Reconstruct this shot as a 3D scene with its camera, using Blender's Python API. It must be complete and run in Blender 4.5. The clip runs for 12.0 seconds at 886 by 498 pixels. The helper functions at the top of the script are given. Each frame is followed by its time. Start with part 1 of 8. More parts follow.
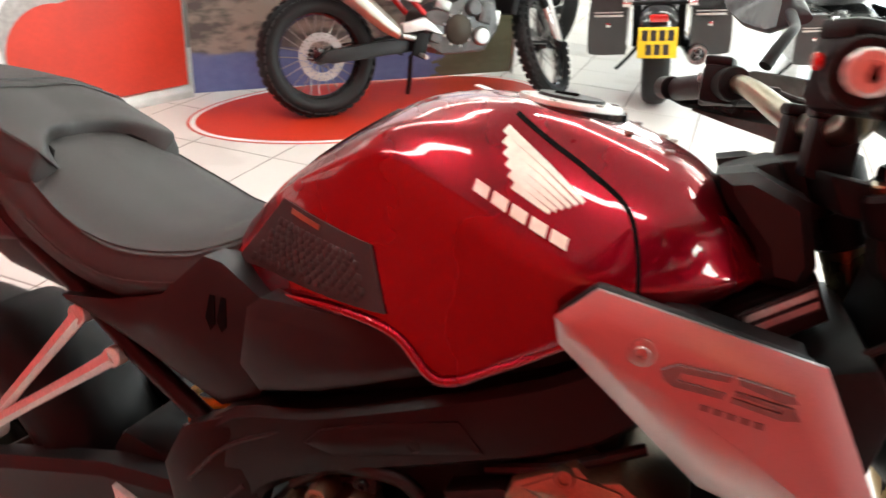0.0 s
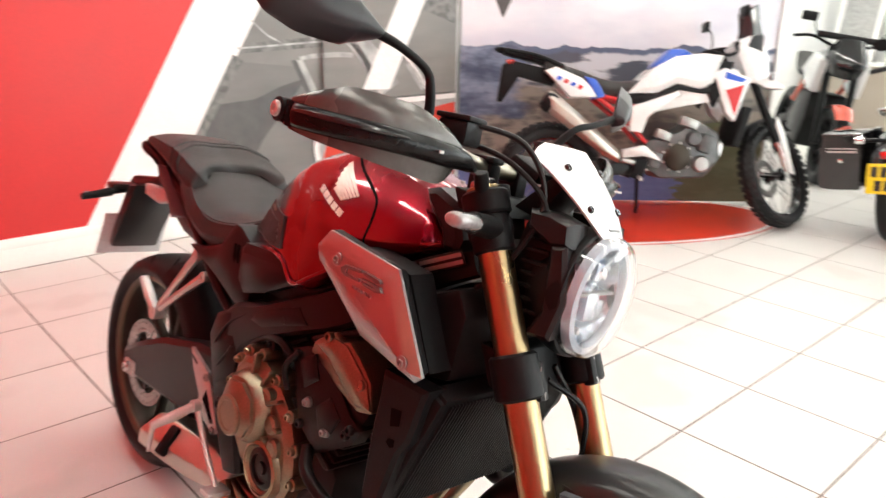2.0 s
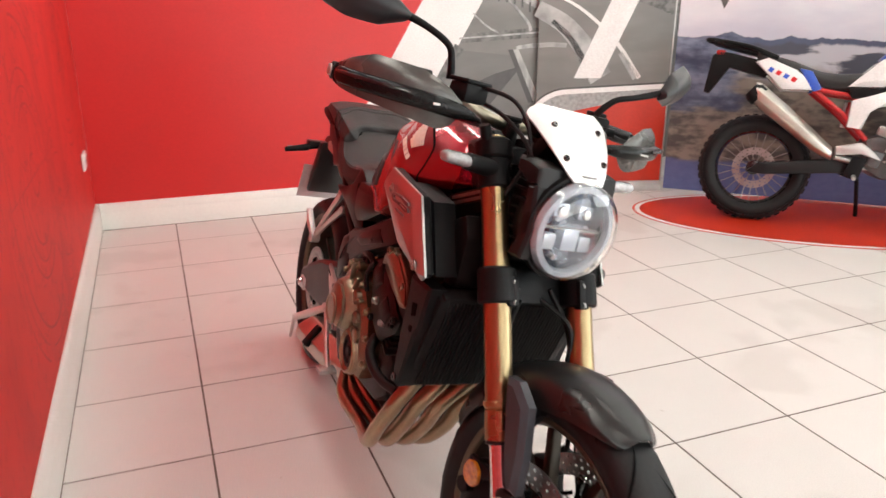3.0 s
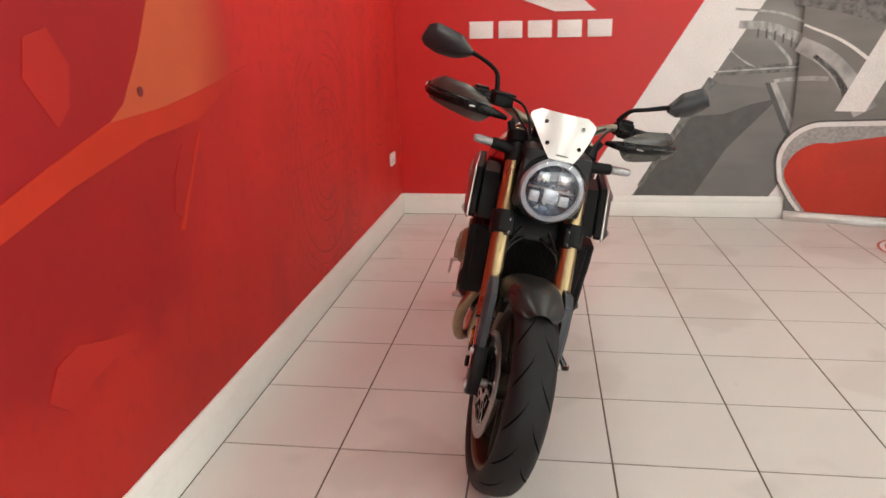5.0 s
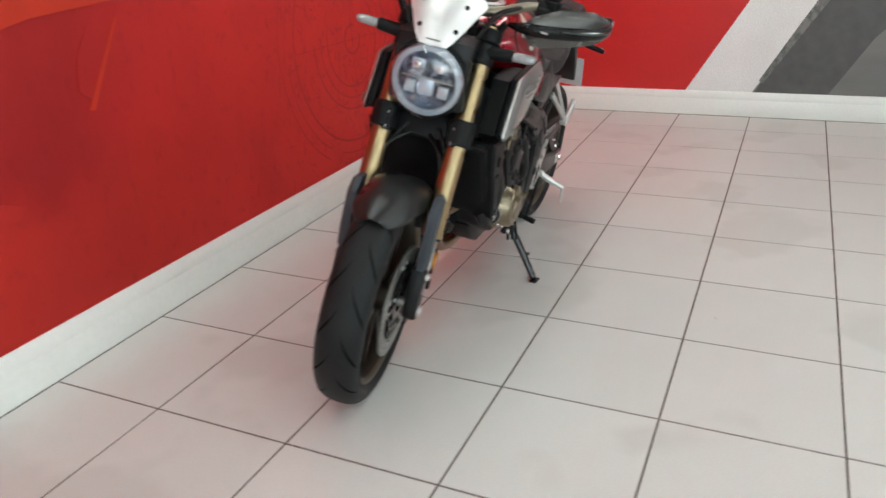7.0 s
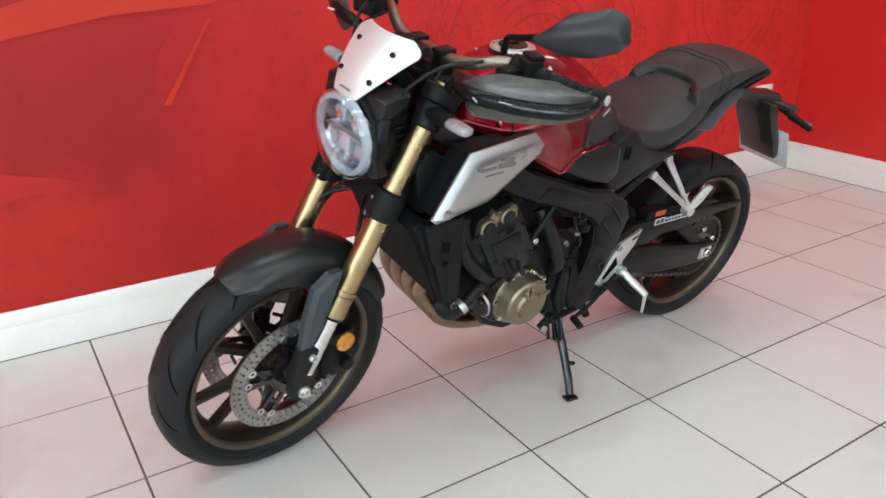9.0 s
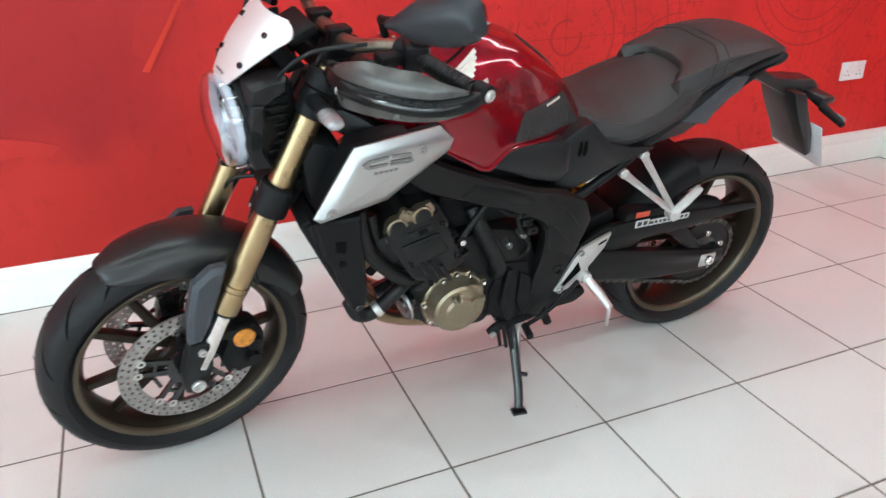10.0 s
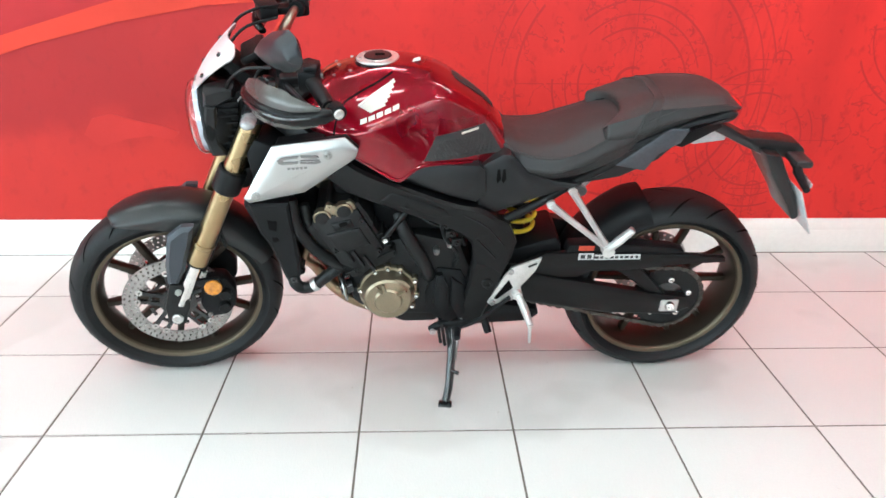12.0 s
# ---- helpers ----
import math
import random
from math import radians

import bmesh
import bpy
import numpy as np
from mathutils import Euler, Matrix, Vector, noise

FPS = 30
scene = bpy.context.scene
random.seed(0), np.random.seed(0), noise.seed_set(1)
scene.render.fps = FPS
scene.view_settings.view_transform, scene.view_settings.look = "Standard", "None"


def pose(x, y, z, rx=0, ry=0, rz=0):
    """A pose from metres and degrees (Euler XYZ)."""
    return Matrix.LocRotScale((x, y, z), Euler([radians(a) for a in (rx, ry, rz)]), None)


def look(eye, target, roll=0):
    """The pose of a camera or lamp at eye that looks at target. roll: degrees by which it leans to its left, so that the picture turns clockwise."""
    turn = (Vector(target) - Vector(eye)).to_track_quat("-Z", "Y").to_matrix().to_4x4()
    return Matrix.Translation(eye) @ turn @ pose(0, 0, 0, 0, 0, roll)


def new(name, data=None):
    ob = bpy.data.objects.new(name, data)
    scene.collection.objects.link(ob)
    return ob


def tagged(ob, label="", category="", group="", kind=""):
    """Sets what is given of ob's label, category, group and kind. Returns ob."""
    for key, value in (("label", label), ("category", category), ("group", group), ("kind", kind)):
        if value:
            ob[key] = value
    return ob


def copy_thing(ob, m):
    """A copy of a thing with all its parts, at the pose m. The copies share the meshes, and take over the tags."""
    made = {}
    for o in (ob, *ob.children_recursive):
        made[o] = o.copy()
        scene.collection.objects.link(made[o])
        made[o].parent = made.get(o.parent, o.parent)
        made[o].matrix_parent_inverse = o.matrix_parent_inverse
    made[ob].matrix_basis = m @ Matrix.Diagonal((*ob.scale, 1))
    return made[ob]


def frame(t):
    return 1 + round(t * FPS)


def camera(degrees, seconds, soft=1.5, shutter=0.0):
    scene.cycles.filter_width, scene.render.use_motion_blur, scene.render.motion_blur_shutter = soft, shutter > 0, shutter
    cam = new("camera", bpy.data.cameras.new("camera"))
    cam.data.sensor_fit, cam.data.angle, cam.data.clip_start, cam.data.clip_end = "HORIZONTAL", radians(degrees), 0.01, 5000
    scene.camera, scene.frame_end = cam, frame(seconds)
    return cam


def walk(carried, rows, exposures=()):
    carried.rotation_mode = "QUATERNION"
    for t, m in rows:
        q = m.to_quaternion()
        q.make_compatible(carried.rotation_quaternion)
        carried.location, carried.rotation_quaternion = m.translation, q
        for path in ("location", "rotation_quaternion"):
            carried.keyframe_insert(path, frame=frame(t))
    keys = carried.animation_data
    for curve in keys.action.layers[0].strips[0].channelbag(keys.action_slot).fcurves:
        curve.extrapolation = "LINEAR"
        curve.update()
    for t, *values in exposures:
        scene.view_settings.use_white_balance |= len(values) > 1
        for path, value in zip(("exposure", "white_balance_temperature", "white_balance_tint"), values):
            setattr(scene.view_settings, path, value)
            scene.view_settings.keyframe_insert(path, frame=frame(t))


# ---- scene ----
cam = camera(61.6, 12.0, shutter=0.4)
EXPOSURES = [(0.0, 0.32, 6350, 0), (0.5, 0.8, 6350, 0), (1.0, 0.85, 6400, 2), (1.5, 0.55, 6500, 4), (2.0, 0.2, 6500, 4), (2.7, -0.05, 6500, 5), (4.3, -0.65, 6750, 6), (5.0, -0.72, 6800, 5), (6.4, -0.73, 6450, 2), (7.2, -0.7, 5800, -4), (8.8, -0.4, 5700, -2), (10.5, -0.03, 5500, -5), (11.4, 0.23, 5500, -6), (12.0, 0.27, 5500, -6)]
PATH = [
    (0, (-0.355, -0.534, 1.193), (-0.954, 1.145, 0.285), 3.8),
    (0.5, (-0.091, -0.568, 1.196), (-1.049, 0.951, 0.317), 1.7),
    (1, (0.175, -0.683, 1.216), (-1.041, 0.671, 0.386), -0.5),
    (1.5, (0.4, -0.724, 1.236), (-0.833, 0.699, 0.562), 2.4),
    (2, (0.577, -0.659, 1.253), (-0.829, 0.623, 0.637), 1.1),
    (2.5, (0.816, -0.561, 1.242), (-0.864, 0.307, 0.59), 0.7),
    (2.7, (0.935, -0.536, 1.246), (-0.787, 0.253, 0.607), 0.5),
    (4.3, (1.715, -0.05, 1.252), (-0.175, 0.036, 0.605), -0.7),
    (4.5, (1.808, 0.016, 1.256), (-0.1, 0.004, 0.657), -0.3),
    (5, (2.067, 0.195, 1.259), (0.159, -0.062, 0.719), -1.0),
    (5.5, (2.15, 0.405, 1.243), (0.282, 0.008, 0.647), -1.4),
    (6, (2.115, 0.7, 1.242), (0.319, 0.101, 0.598), 0.6),
    (6.5, (1.929, 0.859, 1.178), (0.215, 0.083, 0.498), -2.3),
    (7, (1.651, 1.06, 1.187), (-0.006, 0.267, 0.397), -3.1),
    (7.2, (1.549, 1.173, 1.202), (-0.079, 0.3, 0.435), -2.6),
    (8.8, (0.724, 1.581, 1.21), (-0.357, 0.077, 0.457), -0.9),
    (9, (0.61, 1.643, 1.201), (-0.387, 0.081, 0.451), -0.3),
    (9.5, (0.393, 1.749, 1.218), (-0.411, 0.113, 0.396), -2.4),
    (10, (0.104, 1.698, 1.221), (-0.581, 0.022, 0.369), -0.7),
    (10.5, (-0.107, 1.636, 1.234), (-0.633, -0.082, 0.355), -0.9),
    (11, (-0.385, 1.702, 1.237), (-0.591, -0.08, 0.354), -2.1),
    (11.5, (-0.509, 1.887, 1.25), (-0.615, 0.055, 0.456), -1.4),
    (12, (-0.586, 2.141, 1.268), (-0.662, 0.299, 0.494), 0.7),
]
walk(cam, [(t, look(eye, target, roll)) for t, eye, target, roll in PATH], EXPOSURES)

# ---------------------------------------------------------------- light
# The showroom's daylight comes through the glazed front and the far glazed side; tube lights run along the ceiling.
world = bpy.data.worlds.new("daylight")
scene.world = world
world.use_nodes = True
WN, WL = world.node_tree.nodes, world.node_tree.links
sky = WN.new("ShaderNodeTexSky")
sky.sky_type = "NISHITA"
sky.sun_disc = False
sky.sun_elevation, sky.sun_rotation = radians(38), radians(60)
WL.new(sky.outputs[0], WN["Background"].inputs["Color"])
WN["Background"].inputs["Strength"].default_value = 0.12

X0, X1, Y0, Y1, H = -3.37, 6.6, -0.845, 9.6, 3.0     # the room's inner faces


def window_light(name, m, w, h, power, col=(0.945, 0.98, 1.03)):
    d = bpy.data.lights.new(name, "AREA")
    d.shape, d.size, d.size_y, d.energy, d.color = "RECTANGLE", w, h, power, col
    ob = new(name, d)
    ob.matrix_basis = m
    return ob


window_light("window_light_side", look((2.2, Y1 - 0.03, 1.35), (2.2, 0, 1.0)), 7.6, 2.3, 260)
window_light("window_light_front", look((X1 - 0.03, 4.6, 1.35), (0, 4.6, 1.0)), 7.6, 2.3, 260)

# ---------------------------------------------------------------- tools
from mathutils.bvhtree import BVHTree


def catmull(P, n):
    """n points on a smooth curve through the rows of P."""
    P = np.asarray(P, float)
    k = len(P)
    if k == 2:
        return P[0] + (P[1] - P[0]) * np.linspace(0, 1, n)[:, None]
    E = np.vstack([2 * P[0] - P[1], P, 2 * P[-1] - P[-2]])
    out = []
    for u in np.linspace(0, k - 1, n):
        i = min(int(u), k - 2)
        f = u - i
        a, b, c, d = E[i], E[i + 1], E[i + 2], E[i + 3]
        out.append(0.5 * (2 * b + (c - a) * f + (2 * a - 5 * b + 4 * c - d) * f * f + (3 * b - a - 3 * c + d) * f ** 3))
    return np.array(out)


def skin(secs, nu, nv, mirror=False, closed=False, caps=True):
    """A smooth surface through sections, each a row of points."""
    S = np.array([catmull(s, nv) for s in np.asarray(secs, float)])
    flat = S.reshape(len(S), -1)
    S = catmull(flat, nu).reshape(nu, nv, 3)
    if mirror:
        M = S[:, :0:-1].copy()
        M[:, :, 1] *= -1
        S = np.concatenate([M, S], 1)
    bm = bmesh.new()
    V = [[bm.verts.new(p) for p in row] for row in S]
    m = len(V[0])
    for i in range(nu - 1):
        for j in range(m if closed else m - 1):
            bm.faces.new((V[i][j], V[i][(j + 1) % m], V[i + 1][(j + 1) % m], V[i + 1][j]))
    if caps and closed:
        bm.faces.new(V[0][::-1])
        bm.faces.new(V[-1])
    bmesh.ops.recalc_face_normals(bm, faces=bm.faces)
    return bm


def add(bm, other, m=None):
    """Puts the geometry of other into bm, and returns bm."""
    if m is not None:
        other.transform(m)
    me = bpy.data.meshes.new("tmp")
    other.to_mesh(me)
    other.free()
    bm.from_mesh(me)
    bpy.data.meshes.remove(me)
    return bm


def many(*bms):
    out = bms[0]
    for b in bms[1:]:
        add(out, b)
    return out


def soften(bm, w, segs=2):
    if w > 0:
        es = [e for e in bm.edges if e.is_manifold and e.calc_face_angle(0) > 0.5]
        bmesh.ops.bevel(bm, geom=es, offset=w, segments=segs, affect="EDGES", profile=0.5)
    return bm


def slab(poly, a, b, bev=0.0, plane="xz", segs=2):
    """A polygon made into a plate from a to b along the third axis."""
    order = {"xz": lambda u, v, w: (u, w, v), "xy": lambda u, v, w: (u, v, w), "yz": lambda u, v, w: (w, u, v)}[plane]
    bm = bmesh.new()
    lo = [bm.verts.new(order(u, v, a)) for u, v in poly]
    hi = [bm.verts.new(order(u, v, b)) for u, v in poly]
    n = len(poly)
    bm.faces.new(lo)
    bm.faces.new(hi[::-1])
    for i in range(n):
        bm.faces.new((lo[i], hi[i], hi[(i + 1) % n], lo[(i + 1) % n]))
    bmesh.ops.recalc_face_normals(bm, faces=bm.faces)
    return soften(bm, bev, segs)


def raised(poly, a, b, inset, drop=0.0, plane="xz", dome=0.0):
    """A plate from a to b with a wide slanting border round its outer face."""
    c = np.mean(poly, 0)
    P = np.array(poly)
    n = len(P)
    inner = []
    for i in range(n):
        d1 = P[i] - P[i - 1]
        d2 = P[(i + 1) % n] - P[i]
        d1, d2 = d1 / np.linalg.norm(d1), d2 / np.linalg.norm(d2)
        n1, n2 = np.array([-d1[1], d1[0]]), np.array([-d2[1], d2[0]])
        m = n1 + n2
        m = m / max(np.dot(m, m) / 2, 0.35)
        if np.dot(m, c - P[i]) < 0:
            m = -m
        inner.append(P[i] + inset * m)
    put = {"xz": lambda q, w: (q[0], w, q[1]), "yz": lambda q, w: (w, q[0], q[1])}[plane]
    bm = bmesh.new()
    rings = [[bm.verts.new(put(q, a)) for q in P], [bm.verts.new(put(q, b - drop)) for q in P], [bm.verts.new(put(q, b)) for q in inner]]
    for r, s in zip(rings, rings[1:]):
        for i in range(n):
            bm.faces.new((r[i], r[(i + 1) % n], s[(i + 1) % n], s[i]))
    bm.faces.new(rings[0][::-1])
    if dome:
        mid = np.mean(inner, 0)
        prev = rings[2]
        for f in (0.8, 0.6, 0.4, 0.2):
            cur = [bm.verts.new(put(mid + (np.array(q) - mid) * f, b + dome * (1 - f * f))) for q in inner]
            for i in range(n):
                bm.faces.new((prev[i], prev[(i + 1) % n], cur[(i + 1) % n], cur[i]))
            prev = cur
        bm.faces.new(prev)
    else:
        bm.faces.new(rings[2])
    bmesh.ops.recalc_face_normals(bm, faces=bm.faces)
    return bm


def box(c, s, bev=0.004, rot=(0, 0, 0), segs=2):
    bm = bmesh.new()
    bmesh.ops.create_cube(bm, size=1)
    bmesh.ops.scale(bm, vec=s, verts=bm.verts)
    soften(bm, min(bev, min(s) * 0.45), segs)
    bm.transform(pose(*c, *rot))
    return bm


def along(p, q):
    """A pose at p whose z axis points to q."""
    p, q = Vector(p), Vector(q)
    return Matrix.Translation(p) @ (q - p).to_track_quat("Z", "Y").to_matrix().to_4x4()


def lathe(profile, m=None, seg=32):
    """A turned body: rows of radius and height about z."""
    bm = bmesh.new()
    rings = []
    for r, h in profile:
        if r < 1e-6:
            rings.append([bm.verts.new((0, 0, h))])
        else:
            rings.append([bm.verts.new((r * math.cos(2 * math.pi * i / seg), r * math.sin(2 * math.pi * i / seg), h)) for i in range(seg)])
    for a, b in zip(rings, rings[1:]):
        for i in range(seg):
            j = (i + 1) % seg
            if len(a) == 1 and len(b) > 1:
                bm.faces.new((a[0], b[i], b[j]))
            elif len(b) == 1 and len(a) > 1:
                bm.faces.new((a[i], a[j], b[0]))
            elif len(a) > 1:
                bm.faces.new((a[i], a[j], b[j], b[i]))
    bmesh.ops.recalc_face_normals(bm, faces=bm.faces)
    if m is not None:
        bm.transform(m)
    return bm


def rod(p, q, r, r2=None, seg=20, bev=0.0015):
    """A round bar from p to q with slightly rounded ends."""
    h = (Vector(q) - Vector(p)).length
    r2 = r if r2 is None else r2
    c = min(bev, r * 0.5, r2 * 0.5, h * 0.4)
    return lathe([(0, 0), (r - c, 0), (r, c), (r2, h - c), (r2 - c, h), (0, h)], along(p, q), seg)


def tube(pts, r, seg=10, n=None, straight=False):
    """A bent round bar through the points; r may be a row of radii."""
    P = np.array(pts, float)
    n = n or max(2, (len(P) - 1) * 6 + 1)
    rr = np.interp(np.linspace(0, 1, n), np.linspace(0, 1, len(np.atleast_1d(r))), np.atleast_1d(r)) if np.ndim(r) else np.full(n, r)
    C = P if straight else catmull(P, n)
    if straight:
        rr = np.full(len(C), np.atleast_1d(r)[0])
    bm = bmesh.new()
    rings, up = [], None
    for i, p in enumerate(C):
        d = C[min(i + 1, len(C) - 1)] - C[max(i - 1, 0)]
        d = d / (np.linalg.norm(d) + 1e-12)
        if up is None:
            up = np.cross(d, (0, 0, 1)) if abs(d[2]) < 0.9 else np.cross(d, (0, 1, 0))
        up = up - d * (up @ d)
        up /= np.linalg.norm(up)
        side = np.cross(d, up)
        rings.append([bm.verts.new(p + rr[i] * (math.cos(a) * up + math.sin(a) * side)) for a in np.linspace(0, 2 * math.pi, seg, endpoint=False)])
    for a, b in zip(rings, rings[1:]):
        for i in range(seg):
            bm.faces.new((a[i], a[(i + 1) % seg], b[(i + 1) % seg], b[i]))
    bm.faces.new(rings[0][::-1])
    bm.faces.new(rings[-1])
    bmesh.ops.recalc_face_normals(bm, faces=bm.faces)
    return bm


def flipped(bm):
    """The same on the other side of the machine."""
    out = bm.copy()
    out.transform(Matrix.Diagonal((1, -1, 1, 1)))
    bmesh.ops.reverse_faces(out, faces=out.faces)
    return out


def bolt(p, d, r=0.008, h=0.006):
    """A hex socket bolt head at p that points along d."""
    q = Vector(p) + Vector(d).normalized() * h
    m = along(p, q)
    return lathe([(r, 0), (r, h * 0.7), (r * 0.85, h), (r * 0.5, h), (r * 0.45, h * 0.4), (0, h * 0.4)], m, 12)


def part(name, bm, material, parent=None, label="", sharp=35):
    me = bpy.data.meshes.new(name)
    bm.to_mesh(me)
    bm.free()
    me.materials.append(material)
    me.polygons.foreach_set("use_smooth", [True] * len(me.polygons))
    me.set_sharp_from_angle(angle=radians(sharp))
    ob = new(name, me)
    if parent is not None:
        ob.parent = parent
    if label:
        ob["label"] = label
    return ob


def thing(name, m, label, category, group="", kind=""):
    ob = new(name)
    ob.empty_display_size = 0.1
    ob.matrix_basis = m
    return tagged(ob, label, category, group, kind)


# ---------------------------------------------------------------- materials
def mat(name, col, rough=0.5, metal=0.0, var=0.12, vscale=6.0, grain=0.08, gscale=120.0, bump=0.0, bscale=250.0, coat=0.0, rvar=0.1, emit=0.0, spec=0.5, object_random=0.0):
    m = bpy.data.materials.new(name)
    m.use_nodes = True
    N, L = m.node_tree.nodes, m.node_tree.links
    B = N["Principled BSDF"]
    B.inputs["Metallic"].default_value = metal
    B.inputs["Coat Weight"].default_value = coat
    B.inputs["Coat Roughness"].default_value = 0.04
    B.inputs["Specular IOR Level"].default_value = spec
    tc = N.new("ShaderNodeTexCoord")
    big, fine = N.new("ShaderNodeTexNoise"), N.new("ShaderNodeTexNoise")
    big.inputs["Scale"].default_value, big.inputs["Detail"].default_value = vscale, 4
    fine.inputs["Scale"].default_value, fine.inputs["Detail"].default_value = gscale, 2
    for n in (big, fine):
        L.new(tc.outputs["Object"], n.inputs["Vector"])
    f1, f2 = N.new("ShaderNodeMapRange"), N.new("ShaderNodeMapRange")
    f1.inputs["From Min"].default_value, f1.inputs["From Max"].default_value = 0.3, 0.7
    f1.inputs["To Min"].default_value, f1.inputs["To Max"].default_value = 1 - var, 1 + var
    f2.inputs["From Min"].default_value, f2.inputs["From Max"].default_value = 0.3, 0.7
    f2.inputs["To Min"].default_value, f2.inputs["To Max"].default_value = 1 - grain, 1 + grain
    L.new(big.outputs["Fac"], f1.inputs["Value"])
    L.new(fine.outputs["Fac"], f2.inputs["Value"])
    mul = N.new("ShaderNodeMath")
    mul.operation = "MULTIPLY"
    L.new(f1.outputs[0], mul.inputs[0])
    L.new(f2.outputs[0], mul.inputs[1])
    last = mul.outputs[0]
    if object_random:
        oi, fr, mm = N.new("ShaderNodeObjectInfo"), N.new("ShaderNodeMapRange"), N.new("ShaderNodeMath")
        fr.inputs["To Min"].default_value, fr.inputs["To Max"].default_value = 1 - object_random, 1 + object_random
        mm.operation = "MULTIPLY"
        L.new(oi.outputs["Random"], fr.inputs["Value"])
        L.new(fr.outputs[0], mm.inputs[0])
        L.new(last, mm.inputs[1])
        last = mm.outputs[0]
    sc = N.new("ShaderNodeVectorMath")
    sc.operation = "SCALE"
    sc.inputs[0].default_value = col
    L.new(last, sc.inputs["Scale"])
    L.new(sc.outputs[0], B.inputs["Base Color"])
    fr = N.new("ShaderNodeMapRange")
    fr.inputs["From Min"].default_value, fr.inputs["From Max"].default_value = 0.3, 0.7
    fr.inputs["To Min"].default_value, fr.inputs["To Max"].default_value = max(0.02, rough * (1 - rvar)), min(1, rough * (1 + rvar))
    L.new(big.outputs["Fac"], fr.inputs["Value"])
    L.new(fr.outputs[0], B.inputs["Roughness"])
    if bump:
        bn, bp = N.new("ShaderNodeTexNoise"), N.new("ShaderNodeBump")
        bn.inputs["Scale"].default_value, bn.inputs["Detail"].default_value = bscale, 3
        bp.inputs["Strength"].default_value, bp.inputs["Distance"].default_value = bump, 0.001
        L.new(tc.outputs["Object"], bn.inputs["Vector"])
        L.new(bn.outputs["Fac"], bp.inputs["Height"])
        L.new(bp.outputs[0], B.inputs["Normal"])
    if emit:
        B.inputs["Emission Color"].default_value = (*col, 1)
        B.inputs["Emission Strength"].default_value = emit
    return m


def glass(name, col=(1, 1, 1), rough=0.02, ior=1.45):
    m = bpy.data.materials.new(name)
    m.use_nodes = True
    B = m.node_tree.nodes["Principled BSDF"]
    B.inputs["Base Color"].default_value = (*col, 1)
    B.inputs["Roughness"].default_value = rough
    B.inputs["Transmission Weight"].default_value = 1
    B.inputs["IOR"].default_value = ior
    return m


RED = mat("candy_red_paint", (0.205, 0.0007, 0.009), 0.27, 0.78, 0.05, 4, 0.05, 900, coat=1.0, spec=0.05)
BLACK = mat("black_plastic", (0.0055, 0.0055, 0.006), 0.48, 0, 0.15, 10, 0.15, 300, 0.25, 900, spec=0.18)
GLOSSBLACK = mat("gloss_black", (0.012, 0.012, 0.013), 0.18, 0, 0.1, coat=0.4)
GRAPHITE = mat("graphite_plastic", (0.0105, 0.0102, 0.0108), 0.38, 0.05, 0.08, 8, 0.08, 500, 0.12, 1200, spec=0.3)
FRAMEBLACK = mat("black_frame_paint", (0.0065, 0.006, 0.006), 0.34, 0, 0.1, 9, 0.08, 300, 0.1, 500, spec=0.2)
VINYL = mat("seat_vinyl", (0.026, 0.0245, 0.024), 0.50, 0, 0.08, 6, 0.12, 500, 0.5, 1100, spec=0.40)
SILVER = mat("satin_aluminium", (0.44, 0.436, 0.425), 0.33, 0.95, 0.04, 5, 0.04, 700)
SCREEN = mat("white_anodised_screen", (0.80, 0.80, 0.79), 0.36, 0.55, 0.03, 5, 0.03, 600)
GOLD = mat("gold_anodised_fork", (0.38, 0.285, 0.155), 0.28, 1.0, 0.06, 5, 0.03, 400)
BRONZE = mat("bronze_wheel_paint", (0.034, 0.026, 0.018), 0.42, 0.6, 0.1, 9, 0.08, 400)
RIMLIP = mat("bronze_rim_edge", (0.12, 0.096, 0.066), 0.36, 0.75, 0.1, 9, 0.08, 400)
ENGINE = mat("bronze_engine_paint", (0.27, 0.225, 0.155), 0.32, 0.88, 0.1, 14, 0.12, 300, 0.2, 500)
CASTING = mat("dark_casting", (0.008, 0.0078, 0.0078), 0.42, 0.05, 0.2, 20, 0.2, 200, 0.4, 300, spec=0.26)
CHROME = mat("polished_steel", (0.78, 0.77, 0.75), 0.14, 1.0, 0.05)
STEEL = mat("brushed_steel", (0.36, 0.355, 0.34), 0.33, 0.9, 0.1, 15, 0.12, 400)
ALLOY = mat("cast_alloy", (0.62, 0.61, 0.59), 0.4, 0.8, 0.08, 12, 0.1, 300, 0.15, 400)
PIPES = mat("heat_tinted_steel", (0.36, 0.28, 0.18), 0.32, 1.0, 0.2, 10, 0.08, 200)
RUBBER = mat("tyre_rubber", (0.0108, 0.0108, 0.0114), 0.52, 0, 0.2, 10, 0.12, 200, 0.4, 400, spec=0.25)
GROOVE = mat("tyre_groove", (0.0036, 0.0036, 0.0036), 0.85, spec=0.04)
HOSE = mat("rubber_hose", (0.007, 0.007, 0.007), 0.42, spec=0.25)
YELLOW = mat("yellow_spring", (0.62, 0.50, 0.03), 0.35)
AMBER = mat("amber_reflector", (0.50, 0.19, 0.008), 0.2, 0, 0.35, 90, coat=0.8)
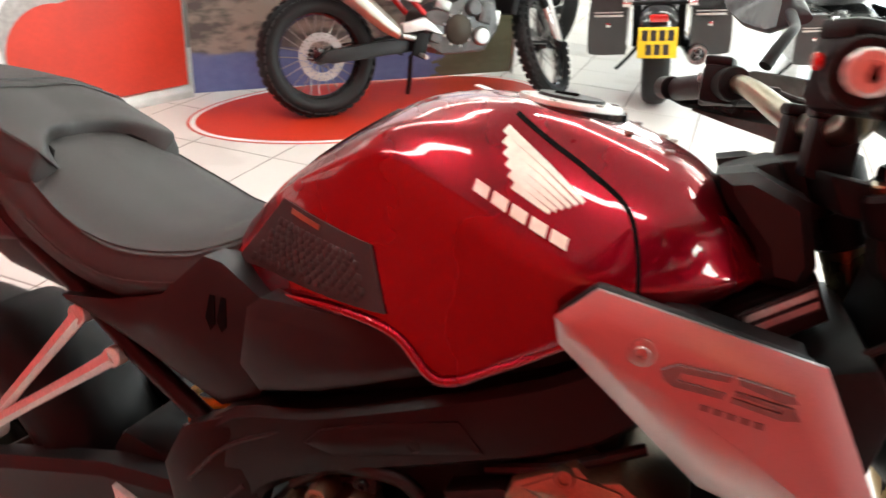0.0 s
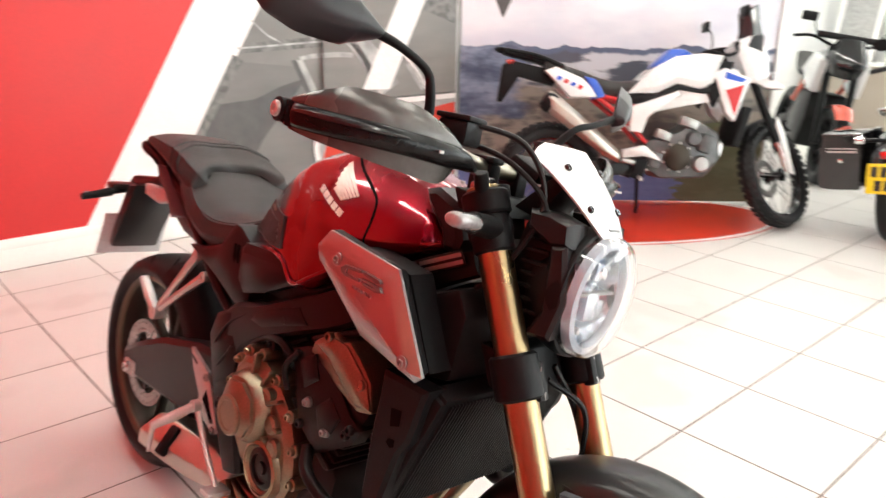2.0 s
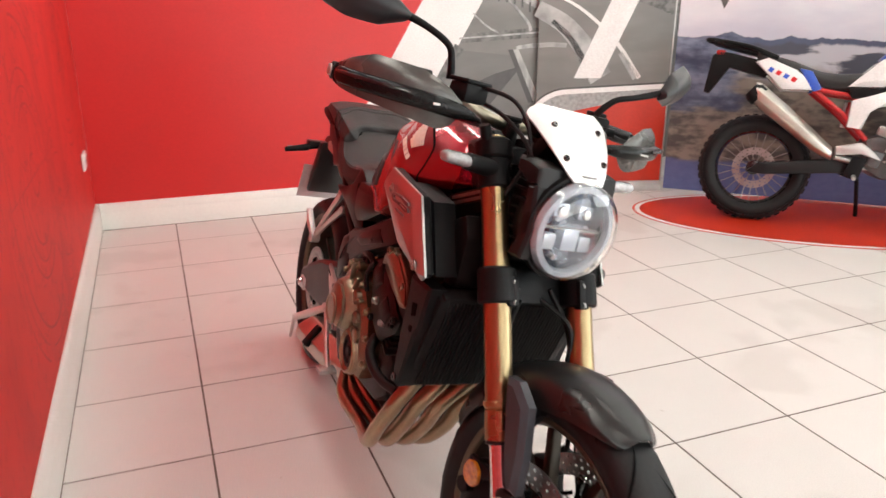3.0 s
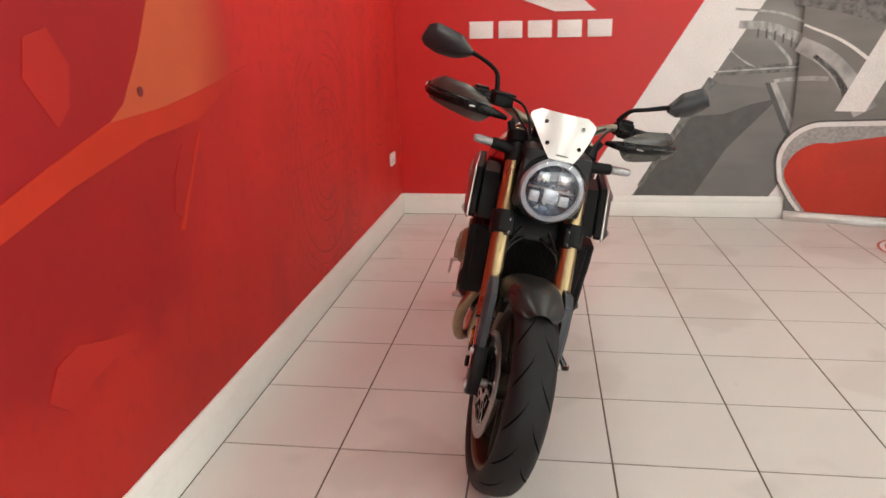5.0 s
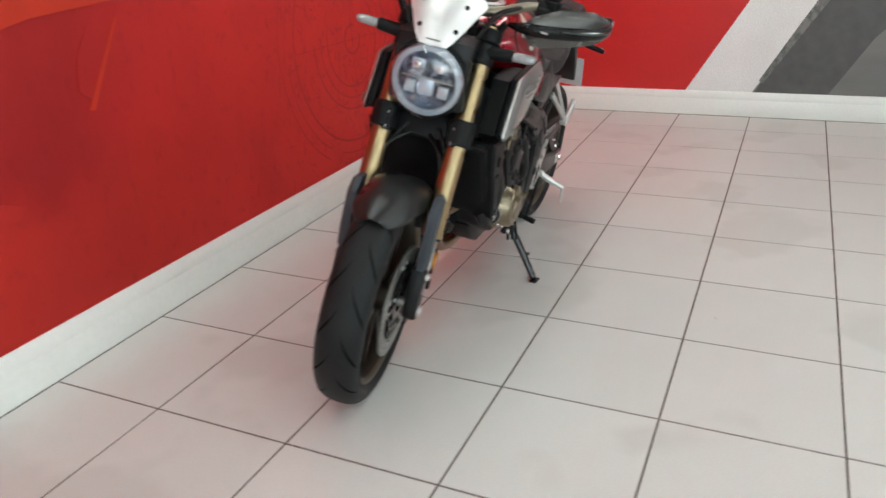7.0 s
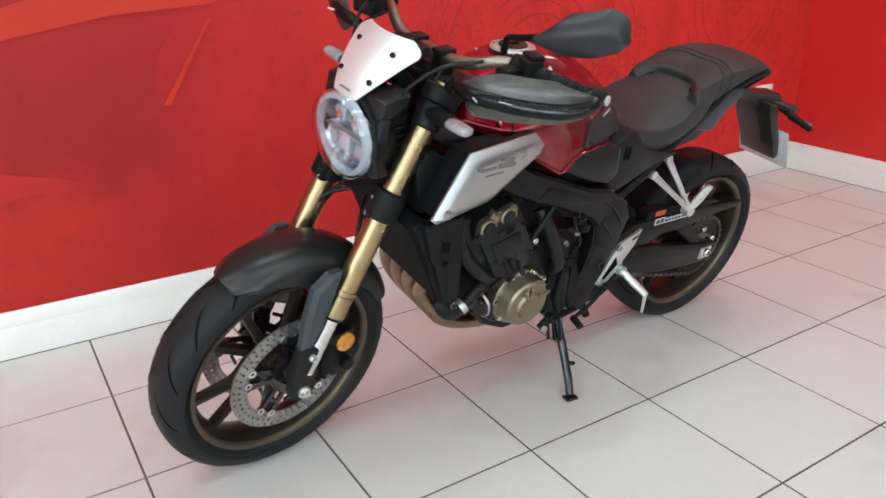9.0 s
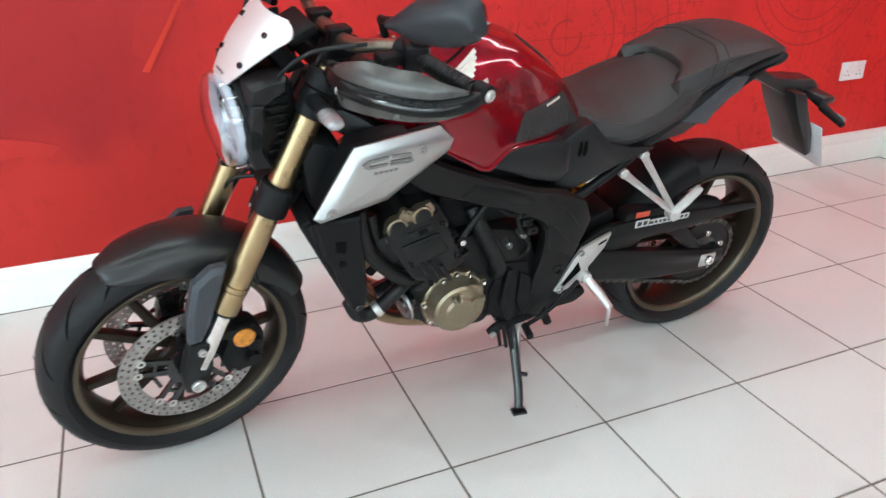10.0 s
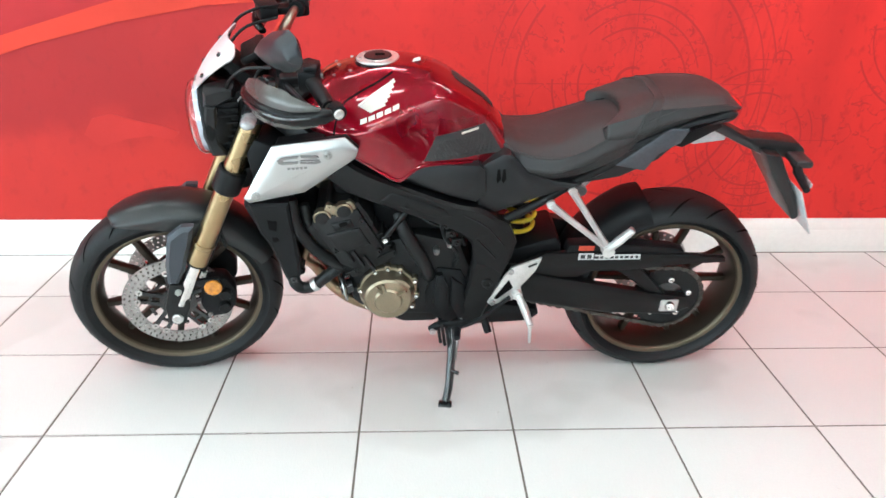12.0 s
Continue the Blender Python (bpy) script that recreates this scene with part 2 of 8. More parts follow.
REDLENS = mat("red_lens", (0.45, 0.01, 0.01), 0.15, coat=0.8)
GREYLENS = mat("clear_lens_over_white", (0.36, 0.36, 0.37), 0.2, 0.3, 0.2, 80, coat=1.0)
LEDLENS = mat("clear_lamp_block", (0.40, 0.44, 0.51), 0.16, 0.45, 0.15, 80, coat=1.0)
MIRRORGLASS = mat("mirror_glass", (0.85, 0.87, 0.9), 0.03, 1.0, 0.01)
GLASS = glass("clear_lens")
WHITEMARK = mat("pale_gold_decal", (0.70, 0.66, 0.58), 0.35, 0.2)
GREYMARK = mat("grey_decal", (0.20, 0.195, 0.19), 0.4, 0.5)
DARKGAP = mat("dark_gap", (0.004, 0.0035, 0.0035), 0.8, spec=0.05)
PAD = mat("rubber_pad", (0.018, 0.017, 0.017), 0.6, 0, 0.1, 20, 0.1, 400, 0.3, 800)
CHAIN = mat("oiled_chain", (0.10, 0.095, 0.085), 0.4, 0.9, 0.2, 60)
PLATEBACK = mat("blank_plate", (0.60, 0.60, 0.60), 0.4)
PLATEBLACK = mat("plate_black", (0.02, 0.02, 0.02), 0.5)
LABELRED = mat("red_label", (0.55, 0.07, 0.03), 0.45)
LABELWHITE = mat("white_label", (0.55, 0.55, 0.53), 0.45)

# ---------------------------------------------------------------- the room
T = 0.43      # tile pitch


def nodes_of(name, rough=0.5):
    m = bpy.data.materials.new(name)
    m.use_nodes = True
    N, L = m.node_tree.nodes, m.node_tree.links
    N["Principled BSDF"].inputs["Roughness"].default_value = rough
    tc, sep = N.new("ShaderNodeTexCoord"), N.new("ShaderNodeSeparateXYZ")
    L.new(tc.outputs["Object"], sep.inputs[0])
    return m, N, L, tc, sep


def op(N, L, kind, a, b=None, c=None):
    n = N.new("ShaderNodeMath")
    n.operation = kind
    for k, v in enumerate((a, b, c)):
        if v is None:
            continue
        if isinstance(v, (int, float)):
            n.inputs[k].default_value = v
        else:
            L.new(v, n.inputs[k])
    return n.outputs[0]


def mixed(N, L, fac, a, b):
    n = N.new("ShaderNodeMix")
    n.data_type = "RGBA"
    L.new(fac, n.inputs[0]) if not isinstance(fac, (int, float)) else None
    for k, v in ((6, a), (7, b)):
        if isinstance(v, tuple):
            n.inputs[k].default_value = (*v, 1)
        else:
            L.new(v, n.inputs[k])
    return n.outputs[2]


def noise_of(N, L, tc, scale, detail=4, stretch=(1, 1, 1)):
    mp, n = N.new("ShaderNodeMapping"), N.new("ShaderNodeTexNoise")
    mp.inputs["Scale"].default_value = stretch
    n.inputs["Scale"].default_value, n.inputs["Detail"].default_value = scale, detail
    L.new(tc.outputs["Object"], mp.inputs[0])
    L.new(mp.outputs[0], n.inputs["Vector"])
    return n.outputs["Fac"]


def mural_red(name="printed_red_wall", over=None, a=0.0, b=1.0):
    """A printed red wall: brighter towards the corner, with faint engine drawings of rings and gears.
    over: a print colour that fades in along x from a to b."""
    m, N, L, tc, sep = nodes_of(name, 0.6)
    N["Principled BSDF"].inputs["Specular IOR Level"].default_value = 0.30
    x, z = sep.outputs["X"], sep.outputs["Z"]
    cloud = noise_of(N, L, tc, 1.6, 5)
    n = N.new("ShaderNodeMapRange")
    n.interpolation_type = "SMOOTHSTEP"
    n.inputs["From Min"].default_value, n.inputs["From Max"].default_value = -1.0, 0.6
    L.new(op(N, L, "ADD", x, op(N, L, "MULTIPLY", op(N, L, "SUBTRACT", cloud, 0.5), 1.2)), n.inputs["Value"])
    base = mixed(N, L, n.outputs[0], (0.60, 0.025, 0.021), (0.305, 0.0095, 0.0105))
    low, side = N.new("ShaderNodeMapRange"), N.new("ShaderNodeMapRange")
    for q, lo_, hi_, top in ((low, 0.66, 0.50, 0.85), (side, -0.7, 0.25, 1.0)):
        q.interpolation_type = "SMOOTHSTEP"
        q.inputs["From Min"].default_value, q.inputs["From Max"].default_value, q.inputs["To Max"].default_value = lo_, hi_, top
    ragged = noise_of(N, L, tc, 5.5, 7, (1, 1, 0.8))
    L.new(op(N, L, "ADD", z, op(N, L, "ADD", op(N, L, "MULTIPLY", op(N, L, "SUBTRACT", cloud, 0.5), 0.55), op(N, L, "MULTIPLY", op(N, L, "SUBTRACT", ragged, 0.5), 0.25))), low.inputs["Value"])
    L.new(x, side.inputs["Value"])
    base = mixed(N, L, op(N, L, "MULTIPLY", low.outputs[0], side.outputs[0]), base, (0.45, 0.019, 0.0125))
    lines = None
    for cx, cz, k, far in ((-1.46, 0.73, 74, 0.60), (-2.06, 0.83, 130, 0.11), (-0.66, 0.98, 110, 0.12), (-2.28, 0.75, 150, 0.08), (-2.00, 0.50, 82, 0.36), (-2.03, 0.29, 140, 0.10), (-2.70, 0.95, 70, 0.42)):
        dx, dz = op(N, L, "SUBTRACT", x, cx), op(N, L, "SUBTRACT", z, cz)
        d = op(N, L, "SQRT", op(N, L, "ADD", op(N, L, "MULTIPLY", dx, dx), op(N, L, "MULTIPLY", dz, dz)))
        kd = op(N, L, "MULTIPLY", op(N, L, "ADD", d, op(N, L, "MULTIPLY", cloud, 0.012)), k)
        ring = op(N, L, "GREATER_THAN", op(N, L, "SINE", op(N, L, "ADD", kd, op(N, L, "MULTIPLY", op(N, L, "SINE", op(N, L, "MULTIPLY", kd, 0.31)), 2.6))), 0.93)
        axes = op(N, L, "LESS_THAN", op(N, L, "MINIMUM", op(N, L, "ABSOLUTE", dx), op(N, L, "ABSOLUTE", dz)), 0.0016)
        ring = op(N, L, "MULTIPLY", op(N, L, "MAXIMUM", ring, axes), op(N, L, "LESS_THAN", d, far))
        lines = ring if lines is None else op(N, L, "MAXIMUM", lines, ring)
    wiggle = noise_of(N, L, tc, 9.0, 6)
    veins = op(N, L, "LESS_THAN", op(N, L, "ABSOLUTE", op(N, L, "SUBTRACT", wiggle, 0.5)), 0.007)
    veins = op(N, L, "MULTIPLY", veins, op(N, L, "LESS_THAN", x, -0.3))
    lines = op(N, L, "MAXIMUM", lines, veins)
    lines = op(N, L, "MULTIPLY", lines, op(N, L, "GREATER_THAN", noise_of(N, L, tc, 3.1, 3), 0.42))
    hatch = op(N, L, "GREATER_THAN", op(N, L, "SINE", op(N, L, "ADD", op(N, L, "MULTIPLY", op(N, L, "ADD", x, op(N, L, "MULTIPLY", z, 0.12)), 150.0), op(N, L, "MULTIPLY", wiggle, 14.0))), 0.72)
    hatch = op(N, L, "MULTIPLY", hatch, op(N, L, "GREATER_THAN", noise_of(N, L, tc, 2.3, 4), 0.56))
    hatch = op(N, L, "MULTIPLY", hatch, op(N, L, "LESS_THAN", x, -0.3))
    lines = op(N, L, "MAXIMUM", lines, op(N, L, "MULTIPLY", hatch, 0.25))
    fade = N.new("ShaderNodeMapRange")
    fade.interpolation_type = "SMOOTHSTEP"
    fade.inputs["From Min"].default_value, fade.inputs["From Max"].default_value = -0.60, -1.12
    L.new(x, fade.inputs["Value"])
    lines = op(N, L, "MULTIPLY", lines, op(N, L, "MULTIPLY", fade.outputs[0], 0.42))
    smear = N.new("ShaderNodeMapRange")
    smear.inputs["From Min"].default_value, smear.inputs["From Max"].default_value = 0.46, 0.68
    smear.inputs["To Max"].default_value = 0.30
    L.new(noise_of(N, L, tc, 3.4, 7, (1, 1, 0.45)), smear.inputs["Value"])
    base = mixed(N, L, smear.outputs[0], base, (0.27, 0.009, 0.012))
    spots = N.new("ShaderNodeMapRange")
    spots.inputs["From Min"].default_value, spots.inputs["From Max"].default_value, spots.inputs["To Max"].default_value = 0.56, 0.74, 0.38
    L.new(noise_of(N, L, tc, 26.0, 5, (1, 1, 0.6)), spots.inputs["Value"])
    base = mixed(N, L, spots.outputs[0], base, (0.22, 0.008, 0.010))
    col = mixed(N, L, lines, base, (0.16, 0.012, 0.018))
    if over:
        r = N.new("ShaderNodeMapRange")
        r.interpolation_type = "SMOOTHSTEP"
        r.inputs["From Min"].default_value, r.inputs["From Max"].default_value = a, b
        L.new(op(N, L, "ADD", x, op(N, L, "MULTIPLY", op(N, L, "SUBTRACT", cloud, 0.5), 0.25)), r.inputs["Value"])
        patch = noise_of(N, L, tc, 4.0, 5)
        tone = mixed(N, L, patch, tuple(0.8 * c for c in over), tuple(1.2 * c for c in over))
        col = mixed(N, L, r.outputs[0], col, tone)
    L.new(col, N["Principled BSDF"].inputs["Base Color"])
    return m


def print_mat(name, cols, scale, stretch=(1, 1, 1), rough=0.45, detail=6):
    """A printed photograph: clouds of the given colours."""
    m, N, L, tc, sep = nodes_of(name, rough)
    ramp = N.new("ShaderNodeValToRGB")
    while len(ramp.color_ramp.elements) < len(cols):
        ramp.color_ramp.elements.new(0.5)
    for e, (p, c) in zip(ramp.color_ramp.elements, cols):
        e.position, e.color = p, (*c, 1)
    L.new(noise_of(N, L, tc, scale, detail, stretch), ramp.inputs[0])
    L.new(ramp.outputs[0], N["Principled BSDF"].inputs["Base Color"])
    return m


def mountain_print():
    """A printed mountain view: pale sky, a blue massif, snowy slopes, brown rock, meadow and a blue lake."""
    m, N, L, tc, sep = nodes_of("printed_mountains", 0.45)
    x, z = sep.outputs["X"], sep.outputs["Z"]

    def ramp(v, lo, hi):
        r = N.new("ShaderNodeMapRange")
        r.interpolation_type = "SMOOTHSTEP"
        r.inputs["From Min"].default_value, r.inputs["From Max"].default_value = lo, hi
        L.new(v, r.inputs["Value"])
        return r.outputs[0]

    skyline = noise_of(N, L, tc, 3.4, 6, (1, 0, 0))
    depth = op(N, L, "SUBTRACT", op(N, L, "ADD", 1.06, op(N, L, "MULTIPLY", op(N, L, "SUBTRACT", skyline, 0.5), 0.20)), z)
    cloud, rock, fine = noise_of(N, L, tc, 1.6, 5, (0.6, 1, 1.6)), noise_of(N, L, tc, 4.2, 8, (0.55, 1, 2.0)), noise_of(N, L, tc, 15, 6, (1, 1, 1.8))
    heaven = mixed(N, L, ramp(cloud, 0.35, 0.65), (0.60, 0.61, 0.70), (0.80, 0.80, 0.84))
    slope = mixed(N, L, ramp(rock, 0.46, 0.54), (0.085, 0.095, 0.125), (0.60, 0.62, 0.67))
    stone = mixed(N, L, ramp(op(N, L, "ADD", rock, op(N, L, "MULTIPLY", op(N, L, "SUBTRACT", fine, 0.5), 0.4)), 0.40, 0.60), (0.085, 0.080, 0.075), (0.27, 0.245, 0.205))
    massif = mixed(N, L, ramp(op(N, L, "ADD", rock, op(N, L, "MULTIPLY", op(N, L, "SUBTRACT", fine, 0.5), 0.3)), 0.36, 0.68), (0.050, 0.070, 0.125), (0.26, 0.31, 0.42))
    jag = op(N, L, "MULTIPLY", op(N, L, "SUBTRACT", rock, 0.5), 0.5)
    land = mixed(N, L, ramp(op(N, L, "ADD", depth, jag), 0.18, 0.30), slope, stone)
    land = mixed(N, L, ramp(depth, 0.045, 0.025), land, (0.10, 0.125, 0.20))
    land = mixed(N, L, op(N, L, "MULTIPLY", ramp(op(N, L, "ADD", x, jag), -0.56, -0.68), ramp(op(N, L, "ADD", depth, jag), 0.50, 0.42)), land, massif)
    meadow = op(N, L, "MULTIPLY", op(N, L, "GREATER_THAN", op(N, L, "ADD", x, op(N, L, "MULTIPLY", fine, 0.3)), 0.62), op(N, L, "LESS_THAN", op(N, L, "ADD", z, jag), 0.55))
    land = mixed(N, L, op(N, L, "MULTIPLY", meadow, 0.85), land, (0.10, 0.105, 0.045))
    lake = mixed(N, L, fine, (0.075, 0.105, 0.27), (0.15, 0.20, 0.40))
    land = mixed(N, L, op(N, L, "MULTIPLY", ramp(op(N, L, "ADD", z, op(N, L, "MULTIPLY", jag, 0.3)), 0.27, 0.23), op(N, L, "SUBTRACT", 1.0, meadow)), land, lake)
    L.new(mixed(N, L, ramp(depth, -0.004, 0.004), heaven, land), N["Principled BSDF"].inputs["Base Color"])
    return m


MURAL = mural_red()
REDPRINT = mat("flat_red_print", (0.56, 0.013, 0.013), 0.42, 0, 0.05, 2, 0.03, 80)
ORANGEPRINT = mural_red("orange_red_print", (0.50, 0.085, 0.035), -0.42, 0.0)
BANDPRINT = mat("bright_red_print", (0.56, 0.034, 0.013), 0.42, 0, 0.12, 3, 0.05, 60)
STREAKPRINT = mural_red("red_streak_print", (0.50, 0.030, 0.012), -0.62, 0.15)
DARKPRINT = mural_red("maroon_print", (0.32, 0.009, 0.012), -0.20, 0.75)
SOFTPRINT = mural_red("soft_red_print", (0.42, 0.018, 0.014), -0.2, 0.5)
LINEPRINT = mat("thin_dark_print", (0.17, 0.012, 0.02), 0.42, 0, 0.2, 6)
WHITEPAINT = mat("white_paint", (0.85, 0.845, 0.82), 0.36, 0, 0.03, 3, 0.02, 60, 0.04, 300)
WALLPAINT = mat("white_wall", (0.78, 0.77, 0.75), 0.6, 0, 0.03, 2, 0.03, 60, 0.1, 200)
CEILPAINT = mat("ceiling_board", (0.42, 0.42, 0.41), 0.7, 0, 0.04, 2, 0.05, 80, 0.1, 200)
ROADPRINT = print_mat("printed_road", [(0.25, (0.15, 0.148, 0.14)), (0.5, (0.20, 0.197, 0.185)), (0.75, (0.27, 0.265, 0.25))], 1.3, (1, 1.2, 3.0))
ASPHALTPRINT = print_mat("printed_asphalt", [(0.3, (0.155, 0.152, 0.145)), (0.7, (0.19, 0.187, 0.178))], 3.0, (1, 1, 3))
SHADEPRINT = print_mat("printed_dark_asphalt", [(0.3, (0.075, 0.075, 0.074)), (0.7, (0.098, 0.097, 0.094))], 14)
VERGEPRINT = print_mat("printed_verge", [(0.35, (0.09, 0.09, 0.085)), (0.6, (0.20, 0.20, 0.19))], 26)
RAILPRINT = print_mat("printed_rail", [(0.35, (0.26, 0.26, 0.255)), (0.6, (0.48, 0.48, 0.47))], 8, (1, 3, 1))
CONCRETEPRINT = print_mat("printed_concrete", [(0.3, (0.28, 0.28, 0.27)), (0.7, (0.46, 0.46, 0.45))], 40)
WHITEPRINT = mat("white_print", (0.82, 0.81, 0.79), 0.42, 0, 0.03)
MOUNTAINS = mountain_print()
TILE = mat("pale_floor_tile", (0.69, 0.668, 0.642), 0.36, 0, 0.02, 3, 0.06, 260, 0.05, 500, object_random=0.02, rvar=0.05, spec=0.35)
GROUT = mat("brown_grout", (0.14, 0.115, 0.095), 0.8, 0, 0.2, 8)


def speckled(m, scale, at, dark):
    """Sparse dark specks of trodden dirt over a material's own colour."""
    N, L = m.node_tree.nodes, m.node_tree.links
    B = N["Principled BSDF"]
    old = B.inputs["Base Color"].links[0].from_socket
    geo, n, r, mx = N.new("ShaderNodeNewGeometry"), N.new("ShaderNodeTexNoise"), N.new("ShaderNodeMapRange"), N.new("ShaderNodeMix")
    n.inputs["Scale"].default_value, n.inputs["Detail"].default_value = scale, 3
    r.inputs["From Min"].default_value, r.inputs["From Max"].default_value = at, at + 0.05
    r.inputs["To Max"].default_value = 0.45
    mx.data_type = "RGBA"
    mx.inputs[7].default_value = (*dark, 1)
    L.new(geo.outputs["Position"], n.inputs["Vector"])
    L.new(n.outputs["Fac"], r.inputs["Value"])
    L.new(r.outputs[0], mx.inputs[0])
    L.new(old, mx.inputs[6])
    L.new(mx.outputs[2], B.inputs["Base Color"])


speckled(TILE, 21.0, 0.735, (0.30, 0.24, 0.19))
speckled(TILE, 1.7, 0.56, (0.56, 0.53, 0.50))
SOCKETWHITE = mat("white_plastic", (0.8, 0.8, 0.78), 0.35)
LAMP = mat("lamp_diffuser", (1.0, 0.97, 0.92), 0.5, emit=22.0)


def structure(name, bm, material, label, category):
    return tagged(part(name, bm, material), label, category, kind="structure")


floor = structure("floor", box(((X0 + X1) / 2, (Y0 + Y1) / 2, -0.0512), (X1 - X0 + 0.4, Y1 - Y0 + 0.4, 0.1), 0), GROUT, "pale square floor tiles with thin brown grout", "floor")
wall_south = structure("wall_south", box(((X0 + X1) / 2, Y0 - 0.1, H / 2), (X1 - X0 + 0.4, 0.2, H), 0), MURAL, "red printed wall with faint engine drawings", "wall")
wall_west = structure("wall_west", box((X0 - 0.1, (Y0 + Y1) / 2, H / 2), (0.2, Y1 - Y0, H), 0), WALLPAINT, "red wall with white diagonal stripe and grey road photograph", "wall")
ceiling = structure("ceiling", box(((X0 + X1) / 2, (Y0 + Y1) / 2, H + 0.05), (X1 - X0 + 0.4, Y1 - Y0 + 0.4, 0.1), 0), CEILPAINT, "plain grey-white showroom ceiling", "ceiling")


def glazed_wall(name, m, length, label):
    """A white wall with a wide glazed opening, framed in white."""
    w = length
    bm = many(box((0, 0, 0.1), (w, 0.2, 0.2), 0), box((0, 0, 2.5 + (H - 2.5) / 2), (w, 0.2, H - 2.5), 0),
              box((-w / 2 + 0.5, 0, 1.35), (1.0, 0.2, 2.3), 0), box((w / 2 - 0.5, 0, 1.35), (1.0, 0.2, 2.3), 0))
    wall = structure(name, bm, WALLPAINT, label, "wall")
    wall.matrix_basis = m
    n = 5
    for i in range(n + 1):
        part("mullion", box((-w / 2 + 1 + (w - 2) * i / n, 0, 1.35), (0.06, 0.08, 2.3), 0.004), WHITEPAINT, wall)
    for i in range(n):
        p = part("pane", box((-w / 2 + 1 + (w - 2) * (i + 0.5) / n, 0.02, 1.35), ((w - 2) / n - 0.06, 0.008, 2.3), 0), GLASS, wall)
        p.visible_shadow = False
    return wall


glazed_wall("wall_north", pose((X0 + X1) / 2, Y1 + 0.1, 0), X1 - X0, "white wall with a wide glazed front")
glazed_wall("wall_east", pose(X1 + 0.1, (Y0 + Y1) / 2, 0, 0, 0, -90), Y1 - Y0, "white wall with tall shop windows")


MOULDING = [(0.0, 0.0), (0.022, 0.0), (0.022, 0.100), (0.0195, 0.106), (0.0205, 0.112), (0.0180, 0.130), (0.0130, 0.146), (0.0060, 0.154), (0.0, 0.154)]
SKIRTING = mat("white_skirting_paint", (0.84, 0.845, 0.80), 0.36, 0, 0.03, 3, 0.02, 60, 0.04, 300)


def baseboard(plane, at, a, b):
    """A moulded skirting along a wall, sealed to the tiles by a thin joint."""
    ob = structure("baseboard", slab([(at + d, z) for d, z in MOULDING], a, b, 0.0012, plane), SKIRTING, "white painted baseboard", "baseboard")
    part("joint", slab([(at + 0.021, 0.0), (at + 0.0245, 0.0), (at + 0.0225, 0.003)], a, b, 0, plane), GROUT, ob)


baseboard("yz", Y0, X0, X1)
baseboard("xz", X0, Y0 + 0.023, 2.0)


def print_on_south(name, poly, material, lift, parent=wall_south):
    return part(name, slab(poly, Y0 + 0.0005, Y0 + lift, 0), material, parent)


def arc(cx, cz, r, a, b, n=14):
    return [(cx + r * math.cos(radians(a + (b - a) * i / (n - 1))), cz + r * math.sin(radians(a + (b - a) * i / (n - 1)))) for i in range(n)]


# printed shapes on the red wall
print_on_south("maroon_field", [(0.36, 1.06), (0.80, 0.915), (1.3, 0.80), (2.6, 0.7), (2.6, H - 0.02), (0.05, H - 0.02), (0.08, 1.5), (0.13, 1.37), (0.2, 1.25), (0.3, 1.12)], DARKPRINT, 0.002)
print_on_south("orange_field", [(0.38, 1.075), (0.30, 1.12), (0.2, 1.25), (0.13, 1.37), (0.08, 1.5), (0.06, 1.8), (-0.30, 1.8), (-0.36, 1.4), (-0.38, 1.15), (-0.2, 1.10), (0.1, 1.09)], ORANGEPRINT, 0.003)
print_on_south("red_streak", [(1.4, 0.70), (0.9, 0.865), (0.55, 0.955), (0.2, 1.02), (-0.1, 1.04), (-0.36, 1.13), (-0.55, 1.19), (-0.36, 1.16), (-0.1, 1.12), (0.1, 1.095), (0.38, 1.08), (0.6, 1.02), (0.9, 0.93), (1.4, 0.78)], STREAKPRINT, 0.0045)
print_on_south("bright_mark", [(0.02, 0.98), (-0.04, 0.97), (-0.02, 0.85), (0.05, 0.76), (0.10, 0.80), (0.08, 0.90)], SOFTPRINT, 0.0035)
print_on_south("bright_mark", [(-0.10, 1.0), (-0.085, 0.99), (0.08, 0.74), (0.06, 0.735)], STREAKPRINT, 0.005)
print_on_south("bright_mark", [(0.62, 1.15), (0.66, 1.2), (0.64, 1.28), (0.56, 1.3), (0.50, 1.22), (0.52, 1.13), (0.57, 1.09)], SOFTPRINT, 0.004)
print_on_south("dark_dot", arc(0.215, 1.145, 0.014, 0, 330, 10), LINEPRINT, 0.005)
print_on_south("bright_mark", [(0.70, 0.585), (0.62, 0.605), (0.52, 0.575), (0.42, 0.555), (0.36, 0.53), (0.39, 0.50), (0.48, 0.515), (0.58, 0.50), (0.68, 0.47), (0.74, 0.52)], SOFTPRINT, 0.0035)

# printed shapes on the corner wall
ZB = 0.154


def print_on_west(name, poly, material, lift):
    return part(name, slab(poly, X0 + 0.0005, X0 + lift, 0, "yz"), material, wall_west)


def diag(y0, w, z0=ZB, z1=H - 0.02, k=0.605):
    return [(y0, z0), (y0 + w, z0), (y0 + w + k * (z1 - z0), z1), (y0 + k * (z1 - z0), z1)]


